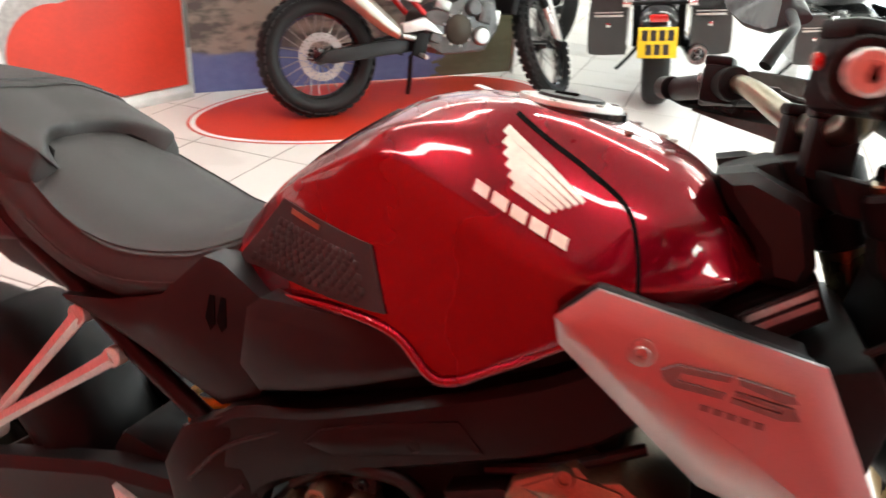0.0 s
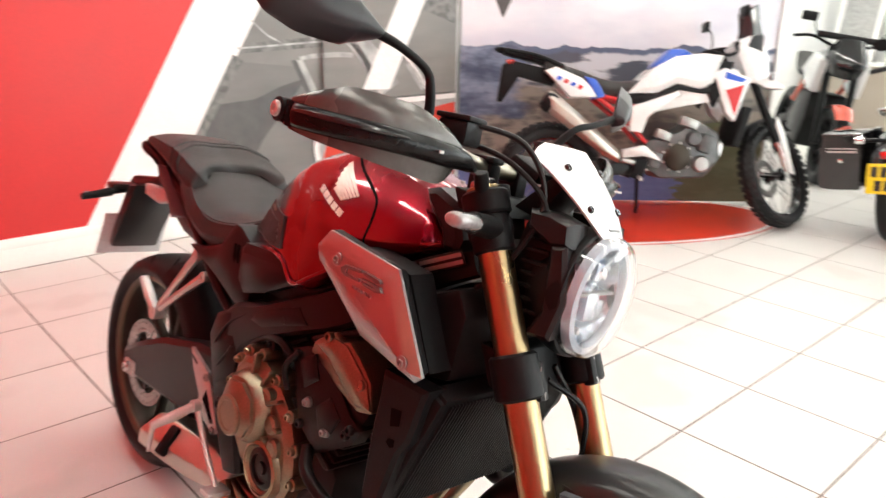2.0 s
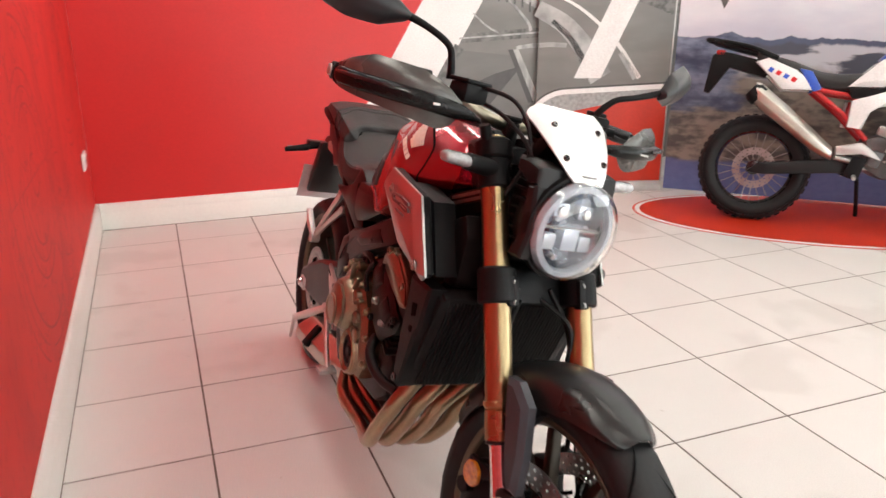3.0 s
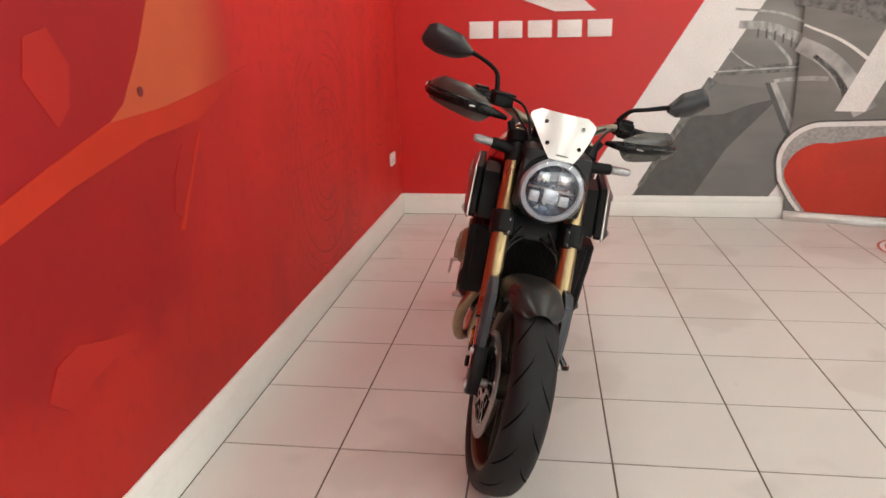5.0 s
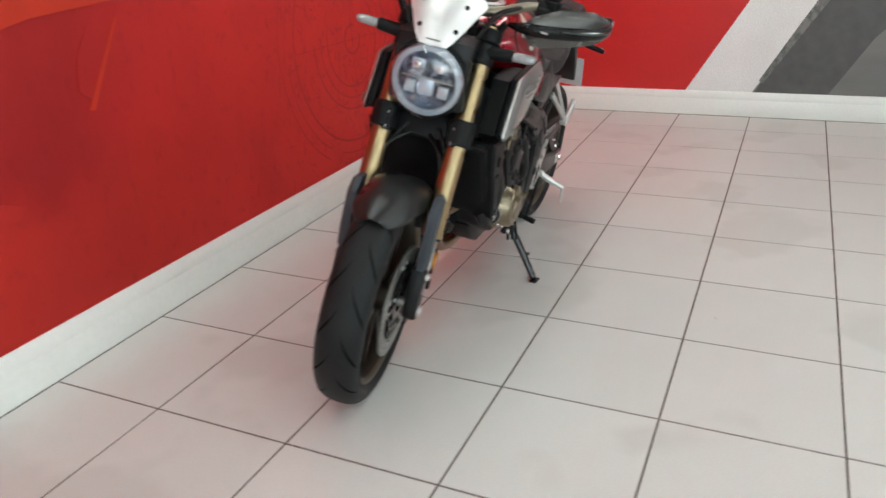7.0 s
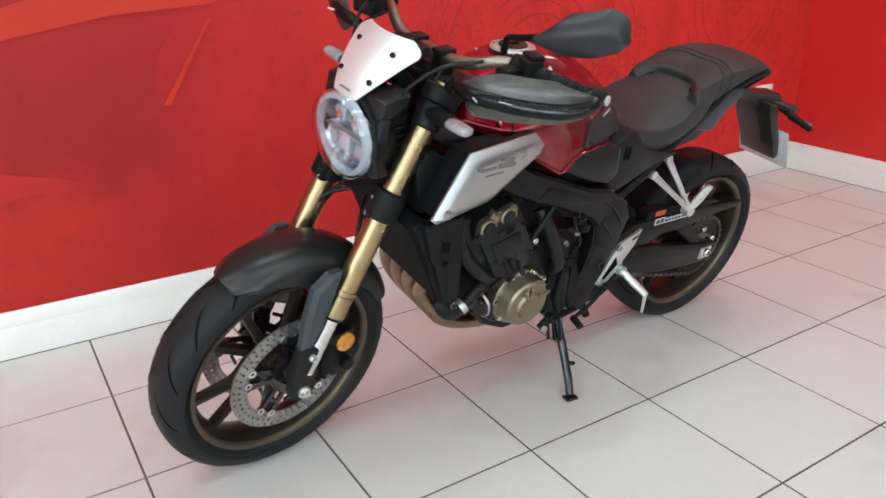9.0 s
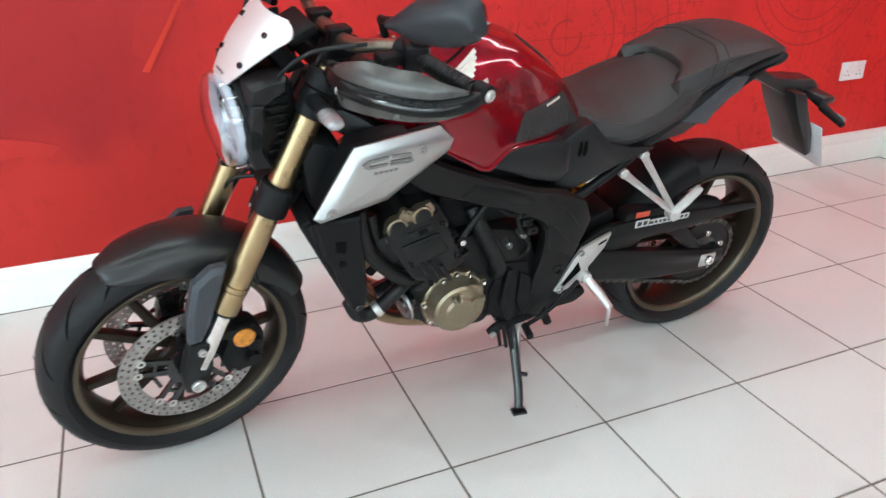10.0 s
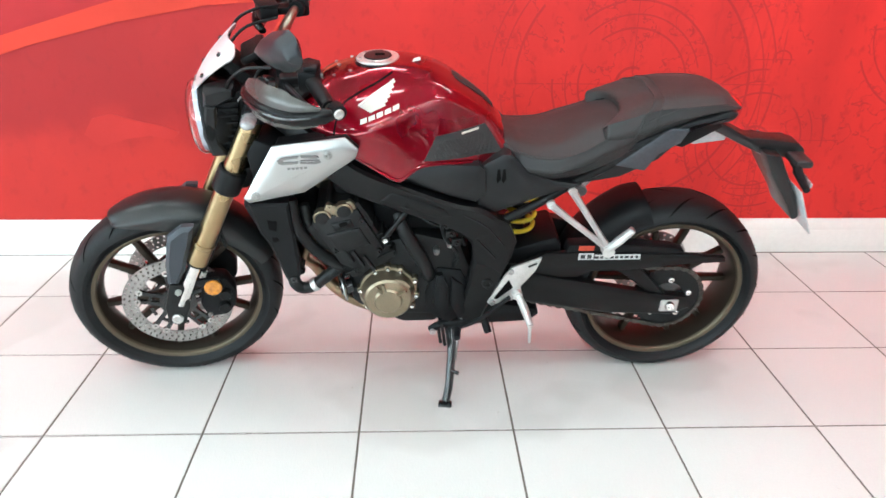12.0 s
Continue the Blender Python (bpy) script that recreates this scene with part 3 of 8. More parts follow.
print_on_west("red_field", [(Y0 + 0.001, ZB), (0.455, ZB), (0.455 + 0.605 * (H - 0.02 - ZB), H - 0.02), (Y0 + 0.001, H - 0.02)], REDPRINT, 0.0025)
print_on_west("white_stripe", diag(0.455, 0.40), WHITEPRINT, 0.003)
print_on_west("road_photograph", [(0.855, ZB), (3.3, ZB), (3.3, H - 0.02), (0.855 + 0.605 * (H - 0.02 - ZB), H - 0.02)], ROADPRINT, 0.002)
def band(pts, w0, w1, n=20):
    """A printed band along a curve, w0 to w1 wide."""
    C = catmull(pts, n)
    up, low = [], []
    for i, p in enumerate(C):
        d = C[min(i + 1, n - 1)] - C[max(i - 1, 0)]
        d /= np.linalg.norm(d)
        w = (w0 + (w1 - w0) * i / (n - 1)) / 2
        up.append((p[0] - d[1] * w, p[1] + d[0] * w))
        low.append((p[0] + d[1] * w, p[1] - d[0] * w))
    return up + low[::-1]


print_on_west("asphalt", [(0.862, ZB), (1.90, ZB), (1.955, 0.60), (1.80, 0.90), (1.34, 0.95)], ASPHALTPRINT, 0.0026)
print_on_west("shaded_asphalt", [(0.87, ZB), (1.28, ZB), (1.48, 0.49), (1.80, 0.84), (1.62, 0.80), (1.45, 0.735), (1.22, 0.72), (1.02, 0.44)], SHADEPRINT, 0.0034)
print_on_west("verge", band([(0.90, 0.22), (1.15, 0.64), (1.36, 0.97)], 0.03, 0.07), VERGEPRINT, 0.0038)
print_on_west("kerb_wall", [(1.70, 0.945), (1.735, 0.945), (1.90, 0.60), (1.86, 0.60)], SHADEPRINT, 0.0042)
print_on_west("kerb_wall", [(1.735, 0.945), (1.775, 0.945), (1.935, 0.64), (1.90, 0.60)], RAILPRINT, 0.0042)
print_on_west("far_bank", [(1.36, 0.99), (1.92, 1.02), (1.92, 1.08), (1.42, 1.05)], VERGEPRINT, 0.0030)
for pts, a, b in (([(1.76, 0.955), (1.85, 0.965), (1.94, 0.97)], 0.022, 0.03), ([(1.36, 1.02), (1.65, 1.035), (1.92, 1.05)], 0.010, 0.012), ([(1.45, 1.17), (1.55, 1.09), (1.63, 1.05)], 0.008, 0.012),
                  ([(1.50, 1.33), (1.70, 1.31), (1.94, 1.215)], 0.05, 0.07), ([(1.47, 1.43), (1.75, 1.40), (1.94, 1.33)], 0.014, 0.018), ([(1.70, 1.25), (1.83, 1.12), (1.86, 1.06)], 0.016, 0.022)):
    print_on_west("guard_rail", band(pts, a, b), RAILPRINT, 0.0046)
for k in range(6):
    print_on_west("rail_post", [(1.62 + 0.055 * k, 1.24 - 0.004 * k * k), (1.632 + 0.055 * k, 1.24 - 0.004 * k * k), (1.632 + 0.055 * k, 1.30 - 0.004 * k * k), (1.62 + 0.055 * k, 1.30 - 0.004 * k * k)], SHADEPRINT, 0.0052)
print_on_west("white_stripe", diag(1.80, 0.17, ZB, H - 0.02), WHITEPRINT, 0.0035)

# wing-like mark and five letter-sized bars on the corner wall, raised and white
sign = thing("wall_sign", pose(X0 + 0.003, 0.17, 1.27), "raised white wing mark over white letter bars on red wall", "sign")
for i in range(5):
    y = -0.495 + i * 0.204
    part("letter_bar", box((0.008, y + 0.087, 0.055), (0.014, 0.165, 0.115), 0.004), WHITEPRINT, sign)
for i in range(5):
    a = 0.30 - i * 0.055
    part("feather", slab([(0.38, 0.17 + 0.0 * i), (0.10 - 0.0 * i, 0.17 + i * 0.045), (-0.42 + i * 0.06, 0.36 + i * 0.05), (-0.40 + i * 0.07, 0.40 + i * 0.05), (0.12, 0.21 + i * 0.045)], 0.001, 0.015, 0, "yz"), WHITEPRINT, sign)

# switched socket on the red wall
socket = thing("wall_socket", pose(-3.04, Y0 + 0.001, 0.465), "white plastic double wall socket", "socket")
part("back_plate", box((0, 0.006, 0), (0.146, 0.011, 0.086), 0.003), SOCKETWHITE, socket)
for sx in (-0.036, 0.036):
    part("switch", box((sx, 0.0135, 0.022), (0.02, 0.005, 0.014), 0.001), SOCKETWHITE, socket)
    for hx, hz in ((0, 0.0), (-0.011, -0.018), (0.011, -0.018)):
        part("slot", box((sx + hx, 0.0122, hz), (0.005, 0.002, 0.003), 0), DARKGAP, socket)


def banner(name, a, b, h, material, label):
    """A tall roll-up banner from a to b on the floor, on an aluminium foot."""
    d = Vector((b[0] - a[0], b[1] - a[1], 0))
    w, ang = d.length, math.degrees(math.atan2(d.y, d.x))
    ob = thing(name, pose((a[0] + b[0]) / 2, (a[1] + b[1]) / 2, 0, 0, 0, ang), label, "banner")
    part("printed_sheet", box((0, 0, 0.04 + h / 2), (w, 0.006, h), 0), material, ob)
    return ob, w


road_banner, bw = banner("roll_up_banner", (-3.335, 1.90), (-3.075, 2.755), 2.2, ROADPRINT, "roll-up banner with grey road print and red rounded field")
# its front faces the room along local -y
part("foot", slab([(-0.05, 0.0), (0.05, 0.0), (0.045, 0.035), (0.02, 0.062), (-0.02, 0.062), (-0.045, 0.035)], -bw / 2, bw / 2, 0.004, "yz"), ALLOY, road_banner, "brushed aluminium banner foot")


def field(inset, lift, material, name, drop=0.0):
    """A rounded field on the banner; its top left lies lower by drop."""
    r = 0.30 - inset
    L0, R0, zb, zt = -bw / 2 - 0.09 + inset, bw / 2 - 0.006, 0.064, 0.70 - inset - drop
    pts = [(R0, zb), (R0, 0.735 - inset)] + [(L0 + r + r * math.cos(radians(t)), zt - r + r * math.sin(radians(t))) for t in range(81 if drop else 90, 181, 9)]
    pts += [(L0 + 0.02, 0.28 - inset * 0.3), (L0 + 0.10, 0.14), (L0 + 0.16, zb)]
    return part(name, slab(pts, -0.0035 - lift, -0.0032, 0), material, road_banner)


field(0.0, 0.0010, SHADEPRINT, "dark_border")
field(0.012, 0.0016, WHITEPRINT, "white_line")
field(0.044, 0.0022, CONCRETEPRINT, "concrete_band")
field(0.068, 0.0030, BANDPRINT, "red_field", 0.085)
part("edge_strip", box((bw / 2 + 0.002, 0, 1.12), (0.008, 0.012, 2.16), 0.001), ALLOY, road_banner, "thin aluminium edge strip")
for pts, a, b, mt in (([(-0.46, 1.20), (-0.28, 1.10), (-0.14, 0.95), (-0.02, 0.76)], 0.10, 0.15, RAILPRINT), ([(-0.44, 1.32), (-0.18, 1.20), (0.06, 1.0), (0.24, 0.76)], 0.014, 0.03, WHITEPRINT), ([(-0.36, 1.12), (-0.24, 1.02), (-0.16, 0.90), (-0.10, 0.78)], 0.03, 0.05, SHADEPRINT),
                      ([(0.10, 0.92), (0.16, 0.84), (0.22, 0.76)], 0.03, 0.05, RAILPRINT), ([(-0.44, 0.97), (-0.36, 0.975), (-0.26, 0.97)], 0.03, 0.03, RAILPRINT), ([(-0.5, 1.5), (-0.1, 1.42), (0.5, 1.22)], 0.10, 0.16, VERGEPRINT)):
    part("printed_rail", slab(band(pts, a, b, 14), -0.0041, -0.0032, 0), mt, road_banner)
part("white_stripe", slab([(-0.20, 0.76), (-0.02, 0.76), (0.62, 2.2), (0.44, 2.2)], -0.0045, -0.0032, 0), WHITEPRINT, road_banner)

mountain, mw = banner("mountain_backdrop", (-3.055, 2.775), (-1.70, 4.33), 2.4, MOUNTAINS, "tall printed backdrop of snowy mountains and lake")
mountain.children[0].location.z = -0.03
part("printed_mark", slab([(-0.765, 1.20), (-0.70, 1.34), (-0.83, 1.34)], -0.0045, -0.0032, 0), SHADEPRINT, mountain)
part("edge_post", box((mw / 2 + 0.008, 0, 1.2), (0.016, 0.05, 2.4), 0.003), ALLOY, mountain)

# oval floor graphic under the adventure bike
oval = thing("floor_graphic", pose(-2.09, 3.20, 0.0, 0, 0, 56), "red oval floor graphic with white outline", "floor graphic")
oval["kind"] = "structure"


def ellipse(a, b, z0, z1, n=72):
    return slab([(a * math.cos(2 * math.pi * i / n), b * math.sin(2 * math.pi * i / n)) for i in range(n)], z0, z1, 0, "xy")


part("red_edge", ellipse(1.105, 0.56, -0.001, 0.0012), BANDPRINT, oval)
part("white_ring", ellipse(1.09, 0.545, -0.001, 0.0018), WHITEPRINT, oval)
part("red_oval", ellipse(1.062, 0.517, -0.001, 0.0024), BANDPRINT, oval)


# ceiling tube lights
def tube_light():
    ob = thing("ceiling_light", pose(0, 0, H), "long white twin tube ceiling light", "ceiling light", "ceiling lights")
    part("housing", box((0, 0, -0.03), (1.5, 0.16, 0.055), 0.006), WHITEPAINT, ob)
    part("diffuser", box((0, 0, -0.075), (1.46, 0.13, 0.034), 0.012), LAMP, ob)
    return ob


first = tube_light()
first.matrix_basis = pose(-2.2, 1.5, H)
for x in (-2.2, -0.2, 1.8, 3.8):
    for y in (0.0, 1.5, 3.1, 4.7, 6.3, 7.9):
        if (x, y) != (-2.2, 1.5):
            copy_thing(first, pose(x, y, H))

# ---------------------------------------------------------------- the red and black motorcycle
# Machine space: x forward from the rear axle, y to its left, z up; it leans on its side stand.
bike = thing("motorcycle", pose(-1.3465, 0.0125, 0.001, -10.6, 0, 1.6), "candy red and black naked motorcycle leaning on side stand", "motorcycle")
AX = Vector((1.566, 0, 0))
STEER = Matrix.Translation(AX) @ Matrix.Rotation(radians(9), 4, Vector((-0.4305, 0, 0.9026))) @ Matrix.Translation(-AX)


def bp(name, bm, material, label="", parent=None, steer=False, sharp=35):
    if steer:
        bm.transform(STEER)
    return part(name, bm, material, parent or bike, label, sharp)


def both(name, make, material, label="", parent=None, steer=False, sharp=35):
    a = make()
    b = flipped(a)
    bp(name, a, material, label, parent, steer, sharp)
    return bp(name, b, material, label, parent, steer, sharp)


def fork(z, s=0.0, y=0.0):
    """A point on the fork leg's line at height z, s ahead of it."""
    return (1.605 - 0.477 * z + s, y, z)


YAX = Matrix.Rotation(radians(-90), 4, "X")


def wheel_at(c):
    return Matrix.Translation(c) @ YAX


# ---- wheels
def tyre_profile(R, w, bead):
    """Half round tyre section from bead to bead."""
    pts = []
    hw = w / 2
    for a in np.linspace(-1, 1, 21):
        h = hw * math.sin(a * math.pi / 2) * 1.0
        drop = (1 - math.cos(a * math.pi / 2)) ** 1.25
        pts.append((R - drop * (R - bead) * 0.62, h))
    side = [(bead + (R - bead) * 0.18, -hw * 0.93), (bead, -hw * 0.72)]
    return [(bead - 0.004, -hw * 0.66), side[1], side[0]] + pts + [(r, -h) for r, h in side[::-1]] + [(bead - 0.004, hw * 0.66)]


def tread(R, w, n, m):
    """Curved sipes cut as thin dark strips that follow the tyre's round."""
    bm = bmesh.new()
    hw = w / 2
    for k in range(n):
        for side in (-1, 1):
            a0 = 2 * math.pi * (k + (0.5 if side > 0 else 0)) / n
            prev = None
            for i in range(9):
                u = i / 8
                hh = (0.10 + 0.72 * u) * side
                drop = (1 - math.cos(abs(hh) * math.pi / 2)) ** 1.25
                r = R - drop * (R - 0.233) * 0.62 + 0.0018
                a = a0 + 0.34 * u ** 0.7
                da = 0.0046 / R * (1.0 - abs(2 * u - 1) ** 3) + 0.001
                h = hw * math.sin(hh * math.pi / 2)
                cur = [bm.verts.new((r * math.cos(a + s * da), r * math.sin(a + s * da), h)) for s in (-1, 1)]
                if prev:
                    bm.faces.new((prev[0], prev[1], cur[1], cur[0]))
                prev = cur
    bm.transform(m)
    return bm


def rim_profile(w):
    hw = w / 2
    return [(0.236, -hw), (0.240, -hw + 0.003), (0.230, -hw + 0.012), (0.224, -hw + 0.02), (0.219, -0.012), (0.219, 0.012), (0.224, hw - 0.02),
            (0.230, hw - 0.012), (0.240, hw - 0.003), (0.236, hw), (0.226, hw - 0.003), (0.218, hw - 0.018), (0.211, 0.012), (0.211, -0.012), (0.218, -hw + 0.018), (0.226, -hw + 0.003), (0.236, -hw)]


def spoke(a, spread, depth, w):
    """One arm from the hub that forks into two towards the rim."""
    def arm(a0, r0, a1, r1, w0, w1):
        p, q = Vector((r0 * math.cos(a0), r0 * math.sin(a0), 0)), Vector((r1 * math.cos(a1), r1 * math.sin(a1), 0))
        d = (q - p).normalized()
        s = Vector((-d.y, d.x, 0))
        return slab([tuple((p + s * w0 / 2).xy), tuple((p - s * w0 / 2).xy), tuple((q - s * w1 / 2).xy), tuple((q + s * w1 / 2).xy)], -depth / 2, depth / 2, 0.004, "xy")
    return many(arm(a, 0.03, a - spread, 0.214, w, w * 0.72), arm(a, 0.03, a + spread, 0.214, w, w * 0.72))


def wheel(name, c, R, w, rw, steer, phase):
    m = wheel_at(c)
    whl = bp(name, lathe(rim_profile(rw), m, 64), BRONZE, "bronze-brown cast wheel rim", steer=steer)
    bp("tyre", lathe(tyre_profile(R, w, 0.233), m, 72), RUBBER, "black road tyre with curved sipes", whl, steer)
    bp("rim_lip", many(*[lathe([(r, sd * (rw / 2 + h)) for r, h in ((0.2395, -0.004), (0.2412, 0.0004), (0.2370, 0.0026), (0.2290, 0.0014), (0.2255, -0.0015), (0.2225, -0.010))], m, 64) for sd in (1, -1)]), RIMLIP, "", whl, steer)["kind"] = "stuff"
    bp("tread_groove", tread(R, w, 16, m), GROOVE, "", whl, steer)
    bp("hub", lathe([(0.016, -0.055), (0.034, -0.05), (0.040, -0.02), (0.040, 0.02), (0.034, 0.05), (0.016, 0.055)], m, 28), BRONZE, "", whl, steer)
    for k in range(5):
        bm = spoke(phase + 2 * math.pi * k / 5, 0.26, 0.026, 0.024)
        bm.transform(m)
        bp("spoke", bm, BRONZE, "", whl, steer)
    return whl


FC = Vector((1.4620, 0, 0.300))
RC = Vector((0.010, 0, 0.299))
front_wheel = wheel("front_wheel", FC, 0.300, 0.120, 0.092, True, 0.4)
rear_wheel = wheel("rear_wheel", RC, 0.299, 0.176, 0.140, False, 0.9)


def drilled_ring(r0, r1, t, n, rows, hole):
    """A flat ring with real round holes in staggered rows."""
    bm = bmesh.new()
    def pol(r, a, z):
        return (r * math.cos(a), r * math.sin(a), z)
    cache = {}
    def vert(r, a, z):
        k = (round(r, 5), round(a % (2 * math.pi), 5), round(z, 5))
        if k not in cache:
            cache[k] = bm.verts.new(pol(r, a, z))
        return cache[k]
    da = 2 * math.pi / n
    dr = (r1 - r0) / rows
    for i in range(n):
        for j in range(rows):
            a0, ra = i * da, r0 + j * dr
            off = 0.25 * da * (1 if j % 2 else -1)
            ac, rc = a0 + da / 2 + off * 0.6, ra + dr / 2
            tops = []
            for z in (t / 2, -t / 2):
                outer = [vert(ra, a0, z), vert(ra, a0 + da / 2, z), vert(ra, a0 + da, z), vert(ra + dr / 2, a0 + da, z), vert(ra + dr, a0 + da, z), vert(ra + dr, a0 + da / 2, z), vert(ra + dr, a0, z), vert(ra + dr / 2, a0, z)]
                inner = [bm.verts.new(pol(rc + hole * u, ac + hole / rc * v, z)) for u, v in ((-.71, -.71), (-1, 0), (-.71, .71), (0, 1), (.71, .71), (1, 0), (.71, -.71), (0, -1))]
                for k in range(8):
                    f = (outer[k], outer[(k + 1) % 8], inner[(k + 1) % 8], inner[k])
                    bm.faces.new(f if z < 0 else f[::-1])
                tops.append(inner)
            for k in range(8):
                bm.faces.new((tops[0][k], tops[0][(k + 1) % 8], tops[1][(k + 1) % 8], tops[1][k]))
    for r in (r0, r1):
        for i in range(2 * n):
            a, b = i * da / 2, (i + 1) * da / 2
            bm.faces.new((vert(r, a, t / 2), vert(r, b, t / 2), vert(r, b, -t / 2), vert(r, a, -t / 2)))
    bmesh.ops.delete(bm, geom=[v for v in bm.verts if not v.link_faces], context="VERTS")
    bmesh.ops.recalc_face_normals(bm, faces=bm.faces)
    return bm


def disc(c, y, r0, r1, n, rows, steer, wheelpart, arms=True):
    m = Matrix.Translation((0, y, 0)) @ wheel_at(c)
    bm = drilled_ring(r0, r1, 0.0045, n, rows, 0.0050 if rows < 3 else 0.0038)
    bm.transform(m)
    d = bp("brake_disc", bm, STEEL, "drilled steel brake disc", wheelpart, steer, 25)
    car = lathe([(0.030, -0.004), (0.052, -0.004), (0.052, 0.004), (0.030, 0.004), (0.030, -0.004)], m, 28)
    for k in range(10 if arms else 5):
        a = 2 * math.pi * k / (10 if arms else 5)
        b = a + (0.16 if k % 2 else -0.16)
        p, q = Vector((0.045 * math.cos(a), 0.045 * math.sin(a), 0)), Vector((r0 * 1.0 * math.cos(b), r0 * 1.0 * math.sin(b), 0))
        s = (q - p).normalized()
        s = Vector((-s.y, s.x, 0)) * 0.006
        arm = slab([tuple((p + s).xy), tuple((p - s).xy), tuple((q - s).xy), tuple((q + s).xy)], -0.0035, 0.0035, 0, "xy")
        arm.transform(m)
        add(car, arm)
    if arms:
        for k in range(10):
            a = 2 * math.pi * k / 10 + 2 * math.pi / 20
            p, q = Vector((0.080 * math.cos(a - 0.20), 0.080 * math.sin(a - 0.20), 0)), Vector((0.080 * math.cos(a + 0.20), 0.080 * math.sin(a + 0.20), 0))
            n_ = Vector((math.cos(a), math.sin(a), 0)) * 0.004
            web = slab([tuple((p + n_).xy), tuple((p - n_).xy), tuple((q - n_).xy), tuple((q + n_).xy)], -0.003, 0.003, 0, "xy")
            web.transform(m)
            add(car, web)
    bp("carrier", car, GLOSSBLACK, "", wheelpart, steer)["kind"] = "stuff"
    for k in range(10 if arms else 5):
        a = 2 * math.pi * k / (10 if arms else 5)
        b = a + (0.16 if k % 2 else -0.16)
        bob = lathe([(0.0045, -0.005), (0.010, -0.005), (0.010, 0.005), (0.0045, 0.005), (0.0045, -0.005)], m @ Matrix.Translation((r0 * math.cos(b), r0 * math.sin(b), 0)), 14)
        bp("bobbin", bob, CHROME, "", wheelpart, steer)


disc(FC, 0.066, 0.113, 0.154, 48, 3, True, front_wheel)
disc(FC, -0.066, 0.113, 0.154, 48, 3, True, front_wheel)
disc(RC, -0.085, 0.085, 0.120, 28, 2, False, rear_wheel, False)

GUARDGREY = mat("slate_grey_plastic", (0.050, 0.055, 0.064), 0.42, 0.1, 0.08, 8, 0.06, 500, spec=0.3)
# ---- fork
for s in (1, -1):
    y = 0.105 * s
    leg = bp("fork_leg", many(rod(fork(0.520, 0, y), fork(0.985, 0, y), 0.0265, seg=32),
                              rod(fork(0.470, 0, y), fork(0.520, 0, y), 0.0285, 0.0275, 32), rod(fork(0.524, 0, y), fork(0.534, 0, y), 0.0300, seg=32)), GOLD, "gold anodised fork leg", steer=True)
    bp("stanchion", rod(fork(0.33, 0, y), fork(0.48, 0, y), 0.0205, seg=28), CHROME, "polished steel fork tube", leg, True)
    bp("fork_clamp", rod(fork(0.893, 0, y), fork(0.946, 0, y), 0.0320, seg=28, bev=0.004), BLACK, "black clamp that holds the indicator", leg, True)
    bp("dust_seal", rod(fork(0.464, 0, y), fork(0.474, 0, y), 0.0275, seg=28), HOSE, "", leg, True)
    bp("top_cap", rod(fork(0.985, 0, y), fork(0.996, 0, y), 0.022, 0.018, 6), GLOSSBLACK, "", leg, True)
    foot = many(slab([(1.418, 0.402), (1.464, 0.412), (1.490, 0.330), (1.490, 0.272), (1.465, 0.256), (1.440, 0.270), (1.422, 0.33)], y - 0.019, y + 0.019, 0.008))
    bp("fork_foot", foot, CASTING, "dark cast fork foot", leg, True)
    # guard in front of the polished tube
    guard = raised([(1.442, 0.566), (1.402, 0.596), (1.370, 0.594), (1.382, 0.552), (1.418, 0.448), (1.440, 0.408), (1.468, 0.410), (1.462, 0.48)], y - 0.006 * s, y + 0.021 * s, 0.010, 0.010 * s)
    bp("fork_guard", guard, GUARDGREY, "slate grey fork guard", leg, True)
    bp("axle_nut", many(bolt((1.462, y + 0.019 * s, 0.288), (0, s, 0), 0.016, 0.008)), ALLOY, "", leg, True)
    bp("pinch_bolt", bolt((1.444, y + 0.019 * s, 0.385), (0, s, 0), 0.009, 0.009), ALLOY, "", leg, True)
    # caliper behind the leg, with four pistons' bulges
    cal = many(slab([(1.365, 0.405), (1.315, 0.395), (1.293, 0.350), (1.298, 0.290), (1.325, 0.256), (1.385, 0.252), (1.40, 0.31)], y - 0.062 * s, y - 0.008 * s, 0.012),
               rod((1.322, y - 0.008 * s, 0.345), (1.322, y + 0.012 * s, 0.345), 0.017), rod((1.330, y - 0.008 * s, 0.298), (1.330, y + 0.012 * s, 0.298), 0.017))
    c = bp("brake_caliper", cal, BLACK, "black radial brake caliper", steer=True)
    bp("caliper_bolt", bolt((1.350, y - 0.006 * s, 0.385), (0, s, 0), 0.007, 0.006), STEEL, "", c, True)
    bp("caliper_bolt", bolt((1.375, y - 0.006 * s, 0.270), (0, s, 0), 0.007, 0.006), STEEL, "", c, True)
    ref = lathe([(0, 0.006), (0.023, 0.006), (0.025, 0.004), (0.025, 0)], Matrix.Translation((1.350, y + 0.016 * s, 0.386)) @ Matrix.Rotation(radians(-90 * s), 4, "X"), 24)
    bp("reflector", ref, AMBER, "round amber reflector", steer=True)
    bp("reflector_bracket", slab([(1.32, 0.375), (1.355, 0.375), (1.40, 0.40), (1.395, 0.415), (1.33, 0.415)], y + 0.004 * s, y + 0.0155 * s, 0.002), BLACK, steer=True)
    bp("axle_end", rod((FC.x, 0.02 * s, FC.z), (FC.x, 0.115 * s, FC.z), 0.014), STEEL, "", leg, True)
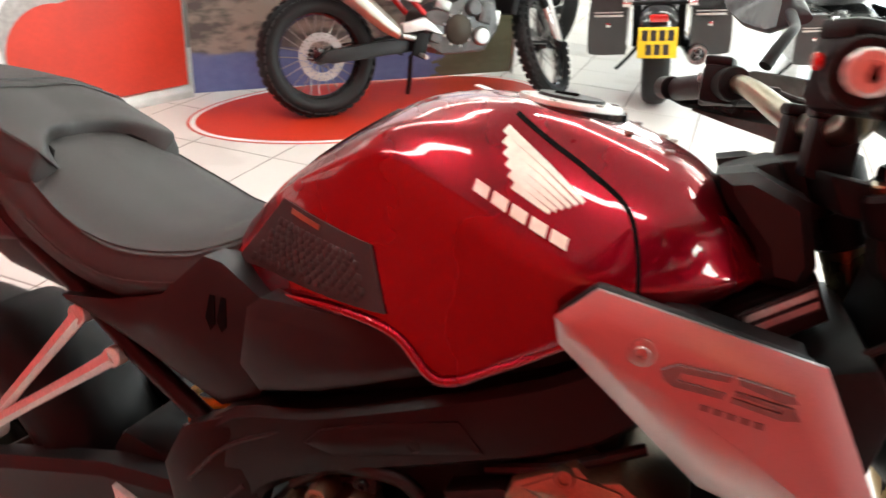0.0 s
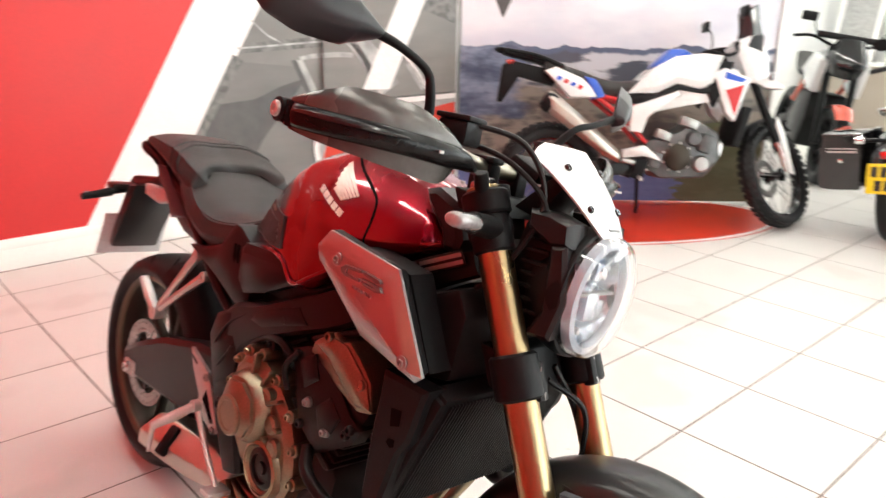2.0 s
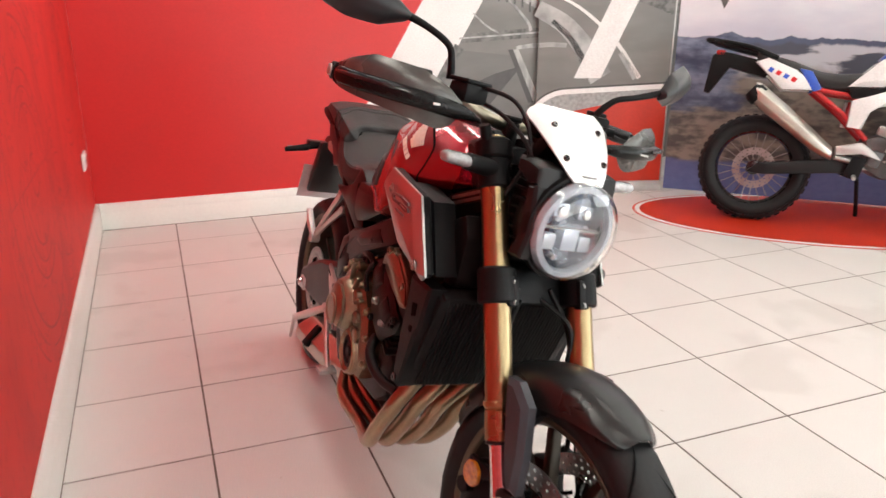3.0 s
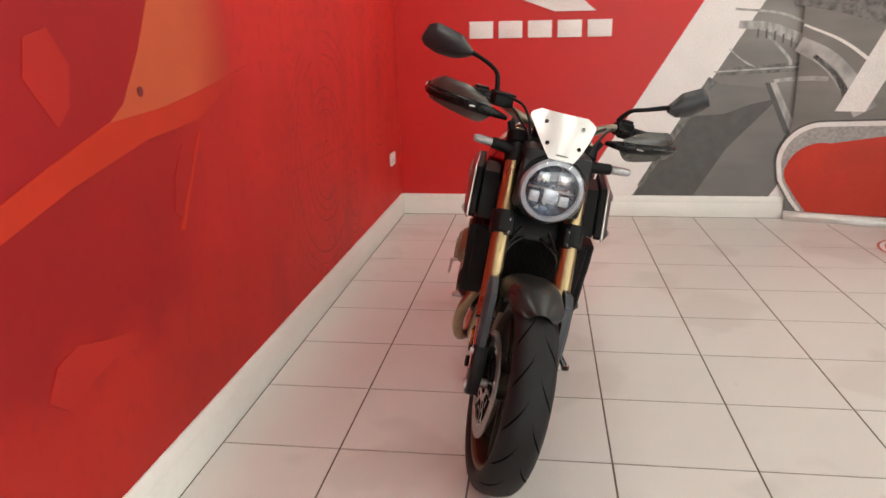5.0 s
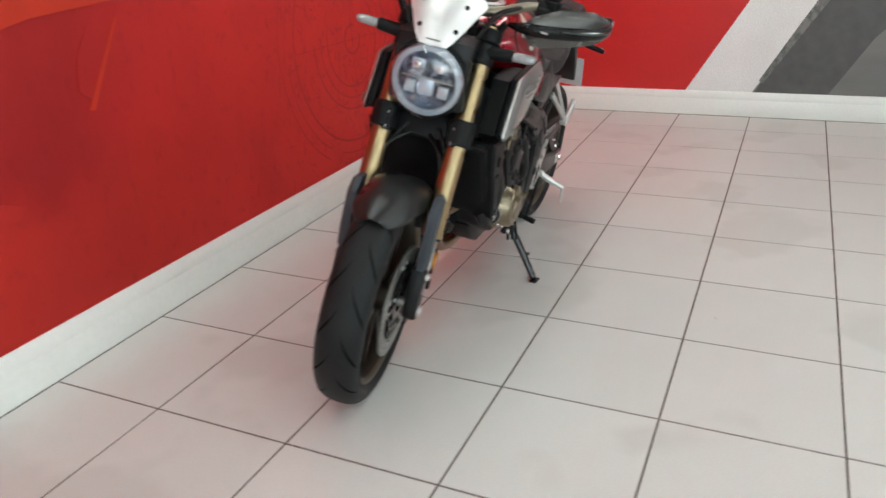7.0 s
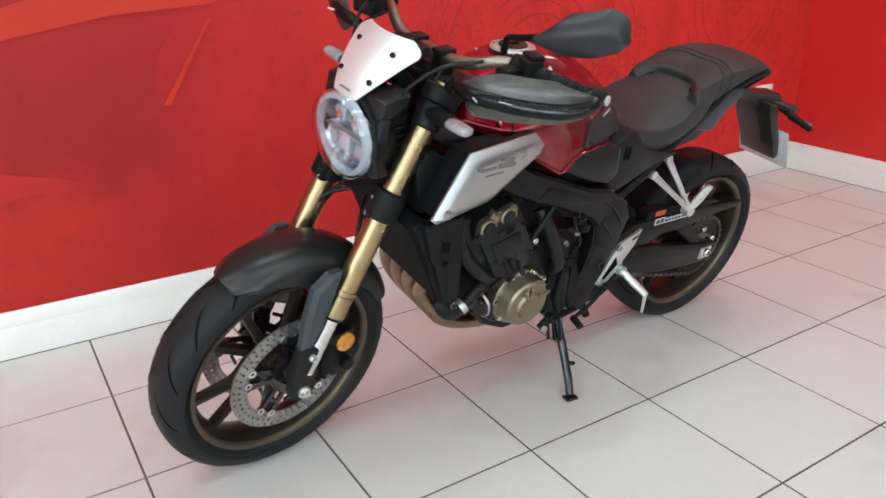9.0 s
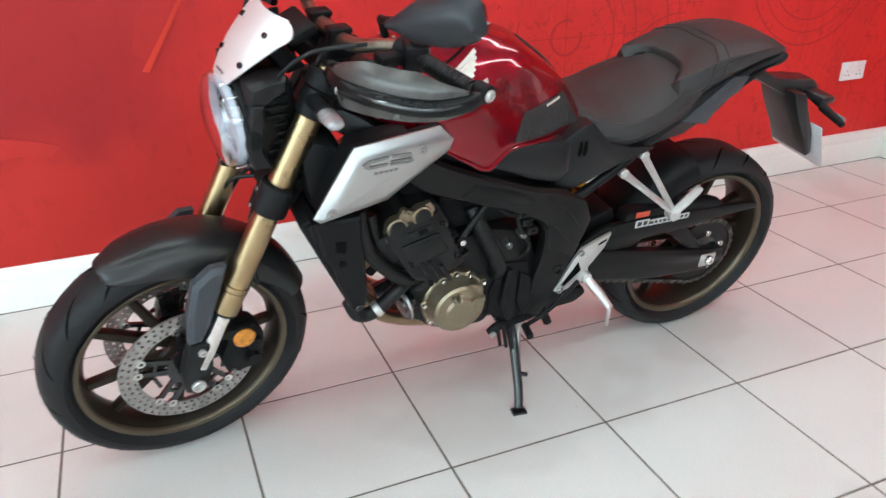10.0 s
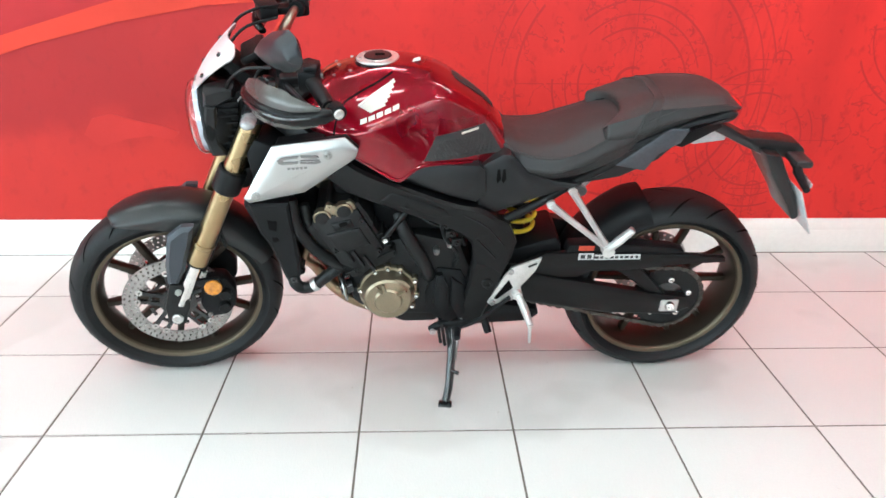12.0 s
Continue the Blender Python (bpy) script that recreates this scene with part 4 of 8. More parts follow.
    hose = tube([(1.372, y * 0.8, 0.42), (1.335, y * 1.0, 0.50), (1.30, y * 1.0, 0.585), (1.275, y * 0.75, 0.66), (1.245, y * 0.4, 0.72)], 0.0055)
    bp("brake_hose", hose, HOSE, steer=True)

# clamps that hold the legs
def clamp(z, h, w):
    p, q = fork(z), fork(z + h)
    bm = bmesh.new()
    for s in (1, -1):
        add(bm, rod(fork(z, 0, 0.105 * s), fork(z + h, 0, 0.105 * s), 0.037, seg=28, bev=0.004))
    body = slab([(p[0] - 0.060, z), (p[0] - 0.018, z - 0.004), (q[0] - 0.018, z + h - 0.004), (q[0] - 0.060, z + h)], -0.105, 0.105, 0.006)
    add(bm, body)
    return bm


lower = bp("lower_clamp", clamp(0.694, 0.062, 0), BLACK, "black lower fork clamp", steer=True)
upper = bp("upper_clamp", clamp(0.945, 0.034, 0), BLACK, "black upper fork clamp", steer=True)
for s in (1, -1):
    for z in (0.708, 0.742):
        x, _, _ = fork(z)
        bp("clamp_bolt", bolt((x + 0.032, 0.088 * s, z), (1, -0.4 * s, 0.2), 0.0065, 0.005), STEEL, "", lower, True)
    pinch = box((fork(0.725)[0] + 0.026, 0.090 * s, 0.725), (0.022, 0.026, 0.058), 0.005, (0, -25, 0))
    bp("pinch_lug", pinch, BLACK, "", lower, True)

# ---- front mudguard
def mudguard():
    secs = []
    for a in (64, 65, 67, 70, 74, 80, 87, 94, 101, 108, 116, 124, 132, 140, 148, 156):
        bow = math.sin(radians((a - 64) / 92 * 180))
        w = 0.084 * (1 - 0.22 * ((110 - a) / 46) ** 2) * (0.55 + 0.45 * math.sqrt(min(1.0, (a - 64) / 9))) if a < 110 else 0.084 * (1 - 0.20 * ((a - 110) / 46) ** 2)
        end = 0.30 + 0.70 * math.sin(min(1.0, (a - 64) / 36) * math.pi / 2)
        r, ca, sa = 0.306 + 0.012 * bow, math.cos(radians(a)), math.sin(radians(a))
        row = []
        for yy, dr in ((0, 0.014), (0.45, 0.011), (0.8, -0.003), (0.97, (-0.018 - 0.012 * bow) * end), (1.0, (-0.034 - 0.026 * bow) * end)):
            row.append((FC.x + (r + dr) * ca, w * yy, FC.z + (r + dr) * sa))
        secs.append(row)
    outer = skin(secs, 40, 12, mirror=True)
    bmesh.ops.solidify(outer, geom=outer.faces[:], thickness=0.004)
    return outer


mg = bp("front_mudguard", mudguard(), mat("satin_black_paint", (0.034, 0.034, 0.034), 0.30, 0.6, 0.06, 6, 0.06, 700), "satin black front mudguard", steer=True, sharp=50)
for s in (1, -1):
    bp("mudguard_bracket", raised([(1.355, 0.590), (1.425, 0.585), (1.432, 0.545), (1.405, 0.500), (1.378, 0.510)], 0.060 * s, 0.080 * s, 0.006, 0.004 * s), GRAPHITE, "", mg, True)

# ---- headlight
HC = Vector((1.325, 0, 0.855))
HM = Matrix.Translation(HC) @ Matrix.Rotation(radians(90 + 4), 4, "Y") @ Matrix.Diagonal((1.07, 1.07, 1, 1))
head = bp("headlight", lathe([(0.0, -0.115), (0.060, -0.112), (0.082, -0.090), (0.093, -0.060), (0.0970, -0.038), (0.0955, -0.028), (0.091, -0.027), (0.089, -0.034), (0.080, -0.060), (0, -0.064)], HM, 48), BLACK, "round black headlight with clear lens", steer=True)
bp("lens", lathe([(0, 0.021), (0.045, 0.018), (0.073, 0.010), (0.086, 0.002), (0.0905, -0.008), (0.0915, -0.030), (0.0890, -0.030), (0.0880, -0.008), (0.084, 0.000), (0.072, 0.007), (0.045, 0.015), (0, 0.018)], HM, 48), GLASS, "clear domed lens", head, True).visible_shadow = False
bp("light_ring", lathe([(0.070, -0.016), (0.073, -0.008), (0.083, -0.010), (0.087, -0.022), (0.070, -0.024), (0.070, -0.016)], HM, 48), mat("ring_light", (0.30, 0.32, 0.36), 0.22, 0.1, 0.05, coat=0.5), "pale ring light", head, True)
bp("reflector_bowl", lathe([(0.070, -0.020), (0.064, -0.034), (0.05, -0.048), (0.03, -0.056), (0, -0.058)], HM, 40), mat("smoked_chrome", (0.42, 0.46, 0.53), 0.26, 1.0, 0.1, 40), "chromed reflector bowl", head, True)
bp("light_bar", box((HC.x - 0.026, 0, HC.z + 0.004), (0.012, 0.134, 0.005), 0.001), GREYMARK, "", head, True)
for yy in (-0.030, 0.030):
    bp("led_block", box((HC.x - 0.036, yy, HC.z + 0.036), (0.018, 0.036, 0.028), 0.004), LEDLENS, "", head, True)
    bp("led_lens", lathe([(0.011, 0), (0.009, 0.006), (0, 0.008)], along((HC.x - 0.028, yy, HC.z + 0.034), (HC.x, yy, HC.z + 0.034)), 18), CHROME, "", head, True)
bp("led_shelf", box((HC.x - 0.030, 0, HC.z - 0.016), (0.022, 0.040, 0.044), 0.004), LEDLENS, "", head, True)
for yy in (-0.044, 0.044):
    bp("led_shelf", box((HC.x - 0.034, yy, HC.z - 0.024), (0.018, 0.030, 0.032), 0.004), mat("smoked_lens", (0.34, 0.36, 0.40), 0.15, 0.3, coat=1.0), "", head, True)
bp("marker_bulb", rod((HC.x - 0.032, -0.03, HC.z - 0.050), (HC.x - 0.018, -0.03, HC.z - 0.052), 0.006), GREYLENS, "", head, True)
# cheeks and cooling fins beside the lamp
for s in (1, -1):
    bp("cheek", raised([(1.290, 0.930), (1.264, 0.926), (1.270, 0.828), (1.250, 0.788), (1.292, 0.790), (1.306, 0.850)], 0.070 * s, 0.101 * s, 0.006, 0.006 * s), GRAPHITE, "", head, True)
    bp("brow", raised([(1.294, 0.926), (1.290, 0.962), (1.252, 0.972), (1.216, 0.972), (1.218, 0.944), (1.262, 0.922)], 0.046 * s, 0.099 * s, 0.007, 0.010 * s), GRAPHITE, "", head, True)
    bp("fin_block", slab([(1.262, 0.924), (1.210, 0.930), (1.222, 0.812), (1.252, 0.792), (1.268, 0.826)], 0.050 * s, 0.082 * s, 0.004), BLACK, "", head, True)
    for k in range(6):
        bp("fin", box((1.240 - 0.0015 * abs(k - 3), 0.084 * s, 0.820 + 0.0185 * k), (0.046, 0.012, 0.006), 0.002), BLACK, "", head, True)
bp("lamp_bracket", slab([(1.27, 0.93), (1.20, 0.955), (1.17, 0.80), (1.24, 0.77)], -0.070, 0.070, 0.008), BLACK, "", head, True)

# ---- pale fly screen over the lamp
def screen_at(u):
    """The screen's middle line, from its foot over the lamp to its top."""
    return 1.318 - 0.098 * u + 0.010 * math.sin(u * math.pi), 0.948 + 0.122 * u


def flyscreen():
    rows = []
    for u in np.linspace(0, 1, 11):
        x, z = screen_at(u)
        w = 0.036 + 0.064 * min(1, u / 0.80) ** 0.85
        if u > 0.80:
            w = 0.100 - 0.030 * ((u - 0.80) / 0.20) ** 2
        rows.append([(x - 0.26 * (w * v) ** 2 / 0.1 * 1.3, w * v, z) for v in (0, 0.3, 0.6, 0.85, 1.0)])
    bm = skin(rows, 30, 14, mirror=True)
    bmesh.ops.solidify(bm, geom=bm.faces[:], thickness=0.004)
    return bm


fs = bp("fly_screen", flyscreen(), SCREEN, "pale satin metal fly screen", steer=True, sharp=40)
for y, u in ((0.055, 0.74), (-0.055, 0.74), (0.047, 0.30), (-0.047, 0.30)):
    x, z = screen_at(u)
    bp("screen_bolt", bolt((x - 0.34 * y * y / 0.1 * 1.0 - 0.002, y, z), (0.78, 0, 0.62), 0.0062, 0.006), GLOSSBLACK, "", fs, True)
mx, mz = screen_at(0.10)
bp("screen_mark", box((mx + 0.001, 0.0, mz + 0.001), (0.0012, 0.035, 0.004), 0, (0, -52, 0)), GREYMARK, "", fs, True)
bp("instrument", box((1.165, 0, 1.026), (0.022, 0.105, 0.062), 0.008, (0, -66, 0)), BLACK, "black instrument panel", steer=True)
bp("screen_stay", slab([(1.245, 1.015), (1.225, 1.030), (1.16, 0.965), (1.20, 0.955)], -0.05, 0.05, 0.004), BLACK, "", fs, True)

MIRROR_IN, MIRROR_OUT = Vector((1.125, 0.318, 1.150)), Vector((1.060, 0.458, 1.186))
MIRRORSHELL = mat("slate_mirror_shell", (0.020, 0.022, 0.025), 0.36, 0, 0.06, 8, 0.06, 500, spec=0.4)
SHIELD = mat("smoke_grey_shield", (0.090, 0.086, 0.081), 0.26, 0.5, 0.05)
# ---- handlebar and controls
BAR = [(1.004, 0.373, 1.040), (1.032, 0.262, 1.047), (1.055, 0.19, 1.050), (1.085, 0.12, 1.025), (1.092, 0.06, 1.014)]
bar = bp("handlebar", tube(BAR + [(1.092, 0, 1.014)] + [(x, -y, z) for x, y, z in BAR[::-1]], [0.011, 0.011, 0.0115, 0.014, 0.0145, 0.0145, 0.0145, 0.014, 0.0115, 0.011, 0.011], 16, 60), mat("bronze_grey_bar", (0.30, 0.27, 0.21), 0.3, 0.95, 0.08), "tapered metal handlebar", steer=True)
for s in (1, -1):
    bp("riser", many(box((1.092, 0.045 * s, 0.996), (0.042, 0.032, 0.055), 0.006), box((1.092, 0.045 * s, 1.028), (0.046, 0.034, 0.012), 0.004)), BLACK, "", bar, True)
    g0, g1 = Vector(BAR[0]), Vector(BAR[1])
    a, b = Vector((g0.x, g0.y * s, g0.z)), Vector((g1.x, g1.y * s, g1.z))
    prof = [(0, 0), (0.017, 0)]
    n = 16
    for k in range(n):
        h0 = 0.118 * k / n
        prof += [(0.0165, h0 + 0.001), (0.0165, h0 + 0.005), (0.0150, h0 + 0.006), (0.0150, h0 + 0.007)]
    prof += [(0.019, 0.119), (0.019, 0.124), (0, 0.124)]
    bp("grip", lathe(prof, along(a + (b - a) * 0.03, b), 20), HOSE, "ribbed black rubber grip", bar, True)
    c = a.lerp(b, 1.22)
    sw = bp("switch_block", many(box(tuple(c), (0.045, 0.050, 0.050), 0.009, (0, 0, 18 * -s)), box((c.x - 0.006, c.y, c.z + 0.027), (0.034, 0.040, 0.014), 0.005, (0, 0, 18 * -s))), BLACK, "", bar, True)
    bp("button", rod((c.x - 0.024, c.y, c.z + 0.006), (c.x - 0.030, c.y, c.z + 0.006), 0.006), REDLENS if s < 0 else GREYMARK, "", bar, True)
    piv = a.lerp(b, 1.45)
    bp("lever_perch", many(rod(tuple(piv - (b - a).normalized() * 0.012), tuple(piv + (b - a).normalized() * 0.012), 0.021), box((piv.x + 0.035, piv.y + 0.012 * s, piv.z - 0.006), (0.05, 0.034, 0.02), 0.005)), BLACK, "", bar, True)
    bp("lever", tube([(piv.x + 0.052, piv.y + 0.010 * s, piv.z - 0.008), (1.085, 0.255 * s, 1.035), (1.055, 0.325 * s, 1.030), (1.040, 0.372 * s, 1.028)], [0.006, 0.0075, 0.006, 0.007], 10), BLACK, "", bar, True)
    if s < 0:
        res = bp("brake_reservoir", many(box((1.125, -0.180, 1.058), (0.05, 0.062, 0.036), 0.008, (0, 0, 12)), box((1.125, -0.180, 1.079), (0.054, 0.066, 0.008), 0.003, (0, 0, 12))), BLACK, "black brake fluid reservoir", bar, True)
    # mirror
    st = Vector((1.075, 0.195 * s, 1.075))
    m0, m1 = (MIRROR_IN, MIRROR_OUT) if s > 0 else (Vector((1.030, 0.293, 1.168)), Vector((0.975, 0.451, 1.178)))
    bend = [(1.075, 0.200, 1.105), (1.070, 0.212, 1.135), (1.050, 0.255, 1.158)] if s < 0 else [(1.086, 0.205, 1.096), (1.100, 0.222, 1.117), (1.113, 0.258, 1.130)]
    stem = tube([tuple(st)] + [(x, y * s, z) for x, y, z in bend] + [(m0.x - 0.005, (m0.y + 0.008) * s, m0.z + 0.004)], [0.008, 0.0075, 0.0065, 0.0065, 0.008], 12)
    mir = bp("mirror", stem, BLACK, "black mirror on curved stem", steer=True)
    shell = []
    for u in (0, 0.06, 0.14, 0.24, 0.28, 0.45, 0.62, 0.70, 0.76, 0.88, 0.93, 0.97, 1.0):
        top = float(np.interp(u, (0, 0.26, 0.74, 0.92, 1.0), (0.012, 0.044, 0.056, 0.042, 0.006)))
        low = float(np.interp(u, (0, 0.30, 0.66, 0.92, 1.0), (-0.012, -0.033, -0.034, -0.022, -0.008)))
        hh, dz, dx = (top - low) / 2, (top + low) / 2, -0.010 * u
        at = m0.lerp(m1, u)
        y = at.y * s
        zc = at.z + dz
        xc = at.x + dx + 0.010 * u
        dd = 0.034 * (1 - 0.35 * abs(2 * u - 1) ** 2)
        ring = [(xc - 0.002, y, zc + hh), (xc + dd * 0.75, y, zc + hh * 0.55), (xc + dd, y, zc), (xc + dd * 0.75, y, zc - hh * 0.55), (xc - 0.002, y, zc - hh), (xc - 0.006, y, zc - hh * 0.5), (xc - 0.006, y, zc), (xc - 0.006, y, zc + hh * 0.5)]
        shell.append(ring)
    bp("shell", skin(shell, 30, 24, closed=True), MIRRORSHELL, "", mir, True, 60)
    gl = [(row[5][0] - 0.0012, row[0][1], row[0][2] * 0 + (row[0][2] + row[4][2]) / 2, (row[0][2] - row[4][2]) / 2) for row in shell[2:12]]
    gb = bmesh.new()
    vs = [(gb.verts.new((x, y, z + h * 0.86)), gb.verts.new((x, y, z - h * 0.86))) for x, y, z, h in gl]
    for (a1, b1), (a2, b2) in zip(vs, vs[1:]):
        gb.faces.new((a1, a2, b2, b1))
    bmesh.ops.solidify(gb, geom=gb.faces[:], thickness=0.001)
    bp("glass", gb, MIRRORGLASS, "", mir, True)
    # hand guard: a bent blade with a pale upper shield
    path = [(0.980, 0.385, 1.040), (1.014, 0.397, 1.037), (1.066, 0.386, 1.034), (1.118, 0.335, 1.031), (1.152, 0.262, 1.026), (1.156, 0.200, 1.020), (1.140, 0.158, 1.012)] if s < 0 else [(0.998, 0.392, 1.036), (1.034, 0.398, 1.032), (1.092, 0.380, 1.026), (1.145, 0.325, 1.022), (1.180, 0.245, 1.016), (1.178, 0.190, 1.013), (1.155, 0.156, 1.010)]
    P = catmull(path, 22)
    rows = []
    for i, p in enumerate(P):
        u = i / 21
        h = 0.0165 * min(1, 0.75 + 2.8 * u) * min(1, 0.45 + 2.2 * (1 - u))
        d = P[min(i + 1, 21)] - P[max(i - 1, 0)]
        o = np.cross(d, (0, 0, 1))
        o = o / np.linalg.norm(o) * -0.010
        if o[0] < 0 and u > 0.1:
            o = -o
        rows.append([tuple(p + (0, 0, h) - o * 0.6), tuple(p + (0, 0, h * 0.8) + o * 0.6), tuple(p + o * 1.1), tuple(p - (0, 0, h * 0.8) + o * 0.6), tuple(p - (0, 0, h) - o * 0.6), tuple(p - o)])
    rows = np.array(rows)
    rows[:, :, 1] *= s
    hg = bp("hand_guard", skin(rows, 40, 18, closed=True), mat("satin_black_guard", (0.006, 0.006, 0.006), 0.24, spec=0.22), "black hand guard with smoke-grey shield", steer=True, sharp=60)
    sh = []
    for i in range(3, 18):
        p = P[i]
        u = (i - 3) / 14
        hh = 0.003 + 0.034 * min(1, (u + 0.02) / 0.38) * min(1, (1 - u) / 0.30) ** 0.7
        lo = 0.0165 * min(1, 0.45 + 2.2 * (1 - i / 21))
        lean = np.array((1.03, 0.27)) - p[:2]
        lean = lean / np.linalg.norm(lean) * hh
        sh.append([(p[0] + k * lean[0], (p[1] + k * lean[1]) * s, p[2] + zz) for k, zz in ((0.0, lo * 0.6), (0.15, lo + hh * 0.5), (0.55, lo + hh * 0.98))])
    sb = skin(sh, 30, 8)
    bmesh.ops.solidify(sb, geom=sb.faces[:], thickness=0.003)
    bp("upper_shield", sb, SHIELD, "grey upper shield", hg, True)
    sl = []
    for i in range(4, 18):
        p = P[i]
        u = (i - 4) / 13
        hh = 0.002 + 0.024 * min(1, u / 0.75) * min(1, (1 - u) / 0.14) ** 0.6
        lo = 0.0165 * min(1, 0.45 + 2.2 * (1 - i / 21))
        sl.append([(p[0] - 0.004, p[1] * s, p[2] - lo * 0.7), (p[0] - 0.010, p[1] * s, p[2] - lo - hh)])
    lb = skin(sl, 24, 3)
    bmesh.ops.solidify(lb, geom=lb.faces[:], thickness=0.003)
    bp("lower_lip", lb, SHIELD, "", hg, True)
    groove = [tuple((P[i] + (0.0115 if P[i][0] > 1.05 else 0.006, 0.010 if P[i][1] > 0.3 else 0.002, 0.006)) * (1, s, 1)) for i in range(4, 13)]
    bp("guard_slot", tube(groove, [0.002, 0.0042, 0.0045, 0.0042, 0.002], 8, 30), GLOSSBLACK, "", hg, True)
    bp("guard_mark", box((P[14][0] + 0.0125, P[14][1] * s, P[14][2]), (0.0015, 0.030, 0.004), 0, (0, 0, 22 * -s)), LABELWHITE, "", hg, True)
    bp("end_bolt", bolt((0.989, 0.399 * s, 1.040), (-0.25, s, 0.0), 0.011, 0.007), ALLOY, "", hg, True)
    bp("end_weight", rod((0.995, 0.370 * s, 1.040), (0.987, 0.400 * s, 1.040), 0.0165), BLACK, "", hg, True)
    bp("inner_mount", many(rod((1.150, 0.143 * s, 1.008), (1.150, 0.125 * s, 0.972), 0.011), bolt((1.160, 0.125 * s, 0.975), (1, 0.3 * s, 0), 0.008)), BLACK, "", hg, True)
    # indicators
    ind = bp("indicator", many(rod((1.172, 0.085 * s, 0.926), (1.181, 0.188 * s, 0.938), 0.019, 0.0165, bev=0.004), rod((1.16, 0.085 * s, 0.925), (1.16, 0.115 * s, 0.925), 0.034)), BLACK, "black indicator with clear lens", steer=True)
    lens = []
    for u, r in ((0, 0.80), (0.06, 1.0), (0.6, 1.0), (0.9, 0.86), (1, 0.50)):
        lens.append([(1.183 + 0.004 * u + 0.0185 * r * math.cos(a), (0.186 + 0.058 * u) * s, 0.938 + 0.004 * u + 0.0125 * r * math.sin(a)) for a in np.linspace(0, 2 * math.pi, 16, endpoint=False)])
    bp("lens", skin(lens, 14, 24, closed=True), GREYLENS, "clear indicator lens", ind, True, 60)

# cables round the steering head
for k, pts in enumerate(([(1.12, 0.17, 1.05), (1.19, 0.13, 1.03), (1.235, 0.085, 0.96), (1.20, 0.06, 0.86), (1.17, 0.05, 0.76)],
                         [(1.10, -0.15, 1.05), (1.19, -0.13, 1.03), (1.24, -0.085, 0.97), (1.215, -0.06, 0.86), (1.18, -0.04, 0.75)],
                         [(1.12, -0.18, 1.075), (1.20, -0.12, 1.06), (1.235, -0.09, 0.98), (1.20, -0.10, 0.88), (1.14, -0.09, 0.82)],
                         [(1.09, 0.16, 1.045), (1.15, 0.11, 1.02), (1.17, 0.10, 0.94), (1.12, 0.09, 0.88)],
                         [(1.25, 0.02, 0.70), (1.30, 0.07, 0.66), (1.31, 0.08, 0.58), (1.30, 0.09, 0.50)],
                         [(1.24, -0.02, 0.70), (1.29, -0.075, 0.665), (1.315, -0.09, 0.60), (1.30, -0.10, 0.52)])):
    bp("cable", tube(pts, 0.0042 if k < 4 else 0.005, 8), HOSE, steer=True)
bp("ignition_block", many(rod((1.10, 0, 0.93), (1.08, 0, 0.985), 0.03), box((1.07, 0, 0.90), (0.06, 0.075, 0.16), 0.01, (0, -25, 0))), BLACK)

# ---- fuel tank and its front cover: crisp facets parted by a gap
# half sections from the top's middle: top, ridge, crease, flank, lower edge, tuck
TANK = [
    [(0.532, 0, 0.838), (0.532, .045, 0.834), (0.532, .078, 0.822), (0.534, .100, 0.800), (0.536, .114, 0.778), (0.545, .09, 0.765)],
    [(0.575, 0, 0.896), (0.575, .045, 0.886), (0.575, .086, 0.870), (0.578, .108, 0.828), (0.582, .124, 0.764), (0.585, .10, 0.755)],
    [(0.640, 0, 0.946), (0.640, .050, 0.938), (0.640, .104, 0.912), (0.640, .130, 0.850), (0.640, .150, 0.782), (0.640, .13, 0.772)],
    [(0.700, 0, 0.984), (0.700, .052, 0.976), (0.700, .122, 0.938), (0.700, .148, 0.865), (0.700, .172, 0.790), (0.700, .15, 0.780)],
    [(0.760, 0, 1.002), (0.760, .056, 0.996), (0.760, .142, 0.925), (0.758, .163, 0.860), (0.756, .184, 0.784), (0.756, .16, 0.772)],
    [(0.815, 0, 1.005), (0.815, .060, 1.003), (0.815, .165, 0.906), (0.811, .178, 0.840), (0.806, .190, 0.750), (0.806, .16, 0.738)],
    [(0.875, 0, 1.000), (0.875, .065, 0.998), (0.875, .181, 0.884), (0.872, .186, 0.845), (0.868, .186, 0.781), (0.868, .16, 0.770)],
    [(0.930, 0, 0.990), (0.930, .066, 0.984), (0.930, .177, 0.873), (0.929, .179, 0.850), (0.926, .174, 0.816), (0.926, .15, 0.806)],
    [(0.978, 0, 0.974), (0.980, .062, 0.968), (0.984, .156, 0.873), (0.984, .156, 0.862), (0.982, .150, 0.845), (0.980, .12, 0.838)],
    [(1.003, 0, 0.960), (1.011, .053, 0.951), (1.044, .112, 0.882), (1.044, .111, 0.873), (1.040, .102, 0.862), (1.036, .08, 0.858)],
    [(1.010, 0, 0.950), (1.024, .046, 0.937), (1.066, .083, 0.886), (1.066, .081, 0.877), (1.060, .072, 0.870), (1.055, .06, 0.868)],
]


